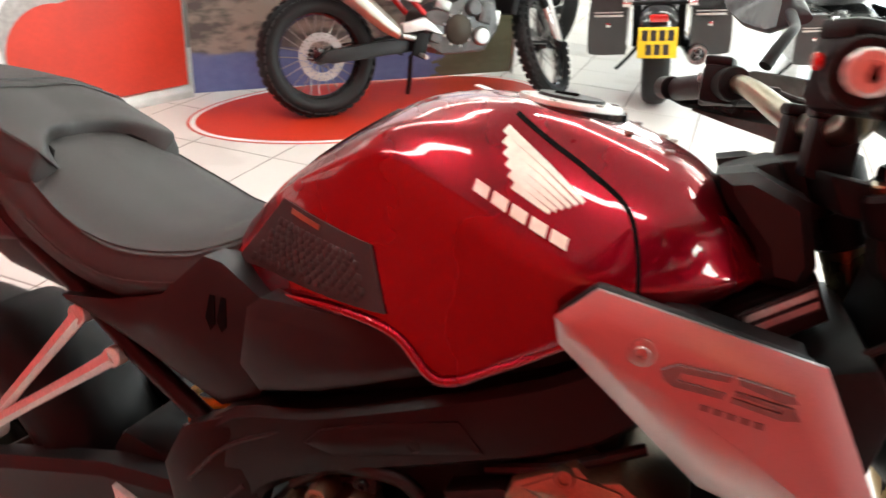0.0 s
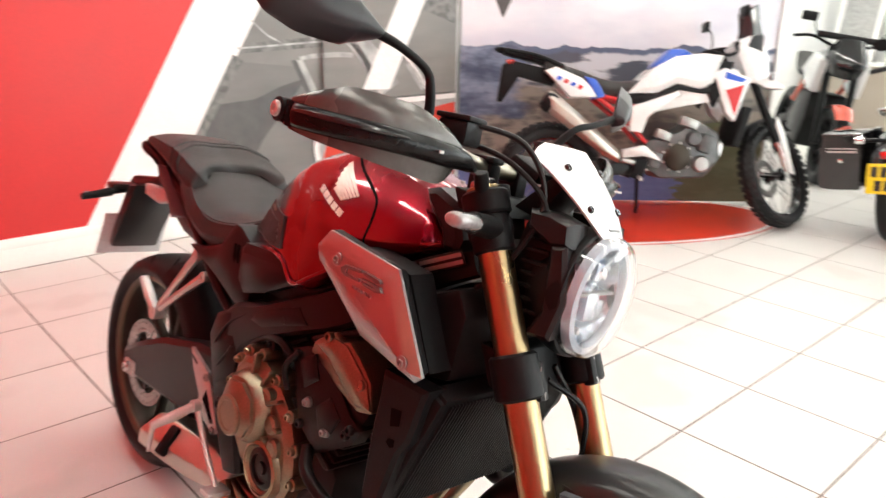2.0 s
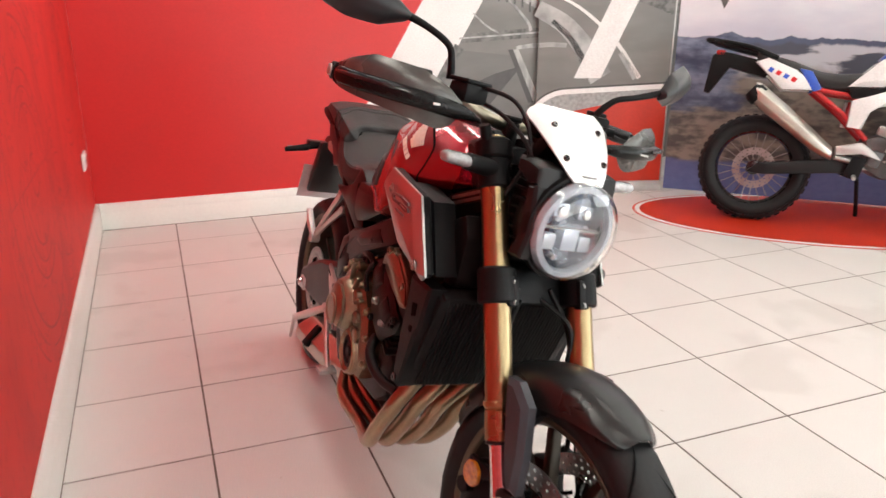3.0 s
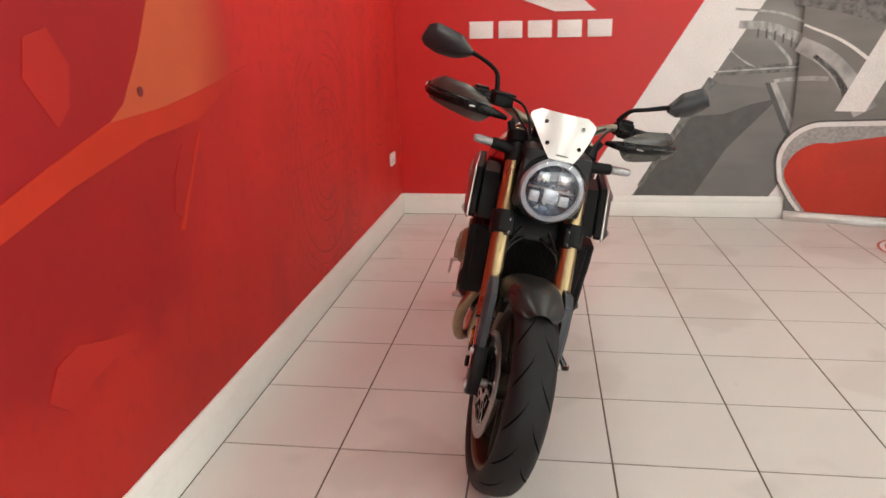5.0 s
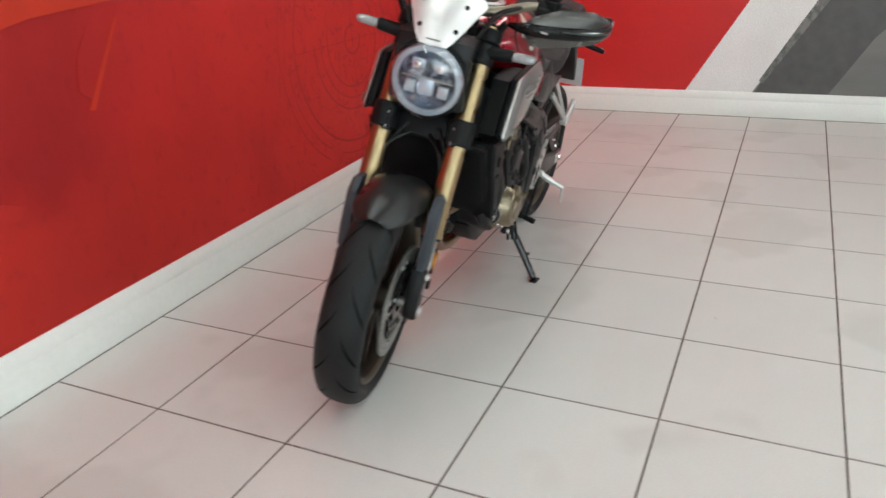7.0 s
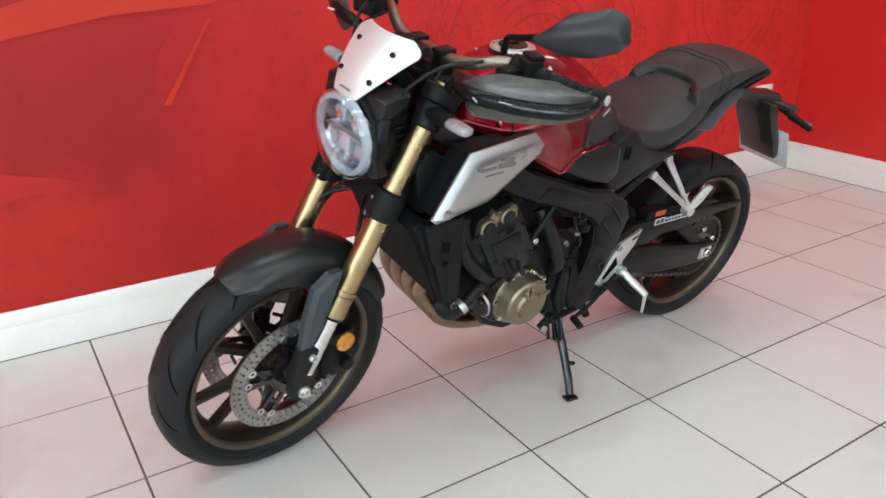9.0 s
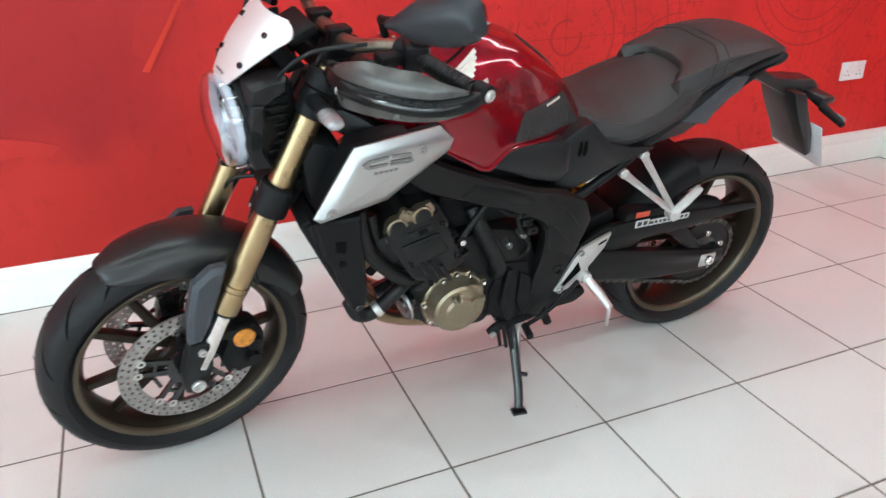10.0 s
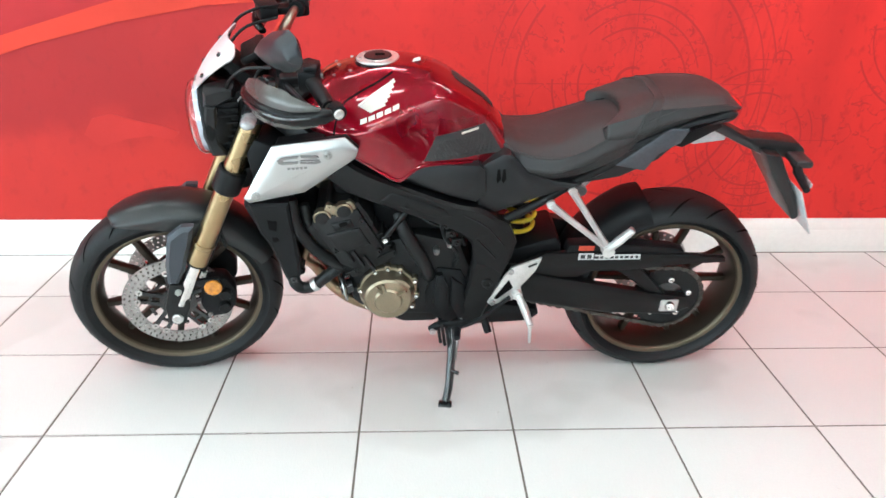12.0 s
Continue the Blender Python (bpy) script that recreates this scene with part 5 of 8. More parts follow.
def faceted(row, bow=0.010, fillets=(0.34, 0.30, 0.20, 0.50, 0.30)):
    """Points along a half section: nearly flat facets, with corners rounded a little."""
    P = [np.array(p, float) for p in row]
    d = P[2] - P[1]
    out_ = np.array((0, -d[2], d[1]))
    out_ = out_ / (np.linalg.norm(out_) + 1e-9)
    out_ = out_ if out_[2] > 0 else -out_
    P.insert(2, (P[1] + P[2]) / 2 + out_ * bow * min(1, np.linalg.norm(d) / 0.1))
    pts, last = [P[0]], P[0]
    for i, f in zip(range(1, len(P) - 1), fillets):
        a, b = P[i] + (P[i - 1] - P[i]) * f, P[i] + (P[i + 1] - P[i]) * f
        pts += [last + (a - last) * k / 3 for k in (1, 2, 3)]
        pts += [a * (1 - u) ** 2 + 2 * P[i] * u * (1 - u) + b * u * u for u in (0.25, 0.5, 0.75, 1.0)]
        last = b
    return pts + [last + (P[-1] - last) * k / 2 for k in (1, 2)]


FT = [faceted(row) for row in TANK]
tank_form = skin(FT, 96, len(FT[0]), mirror=True, closed=True)
TREE = BVHTree.FromBMesh(tank_form)


def seam_x(z):
    return float(np.interp(z, [0.84, 0.864, 0.90, 0.931, 0.955, 0.975, 0.990, 1.01], [0.968, 0.966, 0.957, 0.940, 0.900, 0.856, 0.824, 0.79]))


def split(bm, keep):
    out = bm.copy()
    bmesh.ops.delete(out, geom=[f for f in out.faces if not keep(f.calc_center_median())], context="FACES")
    return out


def in_front(c):
    return c.x > seam_x(c.z) and abs(c.y) > 0.06 or c.x > 0.985


tank_rear, tank_front = split(tank_form, lambda c: not in_front(c)), split(tank_form, in_front)
tank = bp("fuel_tank", tank_rear, RED, "candy red fuel tank", sharp=60)
cover = bp("tank_cover", tank_front, RED, "candy red front tank cover", sharp=60)


def on_tank(x, z, s, lift):
    """The place on the tank's flank at (x, z) on side s, a little proud of it."""
    hit = TREE.ray_cast(Vector((x, 0.5 * s, z)), Vector((0, -s, 0)))
    if hit[0] is None:
        co, no, _, _ = TREE.find_nearest(Vector((x, 0.11 * s, z)))
        return co + no * lift
    return hit[0] + hit[1] * lift


def strip_on_tank(pts, w, s, lift, n=24, w2=None):
    C = catmull(pts, n)
    bm = bmesh.new()
    prev = None
    for i, p in enumerate(C):
        d = C[min(i + 1, n - 1)] - C[max(i - 1, 0)]
        d /= np.linalg.norm(d)
        ww = w if w2 is None else w + (w2 - w) * i / (n - 1)
        nn = np.array([-d[1], d[0]]) * ww / 2
        cur = [bm.verts.new(on_tank(*(p + nn), s, lift)), bm.verts.new(on_tank(*p, s, lift)), bm.verts.new(on_tank(*(p - nn), s, lift))]
        if prev:
            bm.faces.new((prev[0], prev[1], cur[1], cur[0]))
            bm.faces.new((prev[1], prev[2], cur[2], cur[1]))
        prev = cur
    bmesh.ops.recalc_face_normals(bm, faces=bm.faces)
    bmesh.ops.solidify(bm, geom=bm.faces[:], thickness=0.0012)
    return bm


def sheet_on_tank(quad, s, lift, thick, n=14):
    """A sheet between four corners (x, z), laid on the tank's flank."""
    a, b, c, d = [np.array(q, float) for q in quad]
    bm = bmesh.new()
    V = []
    for i in range(n):
        u = i / (n - 1)
        row = []
        for j in range(n):
            v = j / (n - 1)
            p = (a * (1 - u) + b * u) * (1 - v) + (d * (1 - u) + c * u) * v
            row.append(bm.verts.new(on_tank(*p, s, lift)))
        V.append(row)
    for i in range(n - 1):
        for j in range(n - 1):
            bm.faces.new((V[i][j], V[i + 1][j], V[i + 1][j + 1], V[i][j + 1]))
    bmesh.ops.recalc_face_normals(bm, faces=bm.faces)
    if sum(f.normal.y for f in bm.faces) * s < 0:
        bmesh.ops.reverse_faces(bm, faces=bm.faces)
    bmesh.ops.solidify(bm, geom=bm.faces[:], thickness=thick)
    return bm


for s in (1, -1):
    bp("gap_seam", strip_on_tank([(0.820, 0.992), (0.856, 0.975), (0.900, 0.955), (0.940, 0.931), (0.957, 0.900), (0.966, 0.864), (0.968, 0.848)], 0.0036, s, 0.0008, 40), DARKGAP, "", cover)
    # wing mark of six feathers over five letter bars
    for k in range(6):
        u = k / 5
        tip, root = np.array((0.816 + 0.024 * u ** 1.3, 0.978 - 0.043 * u)), np.array((0.904 - 0.026 * u, 0.930 - 0.011 * u))
        mid_ = (tip + root) / 2 + np.array((0.006, -0.001)) * (1 - u)
        bp("wing_feather", strip_on_tank([tuple(tip), tuple(mid_), tuple(root)], 0.0066 - 0.0006 * u, s, 0.0012, 14, 0.0034), WHITEMARK, "", tank)
    for k in range(5):
        x = 0.806 + k * 0.0195
        z = 0.934 - k * 0.0068 - (0.004 if s > 0 else 0.005)
        bp("letter_bar", sheet_on_tank([(x, z - 0.004), (x + 0.0155, z - 0.0094), (x + 0.0155, z + 0.0002), (x, z + 0.0055)], s, 0.0020, 0.001, 4), WHITEMARK, "", tank)
    # rubber knee pad
    pad = bp("knee_pad", many(sheet_on_tank([(0.541, 0.790), (0.590, 0.866), (0.716, 0.856), (0.746, 0.800)], s, 0.004, 0.004)), PAD, "black rubber knee pad with studs", tank)
    studs = bmesh.new()
    for i in range(13):
        for j in range(7):
            u, v = (i + 0.5 + 0.5 * (j % 2)) / 14, (j + 0.5) / 7.6
            p = (np.array((0.556, 0.796)) * (1 - u) + np.array((0.734, 0.805)) * u) * (1 - v) + (np.array((0.596, 0.852)) * (1 - u) + np.array((0.706, 0.844)) * u) * v
            q = on_tank(*p, s, 0.0035)
            add(studs, lathe([(0.0056, 0), (0.0050, 0.0016), (0.0038, 0.0022), (0, 0.0022)], along(q, q + TREE.find_nearest(q)[1]), 6))
    bp("stud", studs, PAD, "", pad)["kind"] = "stuff"
    bp("pad_mark", sheet_on_tank([(0.608, 0.856), (0.652, 0.8515), (0.652, 0.8565), (0.608, 0.861)], s, 0.0052, 0.001, 4), PIPES if s < 0 else WHITEMARK, "", pad)

# filler cap
CAPM = Matrix.Translation((0.857, 0, 0.9990)) @ Matrix.Rotation(radians(2), 4, "Y")
cap = bp("filler_cap", lathe([(0, 0.010), (0.033, 0.0095), (0.037, 0.007), (0.039, 0.0065), (0.053, 0.0065), (0.055, 0.003), (0.055, -0.006)], CAPM, 40), ALLOY, "round silver filler cap")
bp("cap_ring", lathe([(0.0555, -0.006), (0.0555, 0.0025), (0.0590, 0.002), (0.0605, -0.006)], CAPM, 40), GLOSSBLACK, "", cap)
bp("cap_disc", lathe([(0, 0.0112), (0.034, 0.0110), (0.036, 0.007)], CAPM, 30), GRAPHITE, "", cap)
bp("key_slot", box((0.852, 0, 1.0113), (0.024, 0.010, 0.003), 0.001), DARKGAP, "", cap)
for k in range(6):
    a = 2 * math.pi * k / 6 + 0.3
    bp("cap_bolt", bolt((0.857 + 0.046 * math.cos(a), 0.046 * math.sin(a), 1.0050), (0, 0, 1), 0.004, 0.0022), STEEL, "", cap)
bp("tank_label", box((0.763, 0.016, 1.0022), (0.026, 0.022, 0.0016), 0, (0, 12, 0)), LABELWHITE, "white warning label", tank)
for x, y in ((0.925, 0.052), (0.925, -0.052), (0.955, 0.0), (0.965, 0.05), (0.965, -0.05)):
    top_ = TREE.ray_cast(Vector((x, y, 1.2)), Vector((0, 0, -1)))[0]
    bp("cover_bolt", bolt(tuple(top_), (0, 0, 1), 0.0045, 0.003), STEEL, "", cover)
# rubber pad that runs down the tank's rear top
pad_bm = bmesh.new()
PV = []
for i in range(15):
    u = i / 14
    x, half = 0.667 - 0.108 * u, 0.030 * min(1, u / 0.14 + 0.35) * (1 - 0.35 * u)
    PV.append([pad_bm.verts.new(TREE.ray_cast(Vector((x, half * v, 1.2)), Vector((0, 0, -1)))[0] + Vector((0.001, 0, 0.0032))) for v in (-1, -0.5, 0, 0.5, 1)])
for a_row, b_row in zip(PV, PV[1:]):
    for j in range(4):
        pad_bm.faces.new((a_row[j], b_row[j], b_row[j + 1], a_row[j + 1]))
bmesh.ops.recalc_face_normals(pad_bm, faces=pad_bm.faces)
bmesh.ops.solidify(pad_bm, geom=pad_bm.faces[:], thickness=0.003)
bp("tank_pad", pad_bm, PAD, "black rubber tank pad", tank)
for s in (1, -1):
    bp("front_trim", raised([(1.010, 0.966), (1.040, 0.974), (1.090, 0.955), (1.108, 0.900), (1.100, 0.875), (1.068, 0.876), (1.058, 0.905), (1.020, 0.945)], 0.030 * s, 0.088 * s, 0.010, 0.008 * s), GRAPHITE, "dark trim panel before the tank")
bp("trim_bridge", slab([(1.018, 0.958), (1.085, 0.948), (1.100, 0.900), (1.070, 0.890)], -0.052, 0.052, 0.006), BLACK)

# ---- seats
def firm(r):
    """A seat section with a flat top and a firm edge to its sides."""
    a, b, c, d, e = [np.array(p, float) for p in r]
    edge = c + (c - b) * 0.16 + np.array((0, 0.004))
    return [a, b, b + (edge - b) * 0.86, edge, edge + (d - edge) * 0.18, d, d + (e - d) * 0.55, e]


def seat_skin(rows, nu, nv):
    return skin([[(x, y, z) for y, z in firm(r)] for x, r in rows], nu, nv, mirror=True, closed=True)


SEAT_ROWS = [
    (0.560, [(0, 0.846), (.030, 0.842), (.056, 0.828), (.064, 0.816), (.056, 0.802)]),
    (0.535, [(0, 0.824), (.05, 0.820), (.092, 0.804), (.106, 0.780), (.102, 0.750)]),
    (0.505, [(0, 0.813), (.066, 0.809), (.112, 0.793), (.129, 0.765), (.120, 0.730)]),
    (0.48, [(0, 0.806), (.075, 0.802), (.124, 0.786), (.143, 0.758), (.130, 0.725)]),
    (0.41, [(0, 0.804), (.085, 0.800), (.139, 0.783), (.157, 0.753), (.136, 0.724)]),
    (0.34, [(0, 0.828), (.085, 0.823), (.138, 0.804), (.156, 0.775), (.132, 0.734)]),
    (0.28, [(0, 0.852), (.075, 0.848), (.124, 0.830), (.146, 0.803), (.128, 0.756)]),
    (0.225, [(0, 0.868), (.07, 0.865), (.115, 0.850), (.132, 0.824), (.118, 0.780)]),
    (0.18, [(0, 0.870), (.06, 0.867), (.100, 0.856), (.110, 0.835), (.100, 0.795)])]
seat = bp("rider_seat", seat_skin(SEAT_ROWS, 48, 40), VINYL, "black vinyl rider seat", sharp=40)


def seat_front(y):
    """How far the pillion seat's lobes reach forward at y."""
    u = min(1, max(0, (abs(y) - 0.045) / 0.055))
    return 0.058 * u * u * (3 - 2 * u)


def pillion_skin():
    secs = []
    for x, k, r in [
            (0.223, 1.0, [(0, 0.858), (.05, 0.855), (.090, 0.842), (.106, 0.828), (.100, 0.810)]),
            (0.2225, 1.0, [(0, 0.872), (.06, 0.868), (.103, 0.852), (.122, 0.834), (.112, 0.804)]),
            (0.219, 1.0, [(0, 0.884), (.065, 0.880), (.111, 0.862), (.132, 0.838), (.118, 0.800)]),
            (0.210, 1.0, [(0, 0.890), (.067, 0.886), (.113, 0.868), (.134, 0.842), (.118, 0.800)]),
            (0.188, 0.9, [(0, 0.899), (.068, 0.895), (.114, 0.878), (.135, 0.846), (.117, 0.803)]),
            (0.13, 0.3, [(0, 0.922), (.07, 0.923), (.115, 0.907), (.131, 0.872), (.106, 0.834)]),
            (0.05, 0, [(0, 0.933), (.07, 0.930), (.112, 0.915), (.126, 0.896), (.10, 0.872)]),
            (-0.02, 0, [(0, 0.930), (.066, 0.927), (.102, 0.914), (.114, 0.902), (.094, 0.892)]),
            (-0.064, 0, [(0, 0.915), (.056, 0.912), (.088, 0.903), (.094, 0.898), (.08, 0.892)]),
            (-0.086, 0, [(0, 0.897), (.04, 0.895), (.064, 0.892), (.070, 0.890), (.06, 0.888)])]:
        secs.append([(x + k * seat_front(y), y, z) for y, z in firm(r)])
    return skin(secs, 52, 40, mirror=True, closed=True)


pillion = bp("pillion_seat", pillion_skin(), VINYL, "black vinyl pillion seat", sharp=40)
PT = BVHTree.FromBMesh(pillion_skin())
ST_ = BVHTree.FromBMesh(seat_skin(SEAT_ROWS, 44, 22))


def wrap_line(tree, pts, r, lift):
    out = []
    for p in catmull(pts, 26):
        co, no, _, _ = tree.find_nearest(Vector(p))
        out.append(tuple(co + no * lift))
    return tube(out, r, 6, len(out), True)


bp("seat_strap", wrap_line(PT, [(0.205, 0.125, 0.83), (0.185, 0.13, 0.90), (0.165, 0.08, 0.96), (0.160, 0, 0.97), (0.165, -0.08, 0.96), (0.185, -0.13, 0.90), (0.205, -0.125, 0.83)], 0.0034, 0.0), VINYL, "", pillion)
bp("seat_strap", wrap_line(PT, [(0.165, 0.125, 0.83), (0.150, 0.13, 0.90), (0.135, 0.08, 0.96), (0.130, 0, 0.97), (0.135, -0.08, 0.96), (0.150, -0.13, 0.90), (0.165, -0.125, 0.83)], 0.0026, 0.0), VINYL, "", pillion)
for s in (1, -1):
    bp("seat_piping", wrap_line(PT, [(0.22, 0.13 * s, 0.855), (0.14, 0.13 * s, 0.90), (0.05, 0.125 * s, 0.925), (-0.04, 0.10 * s, 0.925)], 0.0022, 0.0), VINYL, "", pillion)
    bp("seat_gap", wrap_line(ST_, [(0.218 + seat_front(y), y * s, 0.90) for y in (0, 0.03, 0.055, 0.07, 0.085, 0.10, 0.118)], 0.0030, 0.0004), DARKGAP, "", pillion)
    bp("seat_piping", wrap_line(ST_, [(0.555, 0.055 * s, 0.856), (0.50, 0.118 * s, 0.812), (0.40, 0.148 * s, 0.808), (0.33, 0.148 * s, 0.834), (0.27, 0.134 * s, 0.850)], 0.0022, 0.0), VINYL, "", seat)
    bp("stitching", wrap_line(ST_, [(0.49, 0.14 * s, 0.760), (0.42, 0.16 * s, 0.755), (0.34, 0.16 * s, 0.765), (0.27, 0.15 * s, 0.790)], 0.0012, 0.0), VINYL, "", seat)

# ---- tail
tail = bp("tail_cowl", slab([(0.46, 0.735), (0.36, 0.752), (0.24, 0.797), (0.15, 0.838), (0.06, 0.874), (-0.045, 0.905), (-0.07, 0.895), (-0.050, 0.872), (0.05, 0.850), (0.075, 0.820), (0.125, 0.765), (0.22, 0.715), (0.30, 0.700), (0.46, 0.690)], -0.118, 0.118, 0.014), GRAPHITE, "graphite grey tail cowl")
bp("under_tail", slab([(0.12, 0.80), (-0.03, 0.866), (-0.05, 0.84), (0.05, 0.780)], -0.075, 0.075, 0.008), BLACK, "", tail)
for s in (1, -1):
    bp("tail_panel", raised([(0.240, 0.754), (0.160, 0.738), (0.130, 0.786), (0.078, 0.818), (0.060, 0.856), (0.112, 0.856), (0.175, 0.806)], 0.112 * s, 0.1235 * s, 0.008, 0.004 * s), mat("slate_metallic_paint", (0.070, 0.075, 0.085), 0.36, 0.6), "slate grey tail panel", tail)
bp("fender_stay", raised([(-0.125, 0.776), (0.020, 0.778), (0.032, 0.757), (-0.030, 0.736), (-0.118, 0.748)], -0.045, -0.070, 0.008, -0.004), PLATEBACK, "pale panel under the tail", tail)
bp("tail_light", skin([[(-0.060, 0, .905), (-0.060, .06, .902), (-0.060, .08, .890), (-0.060, .06, .872), (-0.060, 0, .868)],
                       [(-0.090, 0, .903), (-0.088, .05, .900), (-0.084, .068, .890), (-0.082, .05, .876), (-0.080, 0, .872)],
                       [(-0.100, 0, .893), (-0.098, .04, .893), (-0.092, .055, .888), (-0.088, .04, .880), (-0.086, 0, .878)]], 8, 12, mirror=True, closed=True), REDLENS, "red tail light")
hanger = bp("plate_hanger", many(slab([(-0.020, 0.852), (-0.054, 0.838), (-0.150, 0.790), (-0.220, 0.782), (-0.295, 0.772), (-0.320, 0.752), (-0.324, 0.732), (-0.294, 0.724), (-0.198, 0.736), (-0.122, 0.772), (-0.06, 0.802), (-0.01, 0.824)], -0.030, 0.030, 0.007),
                                 slab([(-0.185, 0.760), (-0.235, 0.752), (-0.315, 0.620), (-0.340, 0.558), (-0.322, 0.545), (-0.290, 0.60), (-0.225, 0.69)], -0.070, 0.070, 0.007),
                                 box((-0.290, 0, 0.738), (0.05, 0.20, 0.022), 0.008)), mat("satin_black_plastic", (0.014, 0.0135, 0.0135), 0.32, 0, 0.15, 10, 0.1, 300, 0.2, 700), "black plastic number plate hanger")
PM = Matrix.Translation((-0.338, 0, 0.585)) @ Matrix.Rotation(radians(25), 4, "Y")
bp("number_plate", box((0, 0, 0), (0.004, 0.195, 0.150), 0.0015), PLATEBACK, "blank pale grey number plate", hanger).data.transform(PM)
bp("plate_lamp", box((-0.315, 0, 0.722), (0.03, 0.06, 0.02), 0.005), BLACK, "", hanger)
for s in (1, -1):
    i2 = bp("rear_indicator", many(rod((-0.280, 0.04 * s, 0.735), (-0.273, 0.105 * s, 0.725), 0.011), rod((-0.271, 0.100 * s, 0.724), (-0.262, 0.185 * s, 0.708), 0.013, 0.009)), BLACK, "black slim rear indicator")
    bp("indicator_lens", box((-0.281, 0.145 * s, 0.716), (0.006, 0.06, 0.012), 0.002, (0, 0, 8 * -s)), GREYLENS, "", i2)

# ---- side covers
for s in (1, -1):
    bp("side_cover", raised([(0.800, 0.748), (0.748, 0.783), (0.605, 0.779), (0.590, 0.765), (0.585, 0.700), (0.610, 0.676), (0.68, 0.695)], 0.10 * s, 0.176 * s, 0.016, 0.010 * s), GRAPHITE, "graphite grey side cover")
    bp("rear_side_cover", raised([(0.598, 0.766), (0.545, 0.798), (0.522, 0.800), (0.470, 0.745), (0.400, 0.722), (0.330, 0.712), (0.440, 0.676), (0.552, 0.632), (0.600, 0.655)], 0.08 * s, 0.152 * s, 0.010, 0.006 * s), GRAPHITE, "graphite grey rear side cover")
    for dx in (0, 0.014):
        bp("vent_slot", slab([(0.556 - dx, 0.762), (0.550 - dx, 0.762), (0.546 - dx, 0.735), (0.553 - dx, 0.722), (0.558 - dx, 0.73)], 0.1515 * s, 0.1535 * s, 0.0), DARKGAP)
    bp("tank_lower_trim", tube([(0.922, 0.174 * s, 0.815), (0.863, 0.185 * s, 0.779), (0.808, 0.188 * s, 0.752), (0.760, 0.182 * s, 0.783), (0.70, 0.172 * s, 0.789), (0.612, 0.139 * s, 0.774), (0.586, 0.125 * s, 0.764), (0.536, 0.114 * s, 0.778)], [0.003, 0.004, 0.005, 0.0045, 0.004, 0.004, 0.004, 0.003], 10), RED, "candy red lower tank rim", tank)
    # bright side panel by the radiator
    pan = bp("side_panel", raised([(0.935, 0.879), (1.110, 0.857), (1.192, 0.716), (1.178, 0.704), (1.042, 0.733), (0.912, 0.826), (0.905, 0.848)], 0.206 * s, 0.222 * s, 0.015, 0.011 * s, dome=0.006 * s), SILVER, "satin silver side panel")
    bp("panel_backing", slab([(0.934, 0.880), (1.104, 0.855), (1.182, 0.718), (1.170, 0.706), (1.042, 0.731), (0.912, 0.826), (0.904, 0.848)], 0.186 * s, 0.2065 * s, 0.004), BLACK, "", pan)
    bp("air_duct", raised([(1.176, 0.712), (1.104, 0.846), (0.990, 0.862), (0.94, 0.800), (1.05, 0.725)], 0.132 * s, 0.187 * s, 0.012, 0.008 * s), BLACK, "black air duct behind the side panel")
    for bx, bz in ((0.978, 0.841), (1.159, 0.730)):
        bp("panel_bolt", many(lathe([(0.0115, 0), (0.0115, 0.0015), (0.009, 0.0025), (0, 0.0025)], Matrix.Translation((bx, 0.2245 * s, bz)) @ Matrix.Rotation(radians(-90 * s), 4, "X"), 20), bolt((bx, 0.2255 * s, bz), (0, s, 0), 0.0065, 0.004)), STEEL, "", pan)
    for poly in ([(0.994, 0.832), (1.006, 0.839), (1.046, 0.840), (1.044, 0.835), (1.010, 0.8335)], [(0.994, 0.832), (1.010, 0.8335), (1.008, 0.827), (0.998, 0.825)], [(0.998, 0.825), (1.008, 0.827), (1.044, 0.8255), (1.042, 0.8205), (1.006, 0.821)],
                 [(1.050, 0.840), (1.090, 0.836), (1.094, 0.831), (1.084, 0.829), (1.052, 0.835)], [(1.050, 0.829), (1.092, 0.826), (1.098, 0.818), (1.086, 0.815), (1.048, 0.8195), (1.049, 0.8235), (1.084, 0.820), (1.084, 0.823), (1.050, 0.826)]):
        bp("panel_mark", slab([(1.046 - s * (x - 1.046), z + (0.010 * (x - 1.046) / 0.1 if s > 0 else 0)) for x, z in poly], 0.2225 * s, 0.2290 * s, 0), GREYMARK, "", pan)
    for k in range(5):
        bp("panel_mark", slab([(1.028 + 0.010 * k, 0.812 - 0.0008 * k), (1.035 + 0.010 * k, 0.8115 - 0.0008 * k), (1.035 + 0.010 * k, 0.807 - 0.0008 * k), (1.028 + 0.010 * k, 0.8075 - 0.0008 * k)], 0.2225 * s, 0.2290 * s, 0), GREYMARK, "", pan)

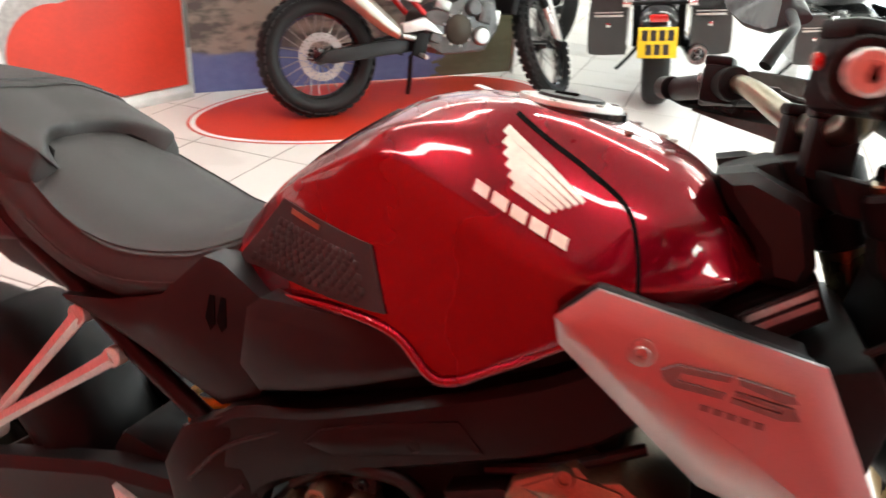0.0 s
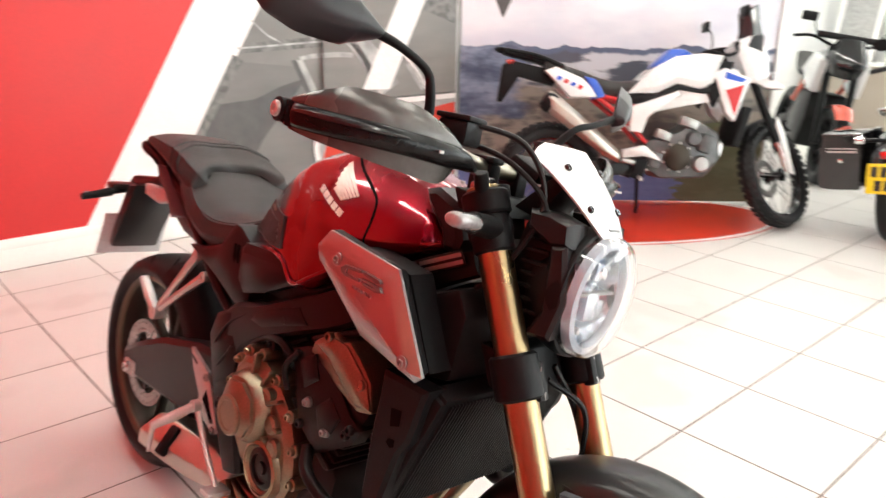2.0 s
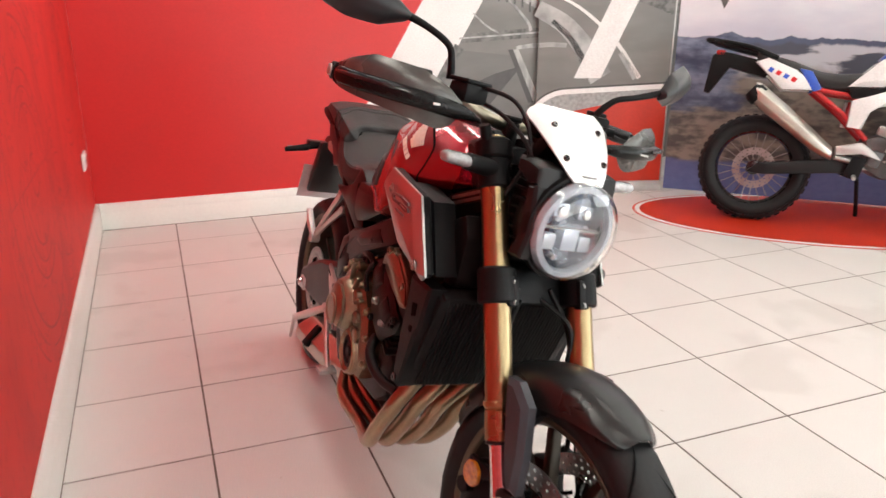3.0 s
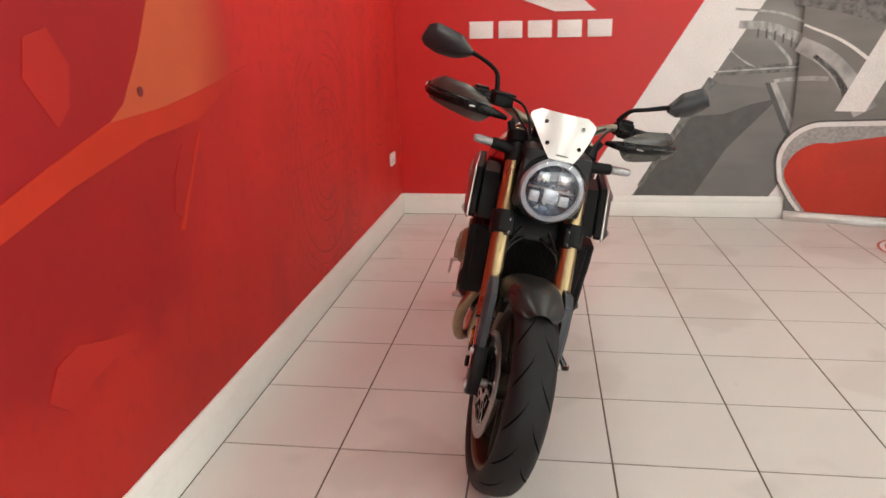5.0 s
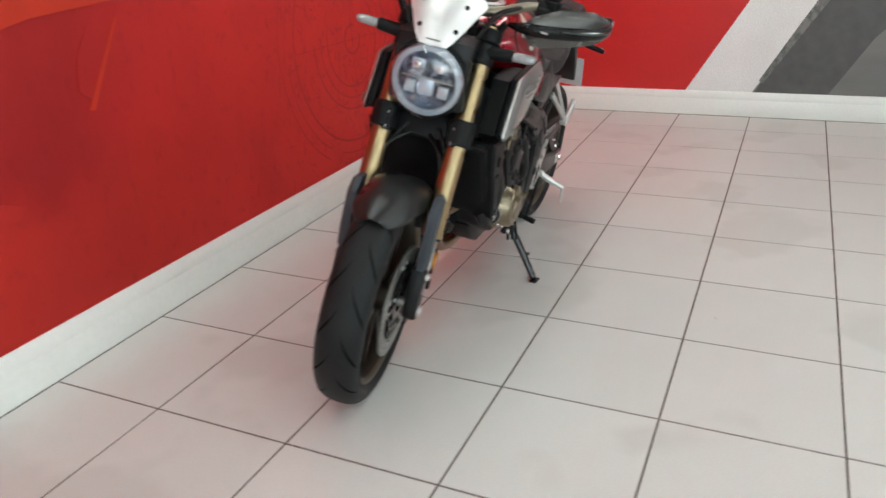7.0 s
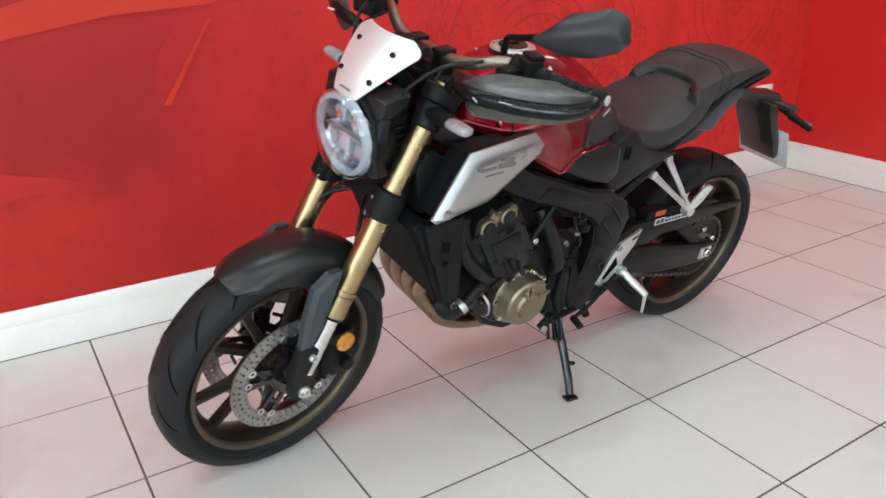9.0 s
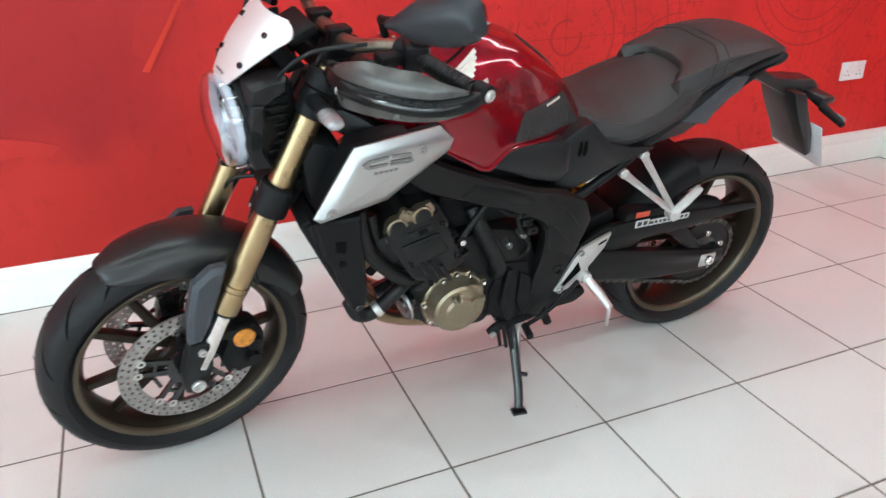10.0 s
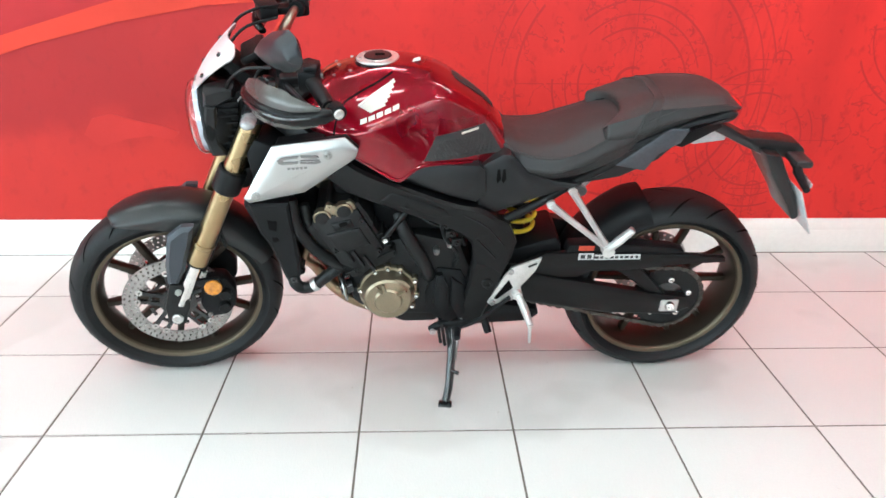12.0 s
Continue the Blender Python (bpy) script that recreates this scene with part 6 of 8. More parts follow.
# ---- main frame: two spars from the steering head down to the swingarm pivot
for s in (1, -1):
    spar = [(1.125, 0.866, 0.040, 0.024), (1.062, 0.834, 0.074, 0.028), (1.00, 0.792, 0.118, 0.034), (0.93, 0.742, 0.150, 0.038), (0.81, 0.690, 0.158, 0.036), (0.69, 0.640, 0.156, 0.036), (0.60, 0.600, 0.150, 0.050), (0.553, 0.53, 0.146, 0.058), (0.568, 0.44, 0.146, 0.045), (0.590, 0.35, 0.142, 0.040), (0.610, 0.275, 0.135, 0.032)]
    rows = []
    for i, (x, z, y, h) in enumerate(spar):
        a, b = spar[max(i - 1, 0)], spar[min(i + 1, len(spar) - 1)]
        d = np.array([b[0] - a[0], b[1] - a[1]])
        d /= np.linalg.norm(d)
        nx, nz = -d[1], d[0]
        t = 0.020
        rows.append([(x + nx * h * u, (y + t * v) * s, z + nz * h * u) for u, v in ((1, -1), (1, 0.5), (0.8, 1), (0, 1.15), (-0.8, 1), (-1, 0.5), (-1, -1), (0, -1))])
    fr = bp("frame_spar", skin(rows, 40, 8, closed=True), FRAMEBLACK, "black steel twin spar frame", sharp=24)
    bp("frame_plate", raised([(0.585, 0.640), (0.515, 0.604), (0.492, 0.55), (0.525, 0.44), (0.600, 0.48), (0.615, 0.56)], 0.135 * s, 0.171 * s, 0.012, 0.006 * s), FRAMEBLACK, "", fr)
    bp("subframe_tube", tube([(0.535, 0.135 * s, 0.595), (0.43, 0.132 * s, 0.655), (0.33, 0.120 * s, 0.715), (0.20, 0.100 * s, 0.77)], 0.0125, 12), FRAMEBLACK)
    bp("frame_bolt", bolt((0.79, 0.178 * s, 0.675), (0, s, 0), 0.008), FRAMEBLACK, "", fr)
    bp("spar_recess", raised([(0.858, 0.686), (0.830, 0.712), (0.745, 0.684), (0.690, 0.660), (0.672, 0.640), (0.712, 0.636), (0.79, 0.664)], 0.170 * s, 0.1835 * s, 0.007, 0.003 * s), FRAMEBLACK, "", fr)
for s in (1, -1):
    bp("frame_crease", tube([(0.640, 0.1735 * s, 0.640), (0.575, 0.1735 * s, 0.600), (0.530, 0.1735 * s, 0.545)], 0.0022, 6), GRAPHITE)
    bp("frame_crease", tube([(0.600, 0.1725 * s, 0.560), (0.548, 0.1725 * s, 0.500)], 0.0022, 6), GRAPHITE)
bp("air_box", box((0.80, 0, 0.735), (0.36, 0.26, 0.12), 0.02), BLACK)
bp("inner_filler", box((0.63, 0, 0.69), (0.26, 0.22, 0.12), 0.02), BLACK)
bp("inner_filler", slab([(1.09, 0.68), (1.02, 0.62), (0.99, 0.52), (1.04, 0.47), (1.10, 0.55)], -0.120, 0.120, 0.008), BLACK)
bp("inner_filler", box((0.76, 0, 0.62), (0.24, 0.22, 0.13), 0.015), BLACK)
bp("inner_fender", slab([(0.40, 0.50), (0.36, 0.51), (0.345, 0.48), (0.345, 0.44), (0.42, 0.40), (0.545, 0.42), (0.545, 0.45)], -0.085, 0.085, 0.012), BLACK, "black inner fender")
bp("head_shroud", slab([(1.105, 0.815), (1.165, 0.840), (1.190, 0.800), (1.175, 0.690), (1.120, 0.680), (1.075, 0.74)], -0.135, 0.135, 0.010), BLACK, "black shroud behind the fork")
bp("battery_box", box((0.44, 0, 0.715), (0.22, 0.17, 0.08), 0.015), BLACK)
IDM = Matrix.Translation((1.085, -0.0990, 0.858)) @ Matrix.Rotation(radians(30), 4, "Z") @ Matrix.Rotation(radians(-24), 4, "Y")
idp = bp("id_plate", box((0, 0, 0), (0.080, 0.004, 0.026), 0.001), GRAPHITE, "dark identification plate with bright bars")
idp.data.transform(IDM)
for k in range(2):
    bp("id_bar", box((0.001, -0.0022, 0.006 - 0.012 * k), (0.072, 0.0012, 0.007), 0), STEEL, "", idp).data.transform(IDM)

# ---- engine
eng = bp("crankcase", slab([(0.93, 0.47), (0.87, 0.53), (0.76, 0.56), (0.64, 0.53), (0.60, 0.42), (0.62, 0.31), (0.72, 0.275), (0.88, 0.285), (0.945, 0.33), (0.955, 0.42)], -0.150, 0.135, 0.02), CASTING, "dark engine crankcase")
# cylinders lean forward
CY = Matrix.Translation((0.885, 0, 0.48)) @ Matrix.Rotation(radians(30), 4, "Y")


def leaning(name, bm, material, label=""):
    bm.transform(CY)
    return bp(name, bm, material, label, eng)


leaning("cylinder_block", box((0, 0, 0.055), (0.145, 0.330, 0.14), 0.012), CASTING)
for k in range(4):
    leaning("cooling_rib", box((0, 0, 0.012 + 0.021 * k), (0.160, 0.340, 0.006), 0.002), CASTING)
leaning("cylinder_head", box((0.004, 0, 0.150), (0.165, 0.345, 0.085), 0.012), CASTING)
VL = [(0.915, 0.650), (0.922, 0.678), (0.932, 0.690), (0.968, 0.675), (0.978, 0.673), (0.986, 0.681), (0.994, 0.680), (1.002, 0.662), (1.026, 0.650), (1.034, 0.622), (1.026, 0.600)]
vc = bp("valve_cover", many(slab([(0.880, 0.640), (0.890, 0.670), (0.944, 0.703), (0.962, 0.690), (0.984, 0.699), (1.016, 0.680), (1.052, 0.650), (1.064, 0.600), (1.026, 0.590)], -0.183, 0.0, 0.005)), ENGINE, "bronze painted valve cover", eng)
bp("cover_plate", slab(VL, 0.163, 0.180, 0.004), ENGINE, "", vc)
bp("cover_body", slab([(0.95 + (x - 0.95) * 0.97, 0.64 + (z - 0.64) * 0.92) for x, z in VL], -0.001, 0.164, 0.005), CASTING, "", vc)
for bx, bz in ((1.006, 0.640), (0.950, 0.660)):
    bp("cam_boss", lathe([(0.024, 0.165), (0.024, 0.1850), (0.022, 0.1875), (0.019, 0.1875), (0.017, 0.184), (0, 0.184)], Matrix.Translation((bx, 0, bz)) @ Matrix.Rotation(radians(-90), 4, "X"), 24), ENGINE, "", vc)
    bp("boss_cap", lathe([(0.0185, 0.182), (0.0180, 0.1885), (0.012, 0.1905), (0, 0.1905)], Matrix.Translation((bx, 0, bz)) @ Matrix.Rotation(radians(-90), 4, "X"), 20), CASTING, "", vc)
bp("cover_bolt", bolt((0.985, 0.180, 0.676), (0, 1, 0.2), 0.007, 0.010), ENGINE, "", vc)
for dx, dz in ((0.936, 0.690), (1.036, 0.640)):
    bp("cover_bolt", bolt((dx, -0.183, dz), (0, -1, 0.2), 0.010, 0.010), ENGINE, "", vc)
bp("end_rib", raised([(0.900, 0.668), (0.935, 0.694), (0.985, 0.690), (1.046, 0.648), (1.062, 0.606), (1.02, 0.60), (0.94, 0.655)], -0.180, -0.191, 0.008, -0.005), ENGINE, "", vc)
# dark side castings with recesses and bolts
cl_ = bp("side_casting", raised([(1.034, 0.622), (1.026, 0.640), (1.004, 0.650), (0.976, 0.648), (0.950, 0.664), (0.915, 0.664), (0.850, 0.540), (0.905, 0.470), (0.965, 0.498)], 0.150, 0.190, 0.010, 0.006), CASTING, "dark cast cylinder side cover", eng)
for poly in ([(0.985, 0.628), (0.935, 0.642), (0.925, 0.622), (0.975, 0.606)], [(0.998, 0.596), (0.912, 0.616), (0.885, 0.566), (0.968, 0.540)]):
    bp("casting_pad", raised(poly, 0.186, 0.198, 0.006, 0.004), CASTING, "", cl_)
bp("casting_slot", slab([(0.965, 0.633), (0.945, 0.639), (0.940, 0.629), (0.960, 0.622)], 0.1975, 0.1990, 0), DARKGAP, "", cl_)
for k in range(3):
    bp("casting_web", box((0.890 + 0.028 * k, 0.190, 0.505 + 0.014 * k), (0.010, 0.016, 0.055), 0.003, (0, 30, 0)), CASTING, "", cl_)
for x, z in ((0.975, 0.545), (0.905, 0.638), (0.862, 0.545), (0.925, 0.482)):
    bp("engine_bolt", bolt((x, 0.190, z), (0, 1, 0), 0.007, 0.007), CASTING, "", eng)
cr_ = bp("side_casting", raised([(0.826, 0.633), (0.880, 0.655), (0.905, 0.650), (0.955, 0.628), (1.005, 0.575), (1.040, 0.560), (1.022, 0.527), (0.931, 0.471), (0.865, 0.508)], -0.150, -0.187, 0.012, -0.008), CASTING, "dark cast cylinder side cover", eng)
for poly in ([(0.860, 0.628), (0.905, 0.650), (0.925, 0.610), (0.885, 0.580)], [(0.925, 0.560), (0.962, 0.592), (0.995, 0.565), (0.975, 0.530), (0.940, 0.520)]):
    bp("casting_pad", raised(poly, -0.183, -0.194, 0.008, -0.005), CASTING, "", cr_)
for x, z in ((0.903, 0.560), (0.962, 0.528)):
    bp("engine_bolt", many(rod((x, -0.185, z), (x, -0.194, z), 0.0095), bolt((x, -0.194, z), (0, -1, 0), 0.007, 0.006)), STEEL, "", eng)
for x, z in ((0.842, 0.622), (1.025, 0.558), (0.885, 0.512), (1.015, 0.545)):
    bp("engine_bolt", bolt((x, -0.187, z), (0, -1, 0), 0.009, 0.009), CASTING, "", eng)


def round_cover(c, r, y0, y1, s, mats, name, label, bolts):
    m = Matrix.Translation((c[0], 0, c[1])) @ Matrix.Rotation(radians(-90 * s), 4, "X")
    h0, h1 = y0, y1
    ob = bp(name, lathe([(r * 1.14, h0), (r * 1.14, h0 + 0.012), (r * 1.02, h0 + 0.018), (r * 0.98, h1 - 0.016), (r * 0.86, h1 - 0.004), (r * 0.62, h1), (r * 0.60, h1 - 0.003), (0, h1 - 0.003)], m, 44), mats, label)
    for k in range(bolts):
        a = 2 * math.pi * k / bolts + 0.2
        p = Vector((c[0] + r * 1.12 * math.cos(a), s * (h0 + 0.006), c[1] + r * 1.12 * math.sin(a)))
        bp("cover_lug", rod(tuple(p - Vector((0, 0.012 * s, 0))), tuple(p + Vector((0, 0.010 * s, 0))), 0.008), mats, "", ob)
        bp("cover_bolt", bolt(tuple(p + Vector((0, 0.010 * s, 0))), (0, s, 0), 0.005, 0.006), CHROME, "", ob)
    return ob


GENM = Matrix.Translation((0.842, 0, 0.380)) @ Matrix.Rotation(radians(-90), 4, "X")
gen = bp("generator_cover", lathe([(0.082, 0.125), (0.082, 0.150), (0.0795, 0.153), (0.0755, 0.154), (0.0725, 0.160), (0.0660, 0.188), (0.0600, 0.1935), (0.0400, 0.1965), (0.0375, 0.2010), (0.0350, 0.2030), (0, 0.2030)], GENM, 48), ENGINE, "bronze painted round generator cover", sharp=28)
for a in (62, 78, 140):
    rib = box((0.052, 0, 0), (0.034, 0.010, 0.007), 0.003)
    rib.transform(Matrix.Translation((0.842, 0.190, 0.380)) @ Matrix.Rotation(radians(-a), 4, "Y") @ Matrix.Rotation(radians(18), 4, "Z"))
    bp("cover_rib", rib, ENGINE, "", gen)
bp("cover_plateau", raised([(0.822, 0.446), (0.798, 0.440), (0.780, 0.420), (0.790, 0.402), (0.806, 0.416)], 0.165, 0.188, 0.005, 0.003), ENGINE, "", gen)
for x, z in ((0.924, 0.388), (0.878, 0.452), (0.842, 0.463), (0.806, 0.454), (0.764, 0.420), (0.760, 0.366), (0.772, 0.328), (0.840, 0.297), (0.905, 0.330)):
    d = (Vector((x, 0, z)) - Vector((0.842, 0, 0.380))).normalized() * -0.004
    bp("cover_lug", rod((x + d.x, 0.125, z + d.z), (x + d.x, 0.156, z + d.z), 0.0095), ENGINE, "", gen)
    bp("cover_bolt", bolt((x + d.x, 0.156, z + d.z), (0, 1, 0), 0.0062, 0.006), CHROME, "", gen)
for x, z in ((0.673, 0.535), (0.708, 0.512), (0.896, 0.690)):
    bp("engine_bolt", many(rod((x, 0.130, z), (x, 0.158, z), 0.0085), bolt((x, 0.158, z), (0, 1, 0), 0.006, 0.005)), STEEL, "", eng)
# right hand covers: a clutch housing, its casing and a small round cover below
casing = bp("clutch_casing", raised([(0.635, 0.495), (0.655, 0.550), (0.690, 0.578), (0.735, 0.585), (0.795, 0.556), (0.850, 0.508), (0.872, 0.450), (0.878, 0.385), (0.850, 0.335), (0.780, 0.325), (0.70, 0.36), (0.65, 0.42)], -0.140, -0.196, 0.016, -0.012), ENGINE, "bronze painted clutch casing")
for x, z in ((0.642, 0.505), (0.662, 0.556), (0.695, 0.584), (0.740, 0.590), (0.798, 0.560), (0.853, 0.510), (0.876, 0.452), (0.882, 0.388)):
    lug = bp("casing_lug", rod((x, -0.150, z), (x, -0.190, z), 0.0135, 0.012), ENGINE, "", casing)
    bp("casing_bolt", bolt((x, -0.190, z), (0, -1, 0), 0.0080, 0.009), PIPES, "", casing)
clutch = round_cover((0.734, 0.487), 0.070, 0.180, 0.228, -1, ENGINE, "clutch_cover", "bronze painted round clutch cover", 0)
bp("cover_plateau", raised([(0.790, 0.480), (0.782, 0.520), (0.748, 0.542), (0.708, 0.535), (0.684, 0.500), (0.690, 0.458), (0.722, 0.432), (0.765, 0.440)], -0.222, -0.236, 0.008, -0.005), ENGINE, "", clutch)
bp("cover_lid", lathe([(0.040, 0.232), (0.040, 0.239), (0.037, 0.242), (0.030, 0.242), (0.028, 0.240), (0, 0.240)], Matrix.Translation((0.722, 0, 0.470)) @ Matrix.Rotation(radians(90), 4, "X"), 28), ENGINE, "", clutch)
for a in (-35, -5, 25, 55, 85):
    q = Vector((0.734 + 0.080 * math.cos(radians(a)), -0.200, 0.487 + 0.080 * math.sin(radians(a))))
    rib = box((0, 0, 0), (0.060, 0.016, 0.008), 0.003)
    rib.transform(Matrix.Translation(q) @ Matrix.Rotation(radians(-a), 4, "Y"))
    bp("cover_rib", rib, ENGINE, "", clutch)
for x, z in ((0.815, 0.480), (0.830, 0.440), (0.790, 0.525)):
    bp("cover_boss", lathe([(0.020, 0.185), (0.018, 0.204), (0.013, 0.208), (0, 0.208)], Matrix.Translation((x, 0, z)) @ Matrix.Rotation(radians(90), 4, "X"), 20), ENGINE, "", clutch)
for pts, r in (([(0.90, -0.175, 0.470), (0.93, -0.195, 0.440), (0.99, -0.190, 0.410), (1.05, -0.165, 0.400)], 0.012), ([(0.80, -0.165, 0.610), (0.77, -0.175, 0.630), (0.70, -0.165, 0.612), (0.655, -0.16, 0.575)], 0.008),
               ([(0.86, -0.190, 0.640), (0.83, -0.196, 0.600), (0.84, -0.193, 0.560)], 0.0055)):
    bp("engine_hose", tube(pts, r, 12, 24), HOSE, "black rubber hose", eng)
pulse = bp("pulse_cover", lathe([(0.058, 0.170), (0.058, 0.200), (0.054, 0.206), (0.046, 0.208), (0.042, 0.202), (0.036, 0.202), (0.034, 0.196), (0.020, 0.194), (0, 0.196)], Matrix.Translation((0.800, 0, 0.386)) @ Matrix.Rotation(radians(90), 4, "X"), 40), ENGINE, "bronze painted small round engine cover")
bp("bright_ring", lathe([(0.056, 0.203), (0.055, 0.209), (0.049, 0.211), (0.047, 0.205)], Matrix.Translation((0.800, 0, 0.386)) @ Matrix.Rotation(radians(90), 4, "X"), 40), PIPES, "worn metal ring", pulse)
bp("dark_centre", lathe([(0.041, 0.190), (0.040, 0.204), (0.030, 0.206), (0.028, 0.200), (0.014, 0.200), (0.012, 0.206), (0, 0.206)], Matrix.Translation((0.800, 0, 0.386)) @ Matrix.Rotation(radians(90), 4, "X"), 28), CASTING, "", pulse)
sc_ = bp("sprocket_cover", raised([(0.705, 0.450), (0.738, 0.370), (0.735, 0.300), (0.668, 0.255), (0.610, 0.295), (0.605, 0.370), (0.638, 0.440)], 0.080, 0.148, 0.012, 0.008), BLACK, "black sprocket cover")
bp("cover_blade", raised([(0.706, 0.440), (0.716, 0.340), (0.690, 0.285), (0.672, 0.300), (0.676, 0.400), (0.690, 0.440)], 0.144, 0.166, 0.005, 0.003), BLACK, "", sc_)
bp("cover_blade", raised([(0.664, 0.425), (0.666, 0.340), (0.640, 0.275), (0.620, 0.310), (0.632, 0.400)], 0.144, 0.160, 0.005, 0.003), BLACK, "", sc_)
bp("oil_pan", slab([(0.93, 0.31), (0.87, 0.235), (0.80, 0.20), (0.70, 0.20), (0.66, 0.26), (0.68, 0.32)], -0.075, 0.070, 0.015), CASTING, "", eng)
bp("lower_cover", slab([(0.66, 0.265), (0.60, 0.196), (0.42, 0.206), (0.385, 0.232), (0.40, 0.256), (0.52, 0.280)], -0.06, 0.085, 0.012), BLACK, "black lower exhaust cover")
bp("stand_bar", many(tube([(0.722, 0.135, 0.224), (0.690, 0.135, 0.244), (0.63, 0.135, 0.252), (0.566, 0.135, 0.262)], [0.011, 0.013, 0.013, 0.011], 12), rod((0.566, 0.128, 0.266), (0.550, 0.150, 0.222), 0.0115)), BLACK, "black side stand bracket bar")
bp("bar_bolt", bolt((0.715, 0.146, 0.228), (0, 1, 0), 0.009, 0.008), ALLOY)
bp("oil_filter", rod((0.935, 0.0, 0.33), (0.985, 0.0, 0.315), 0.034, seg=28), GLOSSBLACK, "", eng)
HORN = along((0.962, 0.140, 0.392), (1.022, 0.152, 0.382))
horn = bp("horn", lathe([(0, -0.022), (0.020, -0.020), (0.022, -0.004), (0.036, 0.000), (0.0385, 0.004), (0.036, 0.009), (0.022, 0.010), (0.020, 0.014), (0, 0.015)], HORN, 30), GLOSSBLACK, "black disc horn with a bright rim")
bp("horn_rim", lathe([(0.0375, 0.0005), (0.0405, 0.004), (0.0375, 0.0085), (0.0365, 0.0045), (0.0375, 0.0005)], HORN, 30), STEEL, "", horn)
bp("horn_bracket", slab([(0.965, 0.40), (0.945, 0.40), (0.945, 0.345), (0.968, 0.345)], 0.112, 0.118, 0.001), BLACK, "", horn)
for k in range(3):
    bp("stand_spring", rod((0.70 - 0.012 * k, 0.135 + 0.012 * k, 0.255), (0.690 - 0.012 * k, 0.15 + 0.012 * k, 0.185), 0.005), HOSE)

# ---- radiator and its black side shrouds
RM = Matrix.Translation((1.138, 0, 0.565)) @ Matrix.Rotation(radians(24), 4, "Y")
rad = box((0, 0, 0), (0.035, 0.330, 0.262), 0.006)
rad.transform(RM)
radiator = bp("radiator", rad, BLACK, "black radiator with fine fins")
core = bmesh.new()
for k in range(40):
    add(core, box((0.019, -0.150 + 0.30 * k / 39, 0), (0.006, 0.0022, 0.240), 0))
core.transform(RM)
bp("radiator_fin", core, HOSE, "", radiator)["kind"] = "stuff"
for s in (1, -1):
    sh_ = bp("radiator_shroud", raised([(1.190, 0.690), (1.181, 0.657), (1.167, 0.599), (1.147, 0.570), (1.130, 0.511), (1.114, 0.458), (1.098, 0.438), (1.080, 0.446), (1.074, 0.475), (1.077, 0.550), (1.080, 0.600), (1.085, 0.638), (1.088, 0.690)], 0.155 * s, 0.194 * s, 0.007, 0.006 * s), BLACK, "black radiator side shroud")
    bp("shroud_slot", slab([(1.144, 0.643), (1.121, 0.639), (1.124, 0.610), (1.143, 0.617)], 0.1935 * s, 0.1955 * s, 0), DARKGAP, "", sh_)
    bp("shroud_slot", slab([(1.137, 0.592), (1.124, 0.590), (1.120, 0.582), (1.130, 0.576), (1.137, 0.580)], 0.1935 * s, 0.1955 * s, 0), DARKGAP, "", sh_)
    bp("shroud_bolt", bolt((1.092, 0.193 * s, 0.458), (0, s, 0), 0.010, 0.006), GLOSSBLACK, "", sh_)
    bp("radiator_tank", box((1.134, 0.158 * s, 0.565), (0.042, 0.030, 0.25), 0.006, (0, 24, 0)), BLACK, "", radiator)
hose = bp("coolant_hose", tube([(1.104, 0.15, 0.450), (1.092, 0.165, 0.420), (1.070, 0.165, 0.408), (1.040, 0.165, 0.420), (0.988, 0.162, 0.462), (0.95, 0.14, 0.475)], 0.017, 14), HOSE, "black coolant hose")
bp("hose_clip", rod((1.048, 0.165, 0.4155), (1.035, 0.165, 0.4235), 0.0195), ALLOY, "", hose)
bp("coolant_hose", tube([(1.085, 0.16, 0.685), (1.078, 0.17, 0.623), (1.060, 0.172, 0.577), (1.020, 0.172, 0.526), (0.970, 0.165, 0.480)], 0.0165, 12), HOSE)
bp("coolant_hose", tube([(1.055, 0.15, 0.665), (1.045, 0.155, 0.610), (1.015, 0.155, 0.560), (0.970, 0.150, 0.510)], 0.013, 12), HOSE)
bp("coolant_hose", tube([(0.812, 0.14, 0.63), (0.795, 0.165, 0.585), (0.760, 0.168, 0.520), (0.735, 0.165, 0.465), (0.728, 0.14, 0.425)], 0.019, 14), HOSE)
bp("linkage_rod", many(rod((0.785, 0.168, 0.655), (0.843, 0.168, 0.574), 0.008), rod((0.847, 0.158, 0.568), (0.847, 0.178, 0.568), 0.011)), FRAMEBLACK)
bp("linkage_bolt", bolt((0.847, 0.178, 0.568), (0, 1, 0), 0.0085, 0.006), CHROME)
for pts in ([(0.76, 0.13, 0.63), (0.72, 0.15, 0.60), (0.66, 0.14, 0.58), (0.63, 0.13, 0.52)], [(0.70, 0.14, 0.65), (0.69, 0.155, 0.57), (0.65, 0.15, 0.50), (0.66, 0.13, 0.45)],
            [(0.80, -0.13, 0.64), (0.73, -0.15, 0.60), (0.66, -0.14, 0.57), (0.62, -0.13, 0.52)], [(1.0, -0.15, 0.72), (0.93, -0.17, 0.69), (0.86, -0.16, 0.66)]):
    bp("wire", tube(pts, 0.006, 8), HOSE)
for p in ((0.69, 0.165, 0.605), (0.672, 0.158, 0.575), (0.63, 0.152, 0.59), (0.655, 0.16, 0.55), (0.74, -0.165, 0.61)):
    bp("connector", many(box(p, (0.026, 0.018, 0.020), 0.003), bolt((p[0], p[1] + 0.009 * (1 if p[1] > 0 else -1), p[2]), (0, p[1], 0), 0.006)), CASTING)

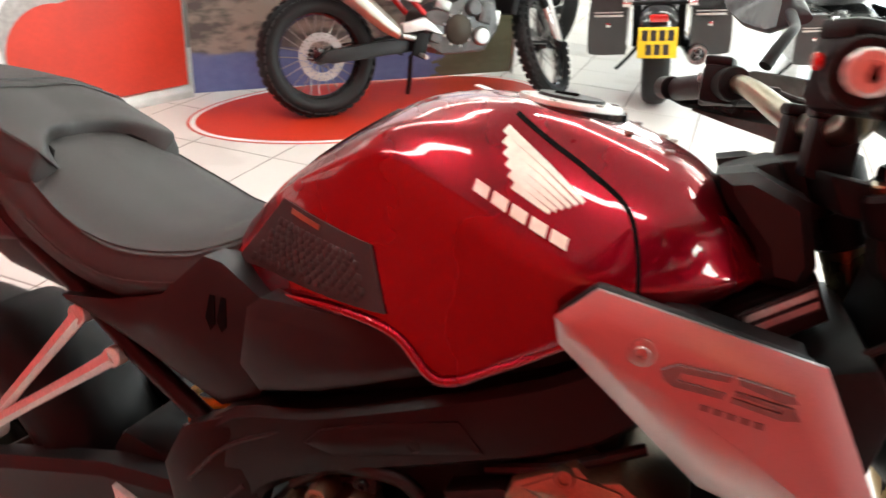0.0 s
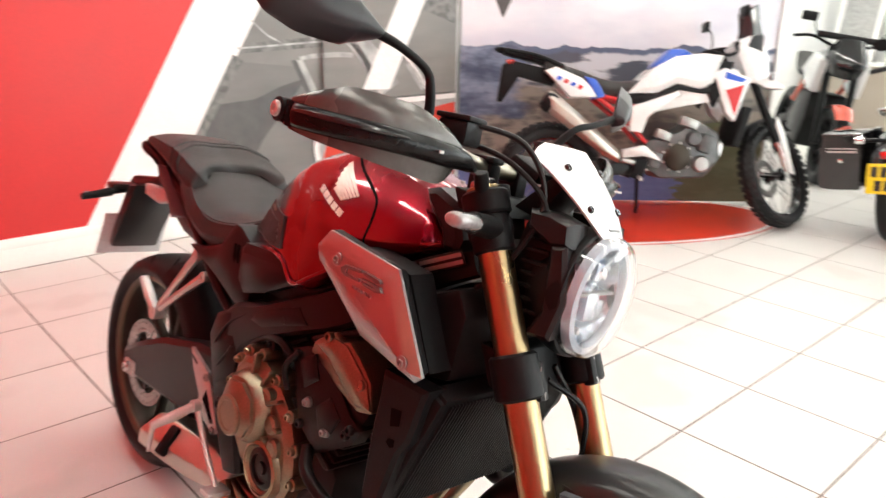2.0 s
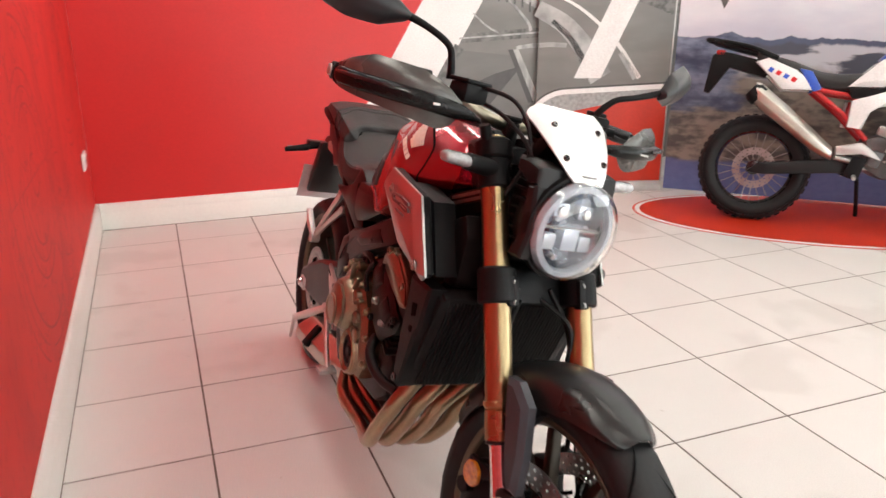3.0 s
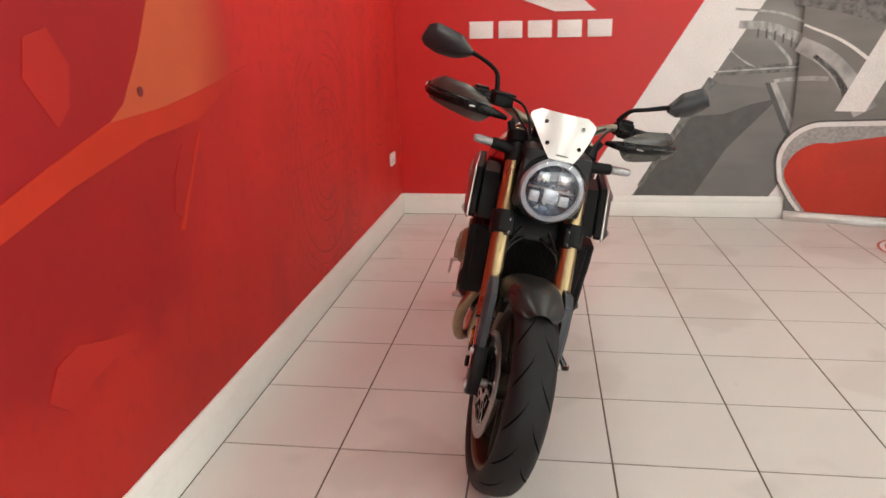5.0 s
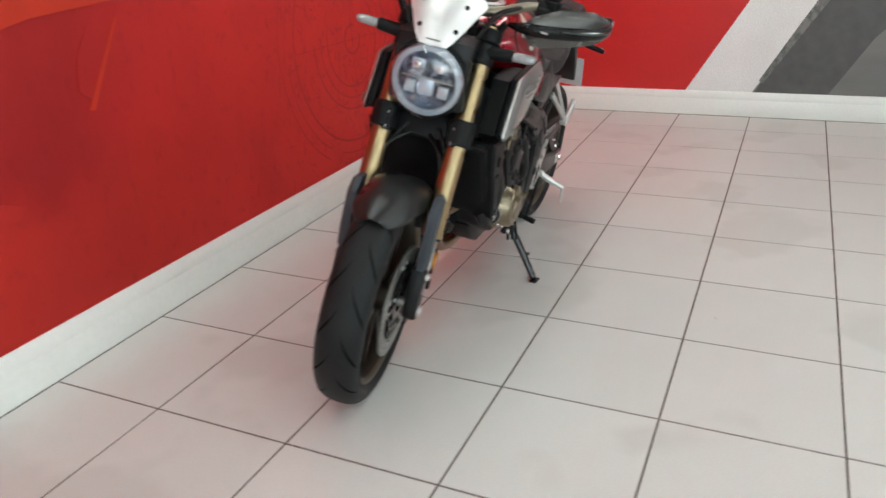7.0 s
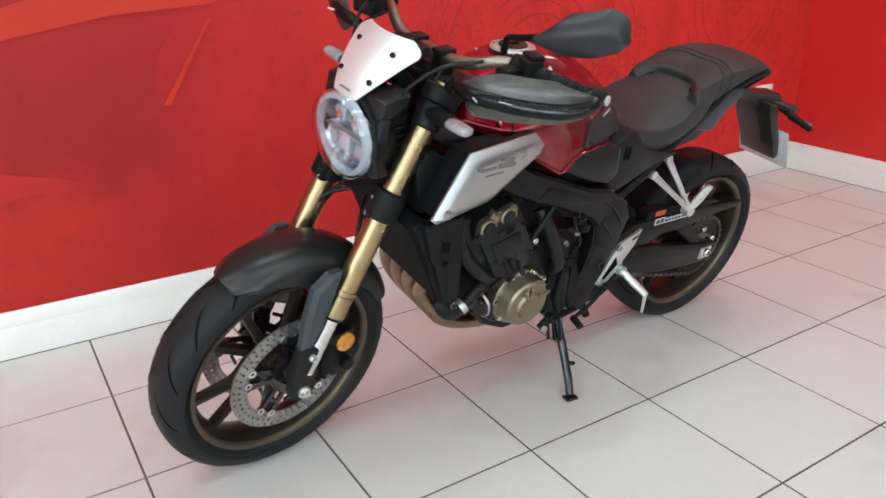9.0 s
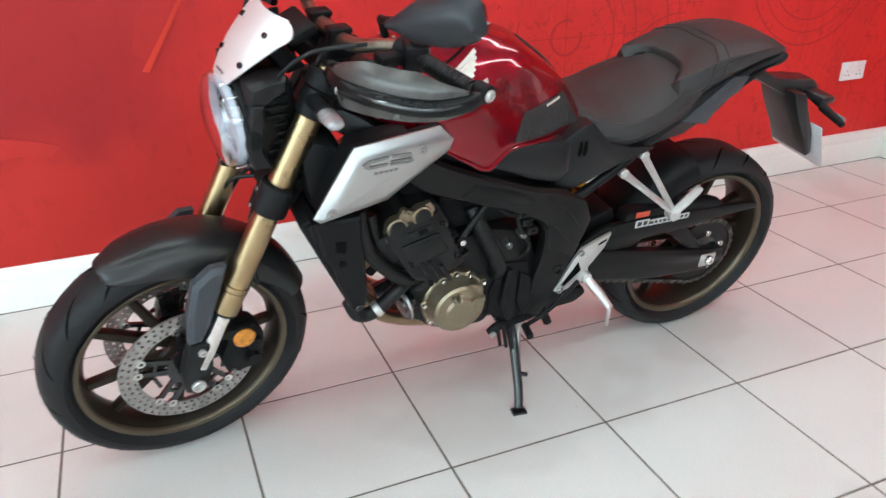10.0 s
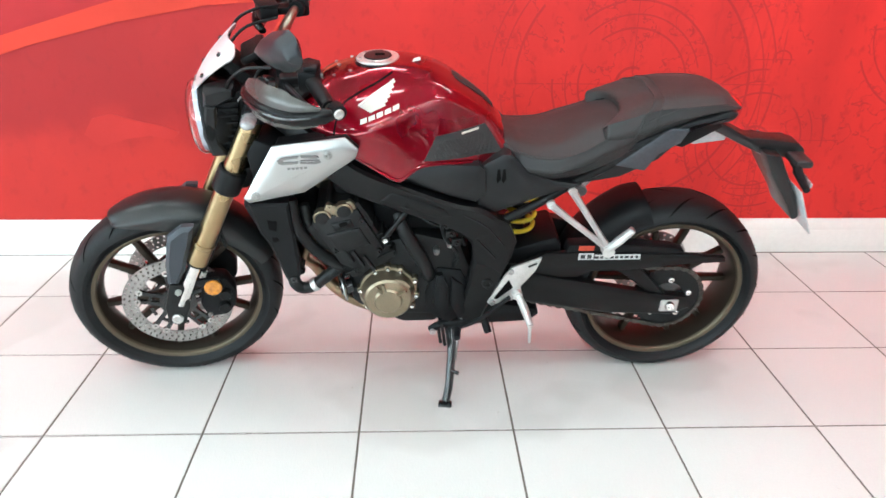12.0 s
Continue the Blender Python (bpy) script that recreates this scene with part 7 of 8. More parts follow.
# ---- exhaust: four pipes that sweep down and to the right
CAN = [(0.52, -0.075, 0.186, 0.034), (0.47, -0.085, 0.190, 0.050), (0.41, -0.100, 0.198, 0.060), (0.31, -0.120, 0.206, 0.062), (0.235, -0.134, 0.210, 0.058)]


def silencer_shell(rows, slanted=3):
    """A six-sided can with crisp facets and a slanting end."""
    bm = bmesh.new()
    loops = []
    for k, (x, y, z, r) in enumerate(rows):
        slant = 0.0 if k < slanted else 0.45
        loops.append([bm.verts.new((x + slant * v * r, y + r * u, z + r * v)) for u, v in ((0.70, 0.80), (-0.30, 1.02), (-1.02, 0.30), (-0.92, -0.45), (-0.20, -0.98), (0.80, -0.60))])
    for p, q in zip(loops, loops[1:]):
        for i in range(6):
            bm.faces.new((p[i], p[(i + 1) % 6], q[(i + 1) % 6], q[i]))
    bm.faces.new(loops[0])
    bm.faces.new(loops[-1][::-1])
    bmesh.ops.recalc_face_normals(bm, faces=bm.faces)
    bmesh.ops.bevel(bm, geom=[e for e in bm.edges if e.calc_face_angle(0) > 0.35], offset=0.006, segments=2, affect="EDGES", profile=0.5)
    return bm


SATINCAN = mat("satin_steel_can", (0.56, 0.53, 0.47), 0.38, 1.0, 0.08, 10, 0.06, 400)
muff = bp("silencer", silencer_shell(CAN), SATINCAN, "short faceted steel underslung silencer", sharp=30)
bp("tail_pipe", lathe([(0.024, 0), (0.024, 0.030), (0.020, 0.032), (0.020, 0.0)], along((0.238, -0.136, 0.206), (0.19, -0.146, 0.214)), 24), BLACK, "", muff)
bp("can_strap", box((0.345, -0.165, 0.232), (0.030, 0.020, 0.075), 0.006, (-38, 0, 8)), BLACK, "", muff)
for k in range(4):
    y0 = 0.115 - 0.077 * k
    ym = 0.005 - 0.057 * k
    y1 = -0.030 - 0.036 * k
    P_ = [(0.99, y0, 0.555), (1.050, y0, 0.530), (1.080, y0 * 0.75 + ym * 0.25, 0.465), (1.058, ym, 0.375), (1.005, ym - 0.012, 0.285), (0.93, ym * 0.5 + y1 * 0.5 - 0.012, 0.212), (0.80, y1, 0.170 + 0.004 * k), (0.62, y1 * 0.9 - 0.01, 0.172), (0.50, -0.07 - 0.008 * k, 0.185)]
    bp("exhaust_pipe", tube(P_, 0.0188, 16, 56), PIPES, "heat-tinted steel exhaust pipe")

# ---- swingarm, chain, hugger, rear suspension
for s in (1, -1):
    if s > 0:
        arm = many(raised([(0.58, 0.452), (0.50, 0.430), (0.40, 0.404), (0.30, 0.382), (0.13, 0.346), (0.035, 0.326), (-0.045, 0.316), (-0.055, 0.278), (0.0, 0.254), (0.20, 0.266), (0.43, 0.312), (0.58, 0.355)], 0.100, 0.128, 0.010, 0.006),
                   slab([(0.47, 0.436), (0.40, 0.474), (0.29, 0.479), (0.13, 0.471), (-0.02, 0.464), (-0.13, 0.452), (-0.135, 0.436), (-0.02, 0.432), (0.09, 0.420), (0.155, 0.414), (0.26, 0.412), (0.30, 0.392), (0.36, 0.392), (0.43, 0.408)], 0.098, 0.118, 0.005),
                   slab([(0.195, 0.416), (0.115, 0.420), (0.022, 0.322), (0.062, 0.318), (0.160, 0.398)], 0.101, 0.116, 0.004))
    else:
        arm = many(raised([(0.58, 0.485), (0.50, 0.488), (0.36, 0.478), (0.18, 0.432), (0.04, 0.375), (-0.05, 0.33), (-0.055, 0.28), (0.0, 0.265), (0.30, 0.285), (0.46, 0.320), (0.58, 0.36)], -0.085, -0.125, 0.014, -0.010))
    sw = bp("swingarm", arm, GRAPHITE if s < 0 else FRAMEBLACK, "dark grey swingarm")
    bp("axle_block", box((0.011, 0.122 * s, 0.292), (0.055, 0.02, 0.042), 0.004), ALLOY, "silver axle block", sw)
    bp("axle_nut", bolt((0.012, 0.132 * s, 0.296), (0, s, 0), 0.015, 0.012), CHROME, "", sw)
    bp("pivot_bolt", bolt((0.565, 0.165 * s, 0.415), (0, s, 0), 0.016, 0.008), FRAMEBLACK, "", sw)
bp("pivot_tube", rod((0.565, -0.16, 0.415), (0.565, 0.16, 0.415), 0.035), CASTING)
bp("chain_guard", slab([(0.33, 0.500), (0.20, 0.503), (0.145, 0.497), (0.03, 0.485), (-0.01, 0.470), (0.03, 0.463), (0.145, 0.466), (0.34, 0.470)], 0.070, 0.112, 0.005), BLACK, "black chain guard")
bp("warning_label", box((0.281, 0.1186, 0.4655), (0.044, 0.001, 0.022), 0), LABELWHITE, "white and red warning label on swingarm")
bp("label_red", box((0.281, 0.1130, 0.490), (0.044, 0.001, 0.016), 0), LABELRED)
for k in range(2):
    bp("label_bar", box((0.290 - 0.019 * k, 0.1192, 0.4655), (0.013, 0.001, 0.013), 0), PLATEBLACK)
bp("label_sheet", box((0.190, 0.1186, 0.4625), (0.132, 0.001, 0.017), 0), LABELWHITE)
for k in range(9):
    bp("label_bar", box((0.250 - 0.0145 * k, 0.1192, 0.4625), (0.009 if k % 3 else 0.012, 0.001, 0.0085), 0), PLATEBLACK)


def oval_chain():
    """The loop of links round both sprockets."""
    c0, r0, c1, r1 = Vector((RC.x, 0, RC.z)), 0.107, Vector((0.62, 0, 0.385)), 0.038
    pts = []
    for i in range(30):
        a = radians(90 + 10 + 180 * i / 29)
        pts.append(c0 + r0 * Vector((math.cos(a), 0, math.sin(a))))
    for i in range(1, 44):
        pts.append(Vector(pts[29]).lerp(c1 + r1 * Vector((math.cos(radians(280)), 0, math.sin(radians(280)))), i / 44))
    for i in range(12):
        a = radians(-80 + 180 * i / 11)
        pts.append(c1 + r1 * Vector((math.cos(a), 0, math.sin(a))))
    a0 = pts[-1]
    for i in range(1, 44):
        pts.append(a0.lerp(pts[0], i / 44))
    return pts


links = bmesh.new()
CP = oval_chain()
for i, p in enumerate(CP):
    q = CP[(i + 1) % len(CP)]
    d = (q - p)
    m = Matrix.Translation((p + q) / 2 + Vector((0, 0.0905, 0))) @ Matrix.Rotation(-math.atan2(d.z, d.x), 4, "Y")
    b = box((0, 0, 0), (max(d.length * 0.98, 0.008), 0.017 if i % 2 else 0.012, 0.0125 if i % 2 else 0.010), 0)
    b.transform(m)
    add(links, b)
tagged(bp("chain", links, CHAIN, "oiled steel drive chain"), kind="stuff")
prof = []
for i in range(42 * 2):
    a = 2 * math.pi * i / 84
    r = 0.109 if i % 2 else 0.101
    prof.append((RC.x + r * math.cos(a), RC.z + r * math.sin(a)))
bp("rear_sprocket", slab(prof, 0.087, 0.093, 0), CASTING, "dark rear sprocket", rear_wheel)
for k in range(5):
    a = 2 * math.pi * k / 5 + 0.35
    bp("sprocket_bolt", bolt((RC.x + 0.066 * math.cos(a), 0.093, RC.z + 0.066 * math.sin(a)), (0, 1, 0), 0.010, 0.010), CHROME, "", rear_wheel)
bp("cush_hub", lathe([(0, 0.100), (0.030, 0.100), (0.040, 0.095), (0.052, 0.0945), (0.054, 0.05)], wheel_at(RC), 30), GLOSSBLACK, "", rear_wheel)

hug = []
for a in (58, 70, 80, 92, 104, 112):
    r = 0.326 if a < 110 else 0.318
    ca, sa = math.cos(radians(a - 40)), math.sin(radians(a - 40))
    hug.append([(RC.x + (r + dr) * ca, 0.092 * yy, RC.z + (r + dr) * sa) for yy, dr in ((0, 0.016), (0.5, 0.012), (0.85, -0.004), (1.0, -0.026), (1.02, -0.052))])
hb = skin(hug, 26, 10, mirror=True)
bmesh.ops.solidify(hb, geom=hb.faces[:], thickness=0.004)
bp("rear_hugger", hb, BLACK, "black rear hugger over the tyre", sharp=50)
# spring damper
coil = []
for i in range(140):
    a = 2 * math.pi * 5.5 * i / 139
    u = i / 139
    cx, cz = 0.462 - 0.012 * u, 0.46 + 0.19 * u
    coil.append((cx + 0.040 * math.cos(a), 0.040 * math.sin(a), cz))
shock = bp("shock_absorber", many(rod((0.475, 0, 0.40), (0.452, 0, 0.66), 0.020), rod((0.452, 0, 0.645), (0.448, 0, 0.665), 0.042)), CASTING, "rear shock absorber with yellow spring")
bp("spring", tube(coil, 0.0072, 8, 140, True), YELLOW, "yellow coil spring", shock)

# ---- footrests, stand, levers
for s in (1, -1):
    hp = bp("heel_plate", raised([(0.418, 0.494), (0.432, 0.452), (0.470, 0.400), (0.462, 0.362), (0.548, 0.336), (0.562, 0.345), (0.520, 0.430), (0.500, 0.462)], 0.158 * s, 0.168 * s, 0.004, 0.002 * s), ALLOY, "cast alloy heel plate and rider footrest")
    bp("plate_opening", slab([(0.505, 0.425), (0.492, 0.398), (0.535, 0.358), (0.545, 0.362)], 0.1678 * s, 0.1690 * s, 0), DARKGAP, "", hp)
    bp("plate_slot", slab([(0.430, 0.482), (0.455, 0.470), (0.453, 0.465), (0.431, 0.475)], 0.1678 * s, 0.1690 * s, 0), DARKGAP, "", hp)
    for bx, bz in ((0.502, 0.452), (0.548, 0.347)):
        bp("plate_bolt", bolt((bx, 0.168 * s, bz), (0, s, 0), 0.009), STEEL, "", hp)
    bp("footrest", many(rod((0.478, 0.165 * s, 0.378), (0.478, 0.185 * s, 0.378), 0.014), tube([(0.476, 0.18 * s, 0.376), (0.462, 0.215 * s, 0.355), (0.452, 0.262 * s, 0.335)], [0.010, 0.012, 0.009], 10)), ALLOY, "", hp)
    bp("hero_bolt", rod((0.452, 0.258 * s, 0.333), (0.450, 0.262 * s, 0.275), 0.006, 0.004), ALLOY, "", hp)
    if s > 0:
        bp("gear_lever", many(tube([(0.50, 0.178, 0.372), (0.58, 0.182, 0.300), (0.645, 0.185, 0.268)], 0.006, 8), rod((0.645, 0.180, 0.268), (0.650, 0.222, 0.262), 0.010)), BLACK, "", hp)
    else:
        bp("brake_pedal", many(tube([(0.50, -0.180, 0.372), (0.58, -0.19, 0.300), (0.63, -0.195, 0.26)], 0.007, 8), box((0.64, -0.20, 0.258), (0.04, 0.05, 0.012), 0.003)), ALLOY, "", hp)
    br = bp("pillion_bracket", many(tube([(0.405, 0.146 * s, 0.652), (0.352, 0.156 * s, 0.611), (0.298, 0.164 * s, 0.570), (0.243, 0.170 * s, 0.528)], [0.0110, 0.0090, 0.0085, 0.0095], 6),
                                    tube([(0.350, 0.138 * s, 0.688), (0.314, 0.150 * s, 0.636), (0.277, 0.161 * s, 0.583), (0.240, 0.170 * s, 0.530)], [0.0110, 0.0090, 0.0085, 0.0095], 6),
                                    rod((0.240, 0.158 * s, 0.522), (0.240, 0.186 * s, 0.522), 0.017), rod((0.405, 0.134 * s, 0.652), (0.405, 0.152 * s, 0.652), 0.0125), rod((0.350, 0.126 * s, 0.690), (0.350, 0.146 * s, 0.690), 0.0125)), ALLOY, "cast alloy pillion footrest bracket")
    bp("pillion_peg", many(tube([(0.240, 0.178 * s, 0.530), (0.215, 0.182 * s, 0.560), (0.186, 0.184 * s, 0.592)], [0.011, 0.013, 0.011], 8), box((0.200, 0.184 * s, 0.578), (0.052, 0.020, 0.012), 0.003, (0, 48, 0))), ALLOY, "", br)
stand = bp("side_stand", many(tube([(0.655, 0.10, 0.262), (0.658, 0.165, 0.190), (0.668, 0.232, 0.100), (0.679, 0.264, 0.060)], [0.015, 0.0135, 0.0125, 0.012], 12),
                              box((0.681, 0.270, 0.0535), (0.040, 0.028, 0.009), 0.003, (10.6, 0, -8)), rod((0.664, 0.215, 0.135), (0.640, 0.222, 0.128), 0.006), slab([(0.69, 0.285), (0.62, 0.285), (0.615, 0.235), (0.67, 0.225), (0.70, 0.25)], 0.085, 0.125, 0.006)), GLOSSBLACK, "black side stand on the floor")
bp("stand_spring_coil", tube([(0.628, 0.13, 0.27), (0.640, 0.15, 0.21), (0.652, 0.19, 0.15)], 0.007, 8), STEEL, "", stand)

# ---------------------------------------------------------------- other parked motorcycles
WHITEBODY = mat("white_body_paint", (0.78, 0.78, 0.77), 0.25, 0, 0.03, coat=0.6)
BLUEBODY = mat("blue_body_paint", (0.02, 0.09, 0.50), 0.3, 0, 0.05, coat=0.6)
REDFRAME = mat("red_frame_paint", (0.52, 0.012, 0.016), 0.3, 0, 0.05, coat=0.4)
ORANGEBODY = mat("orange_red_body_paint", (0.60, 0.06, 0.02), 0.3, 0, 0.05, coat=0.5)
BLACKBODY = mat("gloss_black_body_paint", (0.010, 0.010, 0.011), 0.12, 0, 0.05, coat=0.8)
PLATEYELLOW = mat("yellow_plate", (0.80, 0.60, 0.02), 0.4, 0, 0.03)
SMOKED = mat("smoked_screen", (0.05, 0.055, 0.06), 0.12, 0, 0.05, coat=0.5)


GREYENGINE = mat("grey_engine_casting", (0.10, 0.10, 0.10), 0.4, 0.6, 0.3, 20, 0.2, 200, 0.3, 300)


def wire_wheel(root, name, c, R, w, rim, nspokes, rotor):
    m = wheel_at(c)
    whl = part(name, lathe([(rim, -w * 0.3), (rim + 0.012, -w * 0.33), (rim - 0.006, -w * 0.2), (rim - 0.014, 0), (rim - 0.006, w * 0.2), (rim + 0.012, w * 0.33), (rim, w * 0.3), (rim - 0.018, 0.012), (rim - 0.018, -0.012), (rim, -w * 0.3)], m, 48), GLOSSBLACK, root, "black wheel rim")
    prof = []
    for a in np.linspace(-1, 1, 15):
        prof.append((R - (1 - math.cos(a * math.pi / 2)) * (R - rim) * 0.6, w / 2 * math.sin(a * math.pi / 2)))
    prof = [(rim - 0.002, -w * 0.34), (rim + 0.02, -w * 0.47)] + prof + [(rim + 0.02, w * 0.47), (rim - 0.002, w * 0.34)]
    part("tyre", lathe(prof, m, 56), RUBBER, whl, "black dual sport tyre")
    blocks = bmesh.new()
    for k in range(40):
        for side in (-0.62, 0, 0.62):
            a = 2 * math.pi * (k + (0.5 if side == 0 else 0)) / 40
            rr = R - (1 - math.cos(side * math.pi / 2)) * (R - rim) * 0.6
            b = box((rr + 0.002, 0, w / 2 * math.sin(side * math.pi / 2)), (0.008, 0.034, w * 0.24), 0)
            b.transform(m @ Matrix.Rotation(a, 4, "Z"))
            add(blocks, b)
    part("tread_block", blocks, RUBBER, whl)["kind"] = "stuff"
    part("hub", lathe([(0.014, -0.06), (0.045, -0.055), (0.030, -0.02), (0.030, 0.02), (0.045, 0.055), (0.014, 0.06)], m, 20), GLOSSBLACK, whl)
    for k in range(nspokes):
        a = 2 * math.pi * k / nspokes
        b = a + (0.28 if k % 2 else -0.28)
        sp = rod((0.038 * math.cos(a), 0.038 * math.sin(a), 0.045 * (1 if k % 4 < 2 else -1)), ((rim - 0.012) * math.cos(b), (rim - 0.012) * math.sin(b), 0.008), 0.0028, seg=5)
        sp.transform(m)
        part("spoke", sp, STEEL, whl)
    for y in rotor:
        rb = drilled_ring(0.085, 0.13, 0.004, 20, 2, 0.005)
        rb.transform(Matrix.Translation((0, y, 0)) @ m)
        part("brake_disc", rb, STEEL, whl)
    return whl


def adventure_bike(m):
    root = thing("adventure_motorcycle", m, "white, blue and red adventure motorcycle on red oval", "motorcycle")
    turn = Matrix.Translation((1.64, 0, 0)) @ Matrix.Rotation(radians(40), 4, Vector((-0.4617, 0, 0.887))) @ Matrix.Translation((-1.64, 0, 0))
    front_names = ("fork_leg", "stanchion", "fork_guard", "mudguard")
    def ap(name, bm, material, label="", parent=None, sharp=40):
        if name in front_names:
            bm.transform(turn)
        return part(name, bm, material, parent or root, label, sharp)
    wire_wheel(root, "rear_wheel", (0, 0, 0.335), 0.335, 0.15, 0.236, 24, (-0.075,))
    fw = wire_wheel(root, "front_wheel", (1.53, 0, 0.345), 0.345, 0.10, 0.272, 24, (0.06,))
    for o in (fw, *fw.children):
        o.data.transform(turn)
    for s in (1, -1):
        leg = ap("fork_leg", many(rod((1.45, 0.10 * s, 0.55), (1.20, 0.10 * s, 1.10), 0.026)), BLACK, "black fork leg")
        ap("stanchion", rod((1.53, 0.10 * s, 0.36), (1.45, 0.10 * s, 0.56), 0.022), CHROME, "", leg)
        ap("fork_guard", slab([(1.565, 0.33), (1.52, 0.62), (1.46, 0.72), (1.44, 0.66), (1.50, 0.34)], 0.110 * s, 0.128 * s, 0.006), WHITEBODY if s < 0 else BLACK, "", leg)
        # flank fairing with blue and red marks
        fl = ap("tank_fairing", raised([(0.459, 0.857), (0.617, 1.016), (0.753, 1.090), (0.927, 1.112), (1.052, 1.100), (0.996, 0.925), (0.908, 0.900), (0.764, 0.925), (0.644, 0.862)], 0.06 * s, 0.195 * s, 0.035, 0.030 * s), WHITEBODY, "white tank fairing")
        ap("lower_fairing", raised([(0.491, 0.777), (0.770, 0.878), (0.795, 0.848), (0.653, 0.773), (0.584, 0.719), (0.560, 0.612), (0.483, 0.621)], 0.13 * s, 0.182 * s, 0.010, 0.008 * s), WHITEBODY, "white lower fairing")
        ap("fairing_trim", slab([(0.46, 0.850), (0.644, 0.855), (0.764, 0.918), (0.908, 0.892), (0.99, 0.915), (0.952, 0.86), (0.79, 0.885), (0.62, 0.800), (0.49, 0.790)], 0.12 * s, 0.176 * s, 0.006), BLACK, "", fl)
        ap("front_flank", raised([(0.994, 0.989), (1.062, 1.025), (1.227, 0.959), (1.170, 0.783), (1.142, 0.694), (1.084, 0.746)], 0.10 * s, 0.182 * s, 0.014, 0.010 * s), WHITEBODY, "white front flank with red mark")
        ap("red_mark", slab([(1.071, 0.886), (1.185, 0.923), (1.137, 0.729)], 0.181 * s, 0.185 * s, 0), REDFRAME, "", fl)
        ap("blue_mark", slab([(1.065, 1.000), (1.20, 0.955), (1.17, 0.935), (1.06, 0.960)], 0.181 * s, 0.185 * s, 0), BLUEBODY, "", fl)
        ap("radiator_guard", raised([(0.991, 1.070), (1.116, 1.062), (1.089, 0.957), (1.013, 0.780), (0.952, 0.884)], 0.12 * s, 0.170 * s, 0.012, 0.008 * s), BLACK, "", fl)
        ap("tail_side", raised([(-0.066, 0.990), (0.004, 1.015), (0.169, 0.948), (0.243, 0.890), (0.282, 0.831), (0.102, 0.828)], 0.08 * s, 0.142 * s, 0.010, 0.008 * s), WHITEBODY, "white tail side with blue tip")
        ap("blue_tip", slab([(0.185, 0.959), (0.258, 0.943), (0.324, 0.839), (0.275, 0.820)], 0.078 * s, 0.146 * s, 0.008), BLUEBODY)
        for k in range(4):
            ap("tail_bar", slab([(0.18 - 0.045 * k, 0.895 + 0.018 * k), (0.155 - 0.045 * k, 0.908 + 0.018 * k), (0.14 - 0.045 * k, 0.885 + 0.018 * k), (0.165 - 0.045 * k, 0.872 + 0.018 * k)], 0.1415 * s, 0.1440 * s, 0), BLUEBODY if k % 2 else REDFRAME)
        ap("subframe_tube", tube([(0.60, 0.12 * s, 0.80), (0.40, 0.12 * s, 0.82), (0.20, 0.11 * s, 0.86)], 0.016, 10), REDFRAME, "red subframe tube")
        ap("subframe_tube", tube([(0.60, 0.13 * s, 0.55), (0.45, 0.125 * s, 0.70), (0.28, 0.11 * s, 0.83)], 0.016, 10), REDFRAME, "red subframe tube")
        ap("subframe_strut", tube([(0.50, 0.125 * s, 0.66), (0.52, 0.125 * s, 0.78)], 0.012, 8), REDFRAME)
        ap("hand_guard", skin([[(1.12, 0.40 * s, 1.19), (1.10, 0.41 * s, 1.13)], [(1.22, 0.33 * s, 1.21), (1.22, 0.33 * s, 1.11)], [(1.25, 0.22 * s, 1.18), (1.25, 0.22 * s, 1.12)]], 10, 4), BLACK, "black hand guard")
        ap("mirror", many(tube([(1.10, 0.22 * s, 1.17), (1.11, 0.25 * s, 1.26), (1.10, 0.30 * s, 1.32)], 0.006, 8), box((1.09, 0.34 * s, 1.34), (0.025, 0.12, 0.07), 0.012)), BLACK, "black mirror")
        ap("footrest_plate", slab([(0.62, 0.44), (0.54, 0.45), (0.50, 0.33), (0.58, 0.30)], 0.15 * s, 0.165 * s, 0.004), BLACK)
        ap("footrest", rod((0.56, 0.16 * s, 0.33), (0.55, 0.26 * s, 0.32), 0.012), ALLOY)
        ap("headlight", box((1.405, 0.05 * s, 0.985), (0.04, 0.07, 0.05), 0.012), GREYLENS, "clear twin headlight")
    ap("fuel_tank", skin([[(x, y, z) for y, z in r] for x, r in ((0.62, [(0, .86), (.07, .85), (.11, .80), (.10, .74)]), (0.80, [(0, .97), (.10, .95), (.15, .88), (.13, .78)]), (1.02, [(0, 1.05), (.11, 1.03), (.16, .95), (.14, .82)]), (1.18, [(0, 1.04), (.09, 1.02), (.13, .96), (.11, .86)]))], 20, 12, mirror=True, closed=True), WHITEBODY, "white fuel tank", sharp=60)
    ap("tank_cap_cover", slab([(0.617, 1.029), (0.735, 1.146), (0.824, 1.148), (0.90, 1.110), (0.80, 1.05), (0.68, 1.01)], -0.09, 0.09, 0.02), BLUEBODY, "blue tank top")
    ap("seat", skin([[(x, y, z) for y, z in r] for x, r in ((0.66, [(0, .98), (.05, .97), (.08, .94), (.07, .88)]), (0.52, [(0, .945), (.09, .94), (.13, .90), (.11, .85)]), (0.33, [(0, .945), (.10, .94), (.14, .90), (.12, .85)]), (0.15, [(0, 1.01), (.09, 1.0), (.12, .96), (.10, .90)]), (-0.06, [(0, 1.065), (.07, 1.06), (.09, 1.03), (.08, .98)]))], 24, 12, mirror=True, closed=True), VINYL, "black dual seat", sharp=60)
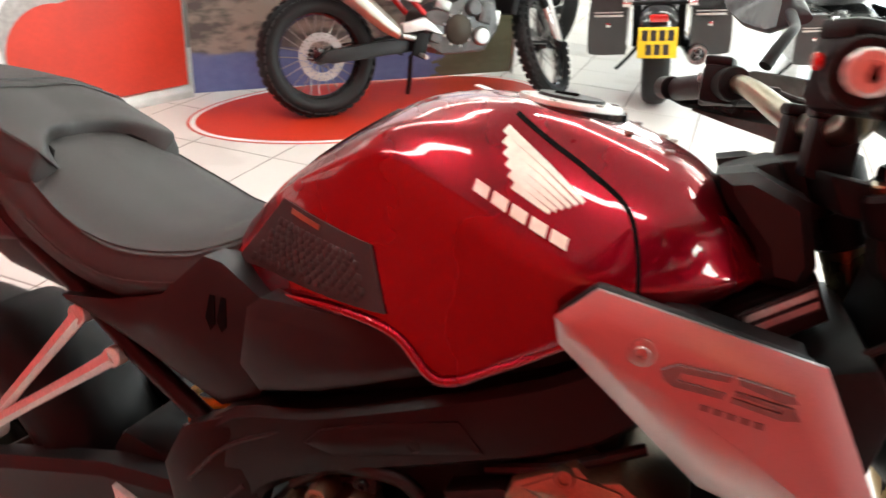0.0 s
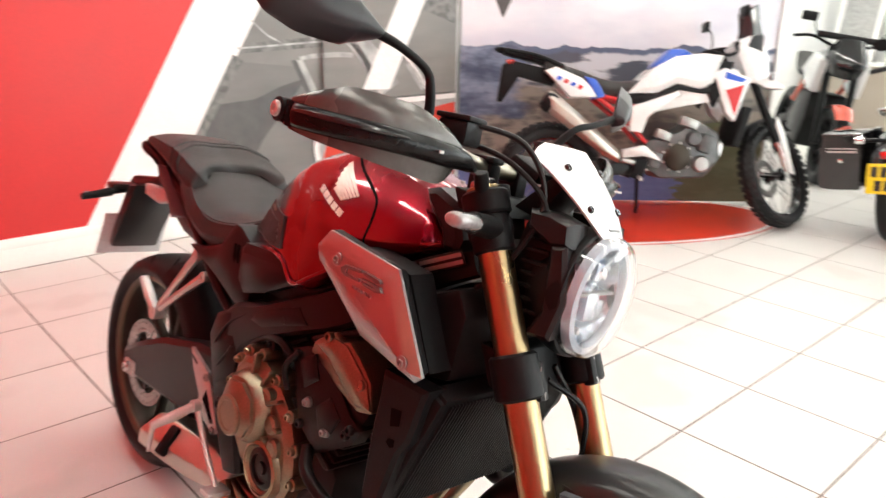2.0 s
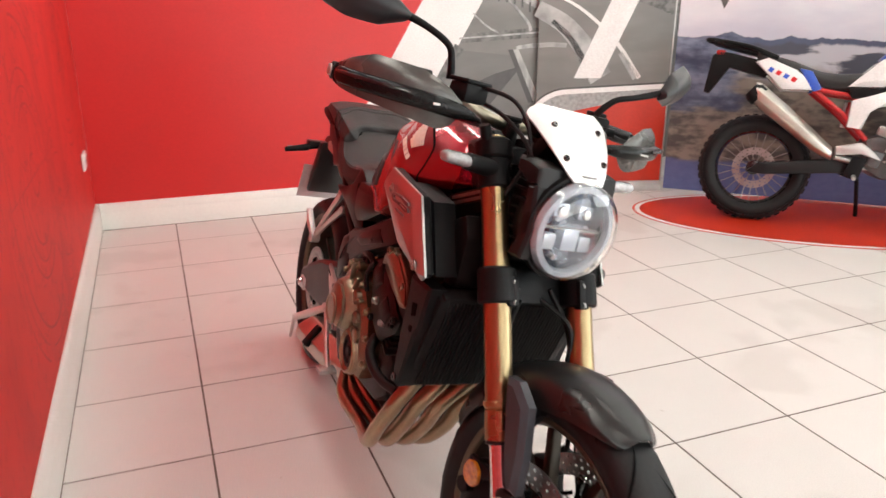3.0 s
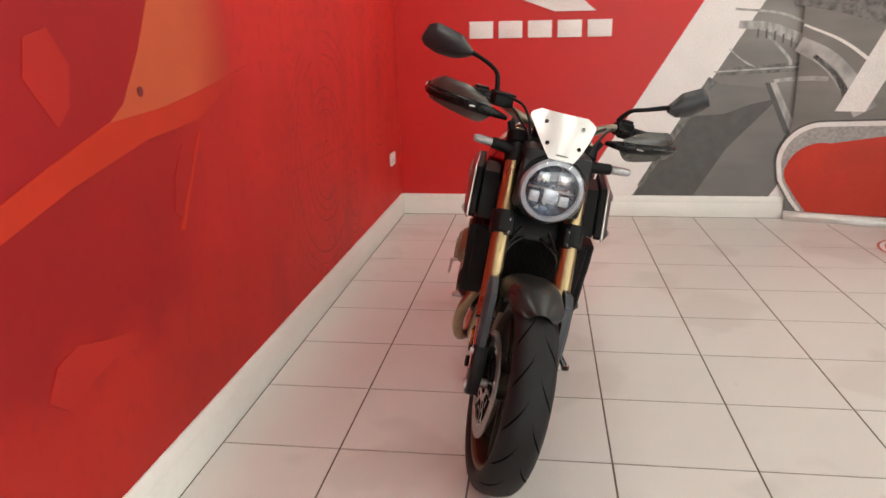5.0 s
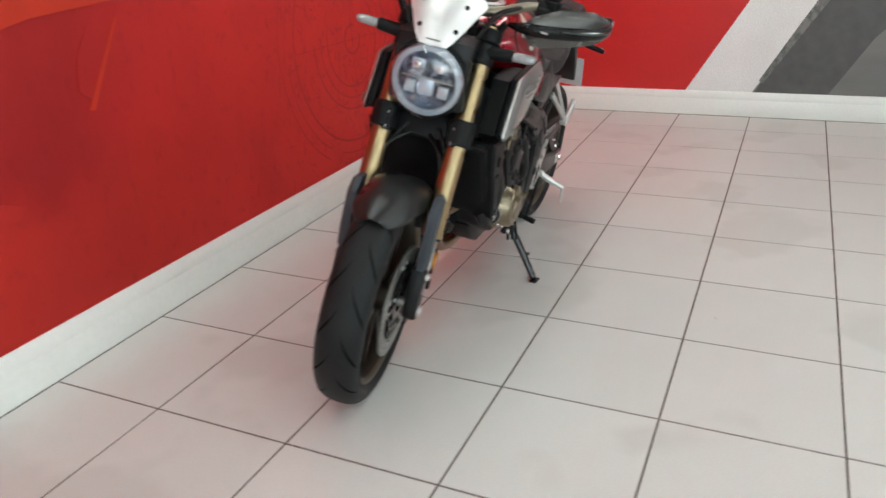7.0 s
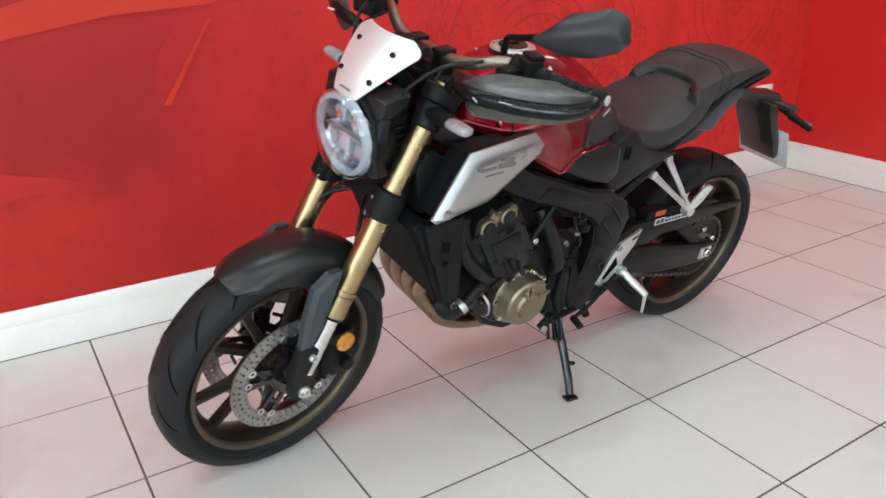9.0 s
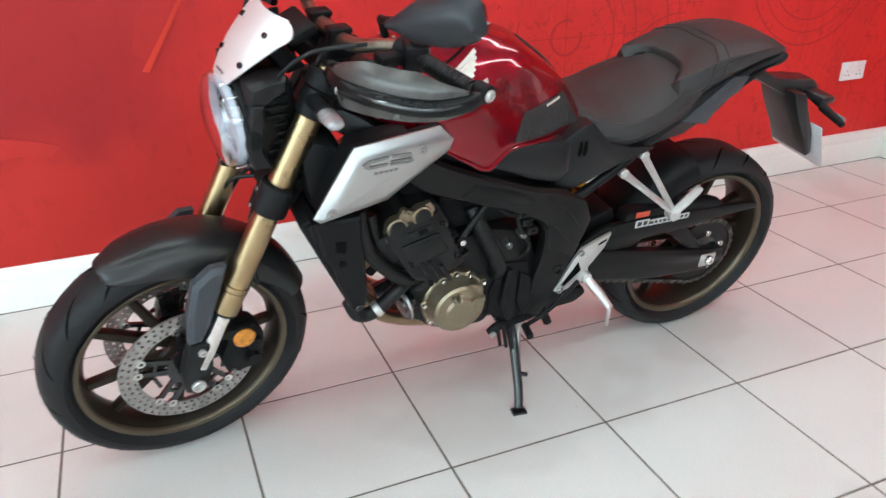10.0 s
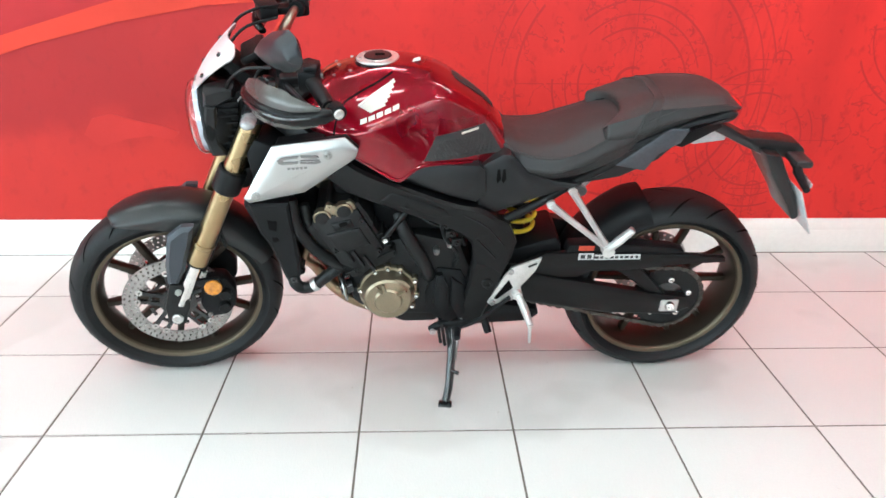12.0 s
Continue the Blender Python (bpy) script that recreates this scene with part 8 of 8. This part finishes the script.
    rack = ap("rear_rack", many(tube([(0.06, 0.10, 1.02), (-0.12, 0.10, 1.085), (-0.34, 0.05, 1.125), (-0.34, -0.05, 1.125), (-0.12, -0.10, 1.085), (0.06, -0.10, 1.02)], 0.014, 8), box((-0.16, 0, 1.075), (0.34, 0.16, 0.03), 0.008, (0, 14, 0))), BLACK, "black rear rack")
    ap("tail_light", box((-0.28, 0, 1.045), (0.06, 0.10, 0.04), 0.01), REDLENS, "red tail light")
    ap("plate_hanger", slab([(0.05, 0.99), (-0.28, 1.06), (-0.33, 1.03), (-0.36, 0.80), (-0.33, 0.79), (-0.22, 0.96), (0.0, 0.90)], -0.05, 0.05, 0.006), BLACK)
    ap("front_beak", slab([(1.36, 1.00), (1.50, 0.93), (1.49, 0.905), (1.38, 0.91), (1.28, 0.955)], -0.06, 0.06, 0.012), WHITEBODY, "white front beak")
    ap("nose_fairing", skin([[(1.39, 0, 1.00), (1.38, .08, 0.99), (1.30, .12, .96), (1.24, .10, .93)], [(1.36, 0, 1.14), (1.35, .09, 1.13), (1.26, .12, 1.09), (1.20, .11, 1.04)], [(1.30, 0, 1.25), (1.29, .08, 1.245), (1.20, .10, 1.22), (1.14, .09, 1.16)]], 12, 10, mirror=True, closed=True), WHITEBODY, "white nose fairing")
    ap("wind_screen", skin([[(1.335, 0, 1.24), (1.32, .08, 1.23), (1.25, .12, 1.19)], [(1.30, 0, 1.44), (1.28, .07, 1.43), (1.22, .11, 1.39)]], 10, 8, mirror=True), SMOKED, "clear wind screen")
    ap("handlebar", tube([(1.06, 0.35, 1.15), (1.09, 0.24, 1.17), (1.15, 0.10, 1.13), (1.15, -0.10, 1.13), (1.09, -0.24, 1.17), (1.06, -0.35, 1.15)], 0.012, 10), BLACK, "black handlebar")
    ap("radiator", box((1.20, 0, 0.66), (0.05, 0.34, 0.26), 0.01, (0, 15, 0)), BLACK)
    eng2 = ap("engine", many(slab([(1.06, 0.62), (0.92, 0.70), (0.80, 0.62), (0.60, 0.56), (0.58, 0.40), (0.70, 0.32), (0.98, 0.33), (1.08, 0.45)], -0.15, 0.15, 0.02)), GREYENGINE, "grey cast engine")
    for k, (x, z, r) in enumerate(((0.80, 0.46, 0.085), (0.95, 0.42, 0.055), (0.90, 0.58, 0.05))):
        ap("engine_cover", lathe([(r, 0.145), (r, 0.17), (r * 0.8, 0.185), (0, 0.187)], Matrix.Translation((x, 0, z)) @ Matrix.Rotation(radians(90), 4, "X"), 24), BRONZE if k == 0 else (STEEL if k == 1 else GREYENGINE), "", eng2)
    for x, z, w, h in ((0.70, 0.60, 0.10, 0.06), (0.98, 0.55, 0.09, 0.12), (0.86, 0.68, 0.12, 0.06), (0.66, 0.44, 0.07, 0.10)):
        ap("engine_casting", box((x, -0.150, z), (w, 0.05, h), 0.012, (0, 18, 0)), STEEL if w > 0.09 else GREYENGINE, "", eng2)
    for k in range(9):
        a = 2 * math.pi * k / 9
        ap("cover_bolt", bolt((0.80 + 0.092 * math.cos(a), -0.150, 0.46 + 0.092 * math.sin(a)), (0, -1, 0), 0.008, 0.012), ALLOY, "", eng2)
    ap("exhaust_shield", slab([(0.435, 0.503), (0.578, 0.535), (0.654, 0.475), (0.692, 0.430), (0.582, 0.465), (0.44, 0.45)], -0.195, -0.150, 0.01), ALLOY, "silver exhaust shield", eng2)
    ap("skid_plate", slab([(1.10, 0.56), (1.085, 0.47), (0.83, 0.345), (0.56, 0.375), (0.56, 0.42), (0.81, 0.405), (1.06, 0.56)], -0.14, 0.14, 0.01), ALLOY, "silver skid plate")
    ap("swingarm", many(slab([(0.58, 0.44), (0.02, 0.37), (-0.05, 0.31), (0.05, 0.30), (0.58, 0.35)], -0.125, -0.090, 0.008), slab([(0.58, 0.44), (0.02, 0.37), (-0.05, 0.31), (0.05, 0.30), (0.58, 0.35)], 0.090, 0.125, 0.008)), GRAPHITE, "grey swingarm")
    sil = ap("silencer", silencer_shell([(0.42, -0.165, 0.455, 0.042), (0.32, -0.18, 0.52, 0.062), (0.14, -0.19, 0.66, 0.074), (-0.02, -0.20, 0.78, 0.076), (-0.05, -0.20, 0.80, 0.062)], 9), SATINCAN, "brushed steel silencer", sharp=30)
    ap("end_cap", lathe([(0.066, 0), (0.066, 0.04), (0.05, 0.07), (0.03, 0.07), (0.03, 0.02), (0, 0.02)], along((-0.02, -0.20, 0.775), (-0.10, -0.203, 0.84)), 20), BLACK, "", sil)
    ap("header_pipe", tube([(1.02, -0.06, 0.60), (1.09, -0.08, 0.54), (1.00, -0.10, 0.44), (0.80, -0.12, 0.42), (0.56, -0.14, 0.42), (0.44, -0.16, 0.44)], 0.020, 10), STEEL, "steel header pipe")
    ap("side_stand", tube([(0.62, 0.12, 0.30), (0.65, 0.22, 0.15), (0.67, 0.30, 0.056)], 0.013, 8), BLACK, "black side stand")
    ap("mudguard", skin([[(1.53 + r * math.cos(radians(a)), w * v, 0.345 + (r - 0.02 * v * v) * math.sin(radians(a))) for v in (0, 0.6, 1)] for a, r, w in ((55, 0.42, 0.04), (85, 0.41, 0.06), (115, 0.39, 0.065), (140, 0.38, 0.06))], 16, 6, mirror=True), BLACK, "black front mudguard")
    return root


def parked_tourer(m, label):
    """A black bagger seen from behind: panniers, low seat, tail plate and twin silencers."""
    root = thing("touring_motorcycle", m, label, "motorcycle", "black touring motorcycles")
    def ap(name, bm, material, label="", parent=None, sharp=40):
        return part(name, bm, material, parent or root, label, sharp)
    for nm, x, R, w in (("rear_wheel", 0, 0.325, 0.17), ("front_wheel", 1.62, 0.33, 0.12)):
        mm = wheel_at((x, 0, R))
        wh = ap(nm, lathe(rim_profile(w * 0.75), mm, 40), BLACK, "black cast wheel")
        ap("tyre", lathe(tyre_profile(R, w, 0.216), mm, 48), RUBBER, "black tyre", wh)
        for k in range(5):
            sp = spoke(2 * math.pi * k / 5, 0.2, 0.03, 0.03)
            sp.transform(mm)
            ap("spoke", sp, BLACK, "", wh)
    for s in (1, -1):
        pan = ap("pannier", skin([[(x, (0.19 + y) * s, z) for y, z in ((0.0, 0.36), (0.20, 0.36), (0.235, 0.41), (0.225, 0.64), (0.19, 0.695), (0.0, 0.70))] for x in (0.30, -0.22)] , 6, 20, closed=True), BLACKBODY, "black hard pannier", sharp=30)
        ap("pannier_lid", box((0.04, 0.305 * s, 0.697), (0.53, 0.225, 0.02), 0.008), BLACKBODY, "", pan)
        ap("pannier_trim", box((-0.221, 0.30 * s, 0.595), (0.008, 0.17, 0.012), 0.002), ALLOY, "", pan)
        ap("pannier_trim", box((-0.221, 0.30 * s, 0.615), (0.008, 0.17, 0.006), 0.002), ALLOY, "", pan)
        ap("latch", box((-0.224, 0.30 * s, 0.54), (0.012, 0.026, 0.026), 0.004), CHROME, "", pan)
        ap("indicator", many(rod((-0.23, 0.10 * s, 0.670), (-0.24, 0.17 * s, 0.670), 0.012), rod((-0.245, 0.165 * s, 0.670), (-0.245, 0.215 * s, 0.670), 0.026)), CHROME, "chrome indicator")
        ap("shock", many(rod((0.05, 0.135 * s, 0.36), (0.14, 0.14 * s, 0.68), 0.028)), BLACK, "black shock absorber")
        ap("mirror", many(tube([(1.10, 0.33 * s, 1.08), (1.12, 0.37 * s, 1.18)], 0.007, 8), lathe([(0, 0), (0.06, 0.004), (0.055, 0.03), (0.03, 0.045), (0, 0.05)], Matrix.Translation((1.12, 0.40 * s, 1.22)) @ Matrix.Rotation(radians(90), 4, "Y") @ Matrix.Diagonal((0.75, 1, 1, 1)), 20)), BLACK, "black mirror")
        ap("fork_leg", rod((1.62, 0.11 * s, 0.33), (1.28, 0.11 * s, 1.0), 0.028), CHROME, "chrome fork leg")
        ap("grip", rod((1.06, 0.30 * s, 1.06), (0.98, 0.44 * s, 1.03), 0.018), HOSE, "black rubber grip")
    sil = ap("silencer", rod((0.9, -0.14, 0.30), (-0.24, -0.235, 0.36), 0.045, 0.056, 24), GLOSSBLACK, "black silencer")
    ap("silencer_tip", lathe([(0.056, 0), (0.060, 0.03), (0.054, 0.05), (0.044, 0.05), (0.040, 0.005), (0, 0.005)], along((-0.23, -0.235, 0.3595), (-0.30, -0.241, 0.363)), 24), STEEL, "", sil)
    for dz in (0.020, -0.020):
        ap("outlet", lathe([(0.016, 0), (0.018, 0.04), (0.014, 0.042), (0.013, 0.0)], along((-0.25, -0.2365, 0.361 + dz), (-0.30, -0.241, 0.363 + dz)), 16), STEEL, "", sil)
    ap("rear_mudguard", skin([[(0.0 + r * math.cos(radians(a)), w * v, 0.325 + (r - 0.05 * v ** 3) * math.sin(radians(a))) for v in (0, 0.5, 0.85, 1.0)] for a, r, w in ((35, 0.40, 0.10), (70, 0.41, 0.11), (100, 0.42, 0.11), (130, 0.42, 0.11), (150, 0.40, 0.10))], 20, 10, mirror=True), BLACKBODY, "black rear mudguard", sharp=60)
    ap("seat", skin([[(x, y, z) for y, z in r] for x, r in ((0.78, [(0, .74), (.08, .73), (.12, .70), (.10, .66)]), (0.55, [(0, .72), (.12, .715), (.17, .69), (.14, .65)]), (0.32, [(0, .79), (.12, .78), (.16, .74), (.14, .70)]), (0.05, [(0, .87), (.10, .86), (.13, .83), (.11, .78)]), (-0.10, [(0, .86), (.07, .85), (.09, .82), (.08, .79)]))], 22, 12, mirror=True, closed=True), VINYL, "black touring seat", sharp=60)
    ap("grab_rail", tube([(0.02, 0.13, 0.80), (-0.12, 0.12, 0.84), (-0.16, 0.05, 0.85), (-0.16, -0.05, 0.85), (-0.12, -0.12, 0.84), (0.02, -0.13, 0.80)], 0.011, 8), CHROME, "chrome grab rail")
    ap("fuel_tank", skin([[(x, y, z) for y, z in r] for x, r in ((0.72, [(0, .80), (.08, .79), (.12, .74), (.10, .68)]), (0.95, [(0, .92), (.12, .90), (.18, .82), (.14, .70)]), (1.22, [(0, .94), (.09, .92), (.13, .84), (.10, .74)]))], 18, 12, mirror=True, closed=True), BLACKBODY, "black teardrop tank", sharp=60)
    ap("engine", slab([(1.15, 0.66), (0.70, 0.66), (0.58, 0.45), (0.62, 0.24), (1.08, 0.22), (1.2, 0.45)], -0.15, 0.15, 0.03), CASTING, "dark engine")
    ap("batwing_fairing", skin([[(1.42, 0, 0.98), (1.40, .14, 0.97), (1.30, .27, .98), (1.24, .34, 1.0)], [(1.46, 0, 1.12), (1.42, .16, 1.11), (1.30, .31, 1.08), (1.22, .40, 1.06)], [(1.34, 0, 1.24), (1.31, .15, 1.23), (1.22, .28, 1.17), (1.16, .35, 1.10)]], 14, 16, mirror=True, closed=True), BLACKBODY, "black handlebar fairing", sharp=60)
    ap("wind_screen", skin([[(1.35, 0, 1.24), (1.32, .14, 1.23), (1.24, .24, 1.18)], [(1.26, 0, 1.36), (1.24, .11, 1.35), (1.20, .19, 1.29)]], 10, 10, mirror=True), SMOKED, "smoked wind screen")
    ap("handlebar", tube([(1.00, 0.42, 1.03), (1.08, 0.28, 1.07), (1.18, 0.10, 1.02), (1.18, -0.10, 1.02), (1.08, -0.28, 1.07), (1.00, -0.42, 1.03)], 0.014, 10), CHROME, "chrome handlebar")
    ap("tail_light", many(box((-0.335, 0, 0.595), (0.06, 0.11, 0.045), 0.012)), REDLENS, "red tail light")
    ap("lamp_bar", rod((-0.24, -0.2, 0.670), (-0.24, 0.2, 0.670), 0.012), BLACK, "")
    pl = ap("number_plate", box((-0.385, 0, 0.46), (0.006, 0.228, 0.178), 0.006, (0, 12, 0)), PLATEYELLOW, "yellow number plate with black bars")
    for z, n, w in ((0.500, 4, 0.036), (0.420, 3, 0.036)):
        for k in range(n):
            ap("plate_bar", box((-0.388 - (z - 0.46) * -0.21, (k - (n - 1) / 2) * 0.050, z), (0.002, w, 0.062), 0, (0, 12, 0)), PLATEBLACK, "", pl)
    ap("side_stand", tube([(0.75, 0.12, 0.26), (0.76, 0.22, 0.14), (0.77, 0.30, 0.06)], 0.013, 8), BLACK, "black side stand")
    return root


adventure_bike(Matrix.Translation((-2.27, 2.80, 0)) @ pose(0, 0, 0, 0, 0, 47.5) @ pose(0, 0, 0, -9, 0, 0) @ Matrix.Scale(0.92, 4))
t1 = parked_tourer(Matrix.Translation((-0.71, 4.12, 0)) @ pose(0, 0, 0, 0, 0, 96) @ pose(0, 0, 0, -7, 0, 0) @ Matrix.Scale(0.92, 4), "black touring motorcycle with hard panniers seen from behind")
copy_thing(t1, Matrix.Translation((0.38, 4.75, 0)) @ pose(0, 0, 0, 0, 0, 100) @ pose(0, 0, 0, -7, 0, 0) @ Matrix.Scale(0.92, 4))


def street_bike(m):
    root = thing("street_motorcycle", m, "orange-red and white street motorcycle with black engine", "motorcycle")
    def ap(name, bm, material, label="", parent=None, sharp=40):
        return part(name, bm, material, parent or root, label, sharp)
    for nm, x, R, w in (("rear_wheel", 0, 0.315, 0.16), ("front_wheel", 1.42, 0.30, 0.12)):
        mm = wheel_at((x, 0, R))
        wh = ap(nm, lathe(rim_profile(w * 0.75), mm, 36), BLACK, "black cast wheel")
        ap("tyre", lathe(tyre_profile(R, w, 0.216), mm, 44), RUBBER, "black tyre", wh)
        for k in range(5):
            sp = spoke(2 * math.pi * k / 5, 0.2, 0.03, 0.03)
            sp.transform(mm)
            ap("spoke", sp, BLACK, "", wh)
    for s in (1, -1):
        ap("fork_leg", rod((1.42, 0.10 * s, 0.30), (1.10, 0.10 * s, 1.02), 0.027), BLACK, "black fork leg")
        ap("flank", slab([(1.22, 0.92), (0.95, 0.96), (0.72, 0.82), (0.95, 0.70), (1.18, 0.66)], 0.12 * s, 0.19 * s, 0.02), WHITEBODY, "white flank")
        ap("spar", tube([(1.10, 0.07 * s, 0.90), (0.85, 0.15 * s, 0.74), (0.55, 0.14 * s, 0.55)], 0.025, 10), ORANGEBODY, "orange-red frame tube")
        ap("mirror", many(tube([(1.05, 0.22 * s, 1.08), (1.06, 0.28 * s, 1.2)], 0.006, 8), box((1.06, 0.32 * s, 1.22), (0.03, 0.12, 0.07), 0.012)), BLACK, "black mirror")
    ap("fuel_tank", skin([[(x, y, z) for y, z in r] for x, r in ((0.58, [(0, .86), (.07, .85), (.11, .80), (.10, .76)]), (0.82, [(0, 1.0), (.10, .98), (.16, .90), (.13, .78)]), (1.05, [(0, .98), (.09, .96), (.14, .90), (.11, .80)]))], 16, 12, mirror=True, closed=True), BLACKBODY, "black fuel tank", sharp=60)
    ap("seat", skin([[(x, y, z) for y, z in r] for x, r in ((0.60, [(0, .84), (.07, .83), (.10, .80), (.09, .76)]), (0.35, [(0, .84), (.10, .83), (.14, .80), (.12, .76)]), (0.0, [(0, .95), (.08, .94), (.10, .91), (.08, .87)]))], 16, 12, mirror=True, closed=True), VINYL, "black seat", sharp=60)
    ap("engine", slab([(1.05, 0.66), (0.70, 0.66), (0.55, 0.45), (0.60, 0.24), (1.02, 0.22), (1.1, 0.45)], -0.15, 0.15, 0.03), CASTING, "dark engine")
    ap("headlight_mask", skin([[(1.34, 0, 0.80), (1.33, .08, 0.81), (1.26, .12, .84)], [(1.36, 0, 0.92), (1.34, .11, 0.93), (1.25, .15, .95)], [(1.24, 0, 1.10), (1.23, .08, 1.09), (1.18, .11, 1.06)]], 10, 10, mirror=True, closed=True), BLACKBODY, "black headlight mask", sharp=60)
    ap("handlebar", tube([(0.98, 0.38, 1.06), (1.03, 0.25, 1.08), (1.08, 0.10, 1.03), (1.08, -0.10, 1.03), (1.03, -0.25, 1.08), (0.98, -0.38, 1.06)], 0.012, 10), BLACK, "black handlebar")
    ap("hand_guard", box((1.12, 0, 1.10), (0.05, 0.5, 0.05), 0.02), BLACK)
    ap("swingarm", slab([(0.55, 0.46), (0.0, 0.35), (0.0, 0.28), (0.55, 0.36)], -0.11, 0.11, 0.02), BLACK, "black swingarm")
    ap("side_stand", tube([(0.62, 0.12, 0.28), (0.64, 0.22, 0.15), (0.65, 0.30, 0.056)], 0.013, 8), BLACK, "black side stand")
    ap("mudguard", skin([[(1.42 + r * math.cos(radians(a)), w * v, 0.30 + (r - 0.02 * v * v) * math.sin(radians(a))) for v in (0, 0.6, 1)] for a, r, w in ((45, 0.33, 0.06), (80, 0.33, 0.07), (125, 0.33, 0.06))], 14, 6, mirror=True), ORANGEBODY, "orange-red front mudguard")
    return root


street_bike(Matrix.Translation((-2.51, 6.50, 0)) @ pose(0, 0, 0, 0, 0, -55) @ pose(0, 0, 0, -8, 0, 0))
street_bike(Matrix.Translation((1.25, 7.6, 0)) @ pose(0, 0, 0, 0, 0, -110) @ pose(0, 0, 0, -8, 0, 0))

# a low white display ledge at the far side, with white boards leaning on it
ledge = thing("display_ledge", pose(-1.6, 8.9, 0), "long low beige display ledge against the far wall", "ledge")
part("body", box((0, 0, 0.36), (3.2, 0.5, 0.72), 0.01), mat("beige_laminate", (0.40, 0.34, 0.28), 0.5, 0, 0.06, 3), ledge)
part("top", box((0, -0.02, 0.735), (3.24, 0.56, 0.03), 0.006), WHITEPAINT, ledge)
for k in range(5):
    bd = thing("display_board", pose(-2.9 + 0.62 * k, 8.92, 0.752, -12, 0, 0), "white display board with dark frame leaning on the ledge", "board", "boards on the ledge")
    part("sheet", box((0, 0, 0.45), (0.5, 0.02, 0.9), 0.004), WHITEPAINT, bd)
    part("dark_edge", box((0.262, 0, 0.45), (0.02, 0.03, 0.9), 0.003), GREYMARK, bd)
    part("picture", box((0, -0.0115, 0.5), (0.38, 0.002, 0.6), 0), ROADPRINT if k % 2 else CONCRETEPRINT, bd)

# ---------------------------------------------------------------- floor tiles, last
def tile_mesh():
    g = 0.0031
    bm = bmesh.new()
    a = T / 2 - g
    top = [bm.verts.new((sx * (a - 0.0006), sy * (a - 0.0006), 0)) for sx, sy in ((-1, -1), (1, -1), (1, 1), (-1, 1))]
    mid = [bm.verts.new((sx * a, sy * a, -0.0006)) for sx, sy in ((-1, -1), (1, -1), (1, 1), (-1, 1))]
    low = [bm.verts.new((sx * a, sy * a, -0.0030)) for sx, sy in ((-1, -1), (1, -1), (1, 1), (-1, 1))]
    bm.faces.new(top)
    for r, s in ((low, mid), (mid, top)):
        for i in range(4):
            bm.faces.new((r[i], r[(i + 1) % 4], s[(i + 1) % 4], s[i]))
    return bm


first_tile = part("tile", tile_mesh(), TILE, floor)
first_tile.location = (-2.5 * T, -0.5 * T, 0)
far_v, far_f = [], []
a_ = T / 2 - 0.0031
for i in range(-8, 16):
    for j in range(-2, 23):
        c = ((i + 0.5) * T, (j + 0.5) * T)
        if c[0] > X1 + 0.1 or c[1] > Y1 + 0.1 or (i, j) == (-3, -1):
            continue
        if -8 <= i <= 6 and -2 <= j <= 9:
            o = new("tile", first_tile.data)
            o.parent = floor
            o.location = (*c, random.uniform(-0.0002, 0.0002))
        else:
            n = len(far_v)
            far_v += [(c[0] + sx * a_, c[1] + sy * a_, 0) for sx, sy in ((-1, -1), (1, -1), (1, 1), (-1, 1))]
            far_v += [(c[0] + sx * a_, c[1] + sy * a_, -0.0030) for sx, sy in ((-1, -1), (1, -1), (1, 1), (-1, 1))]
            far_f += [(n, n + 1, n + 2, n + 3)] + [(n + 4 + k, n + 4 + (k + 1) % 4, n + (k + 1) % 4, n + k) for k in range(4)]
me = bpy.data.meshes.new("far_tiles")
me.from_pydata(far_v, [], far_f)
me.materials.append(TILE)
ft = new("far_tiles", me)
ft.parent = floor
ft["kind"] = "stuff"
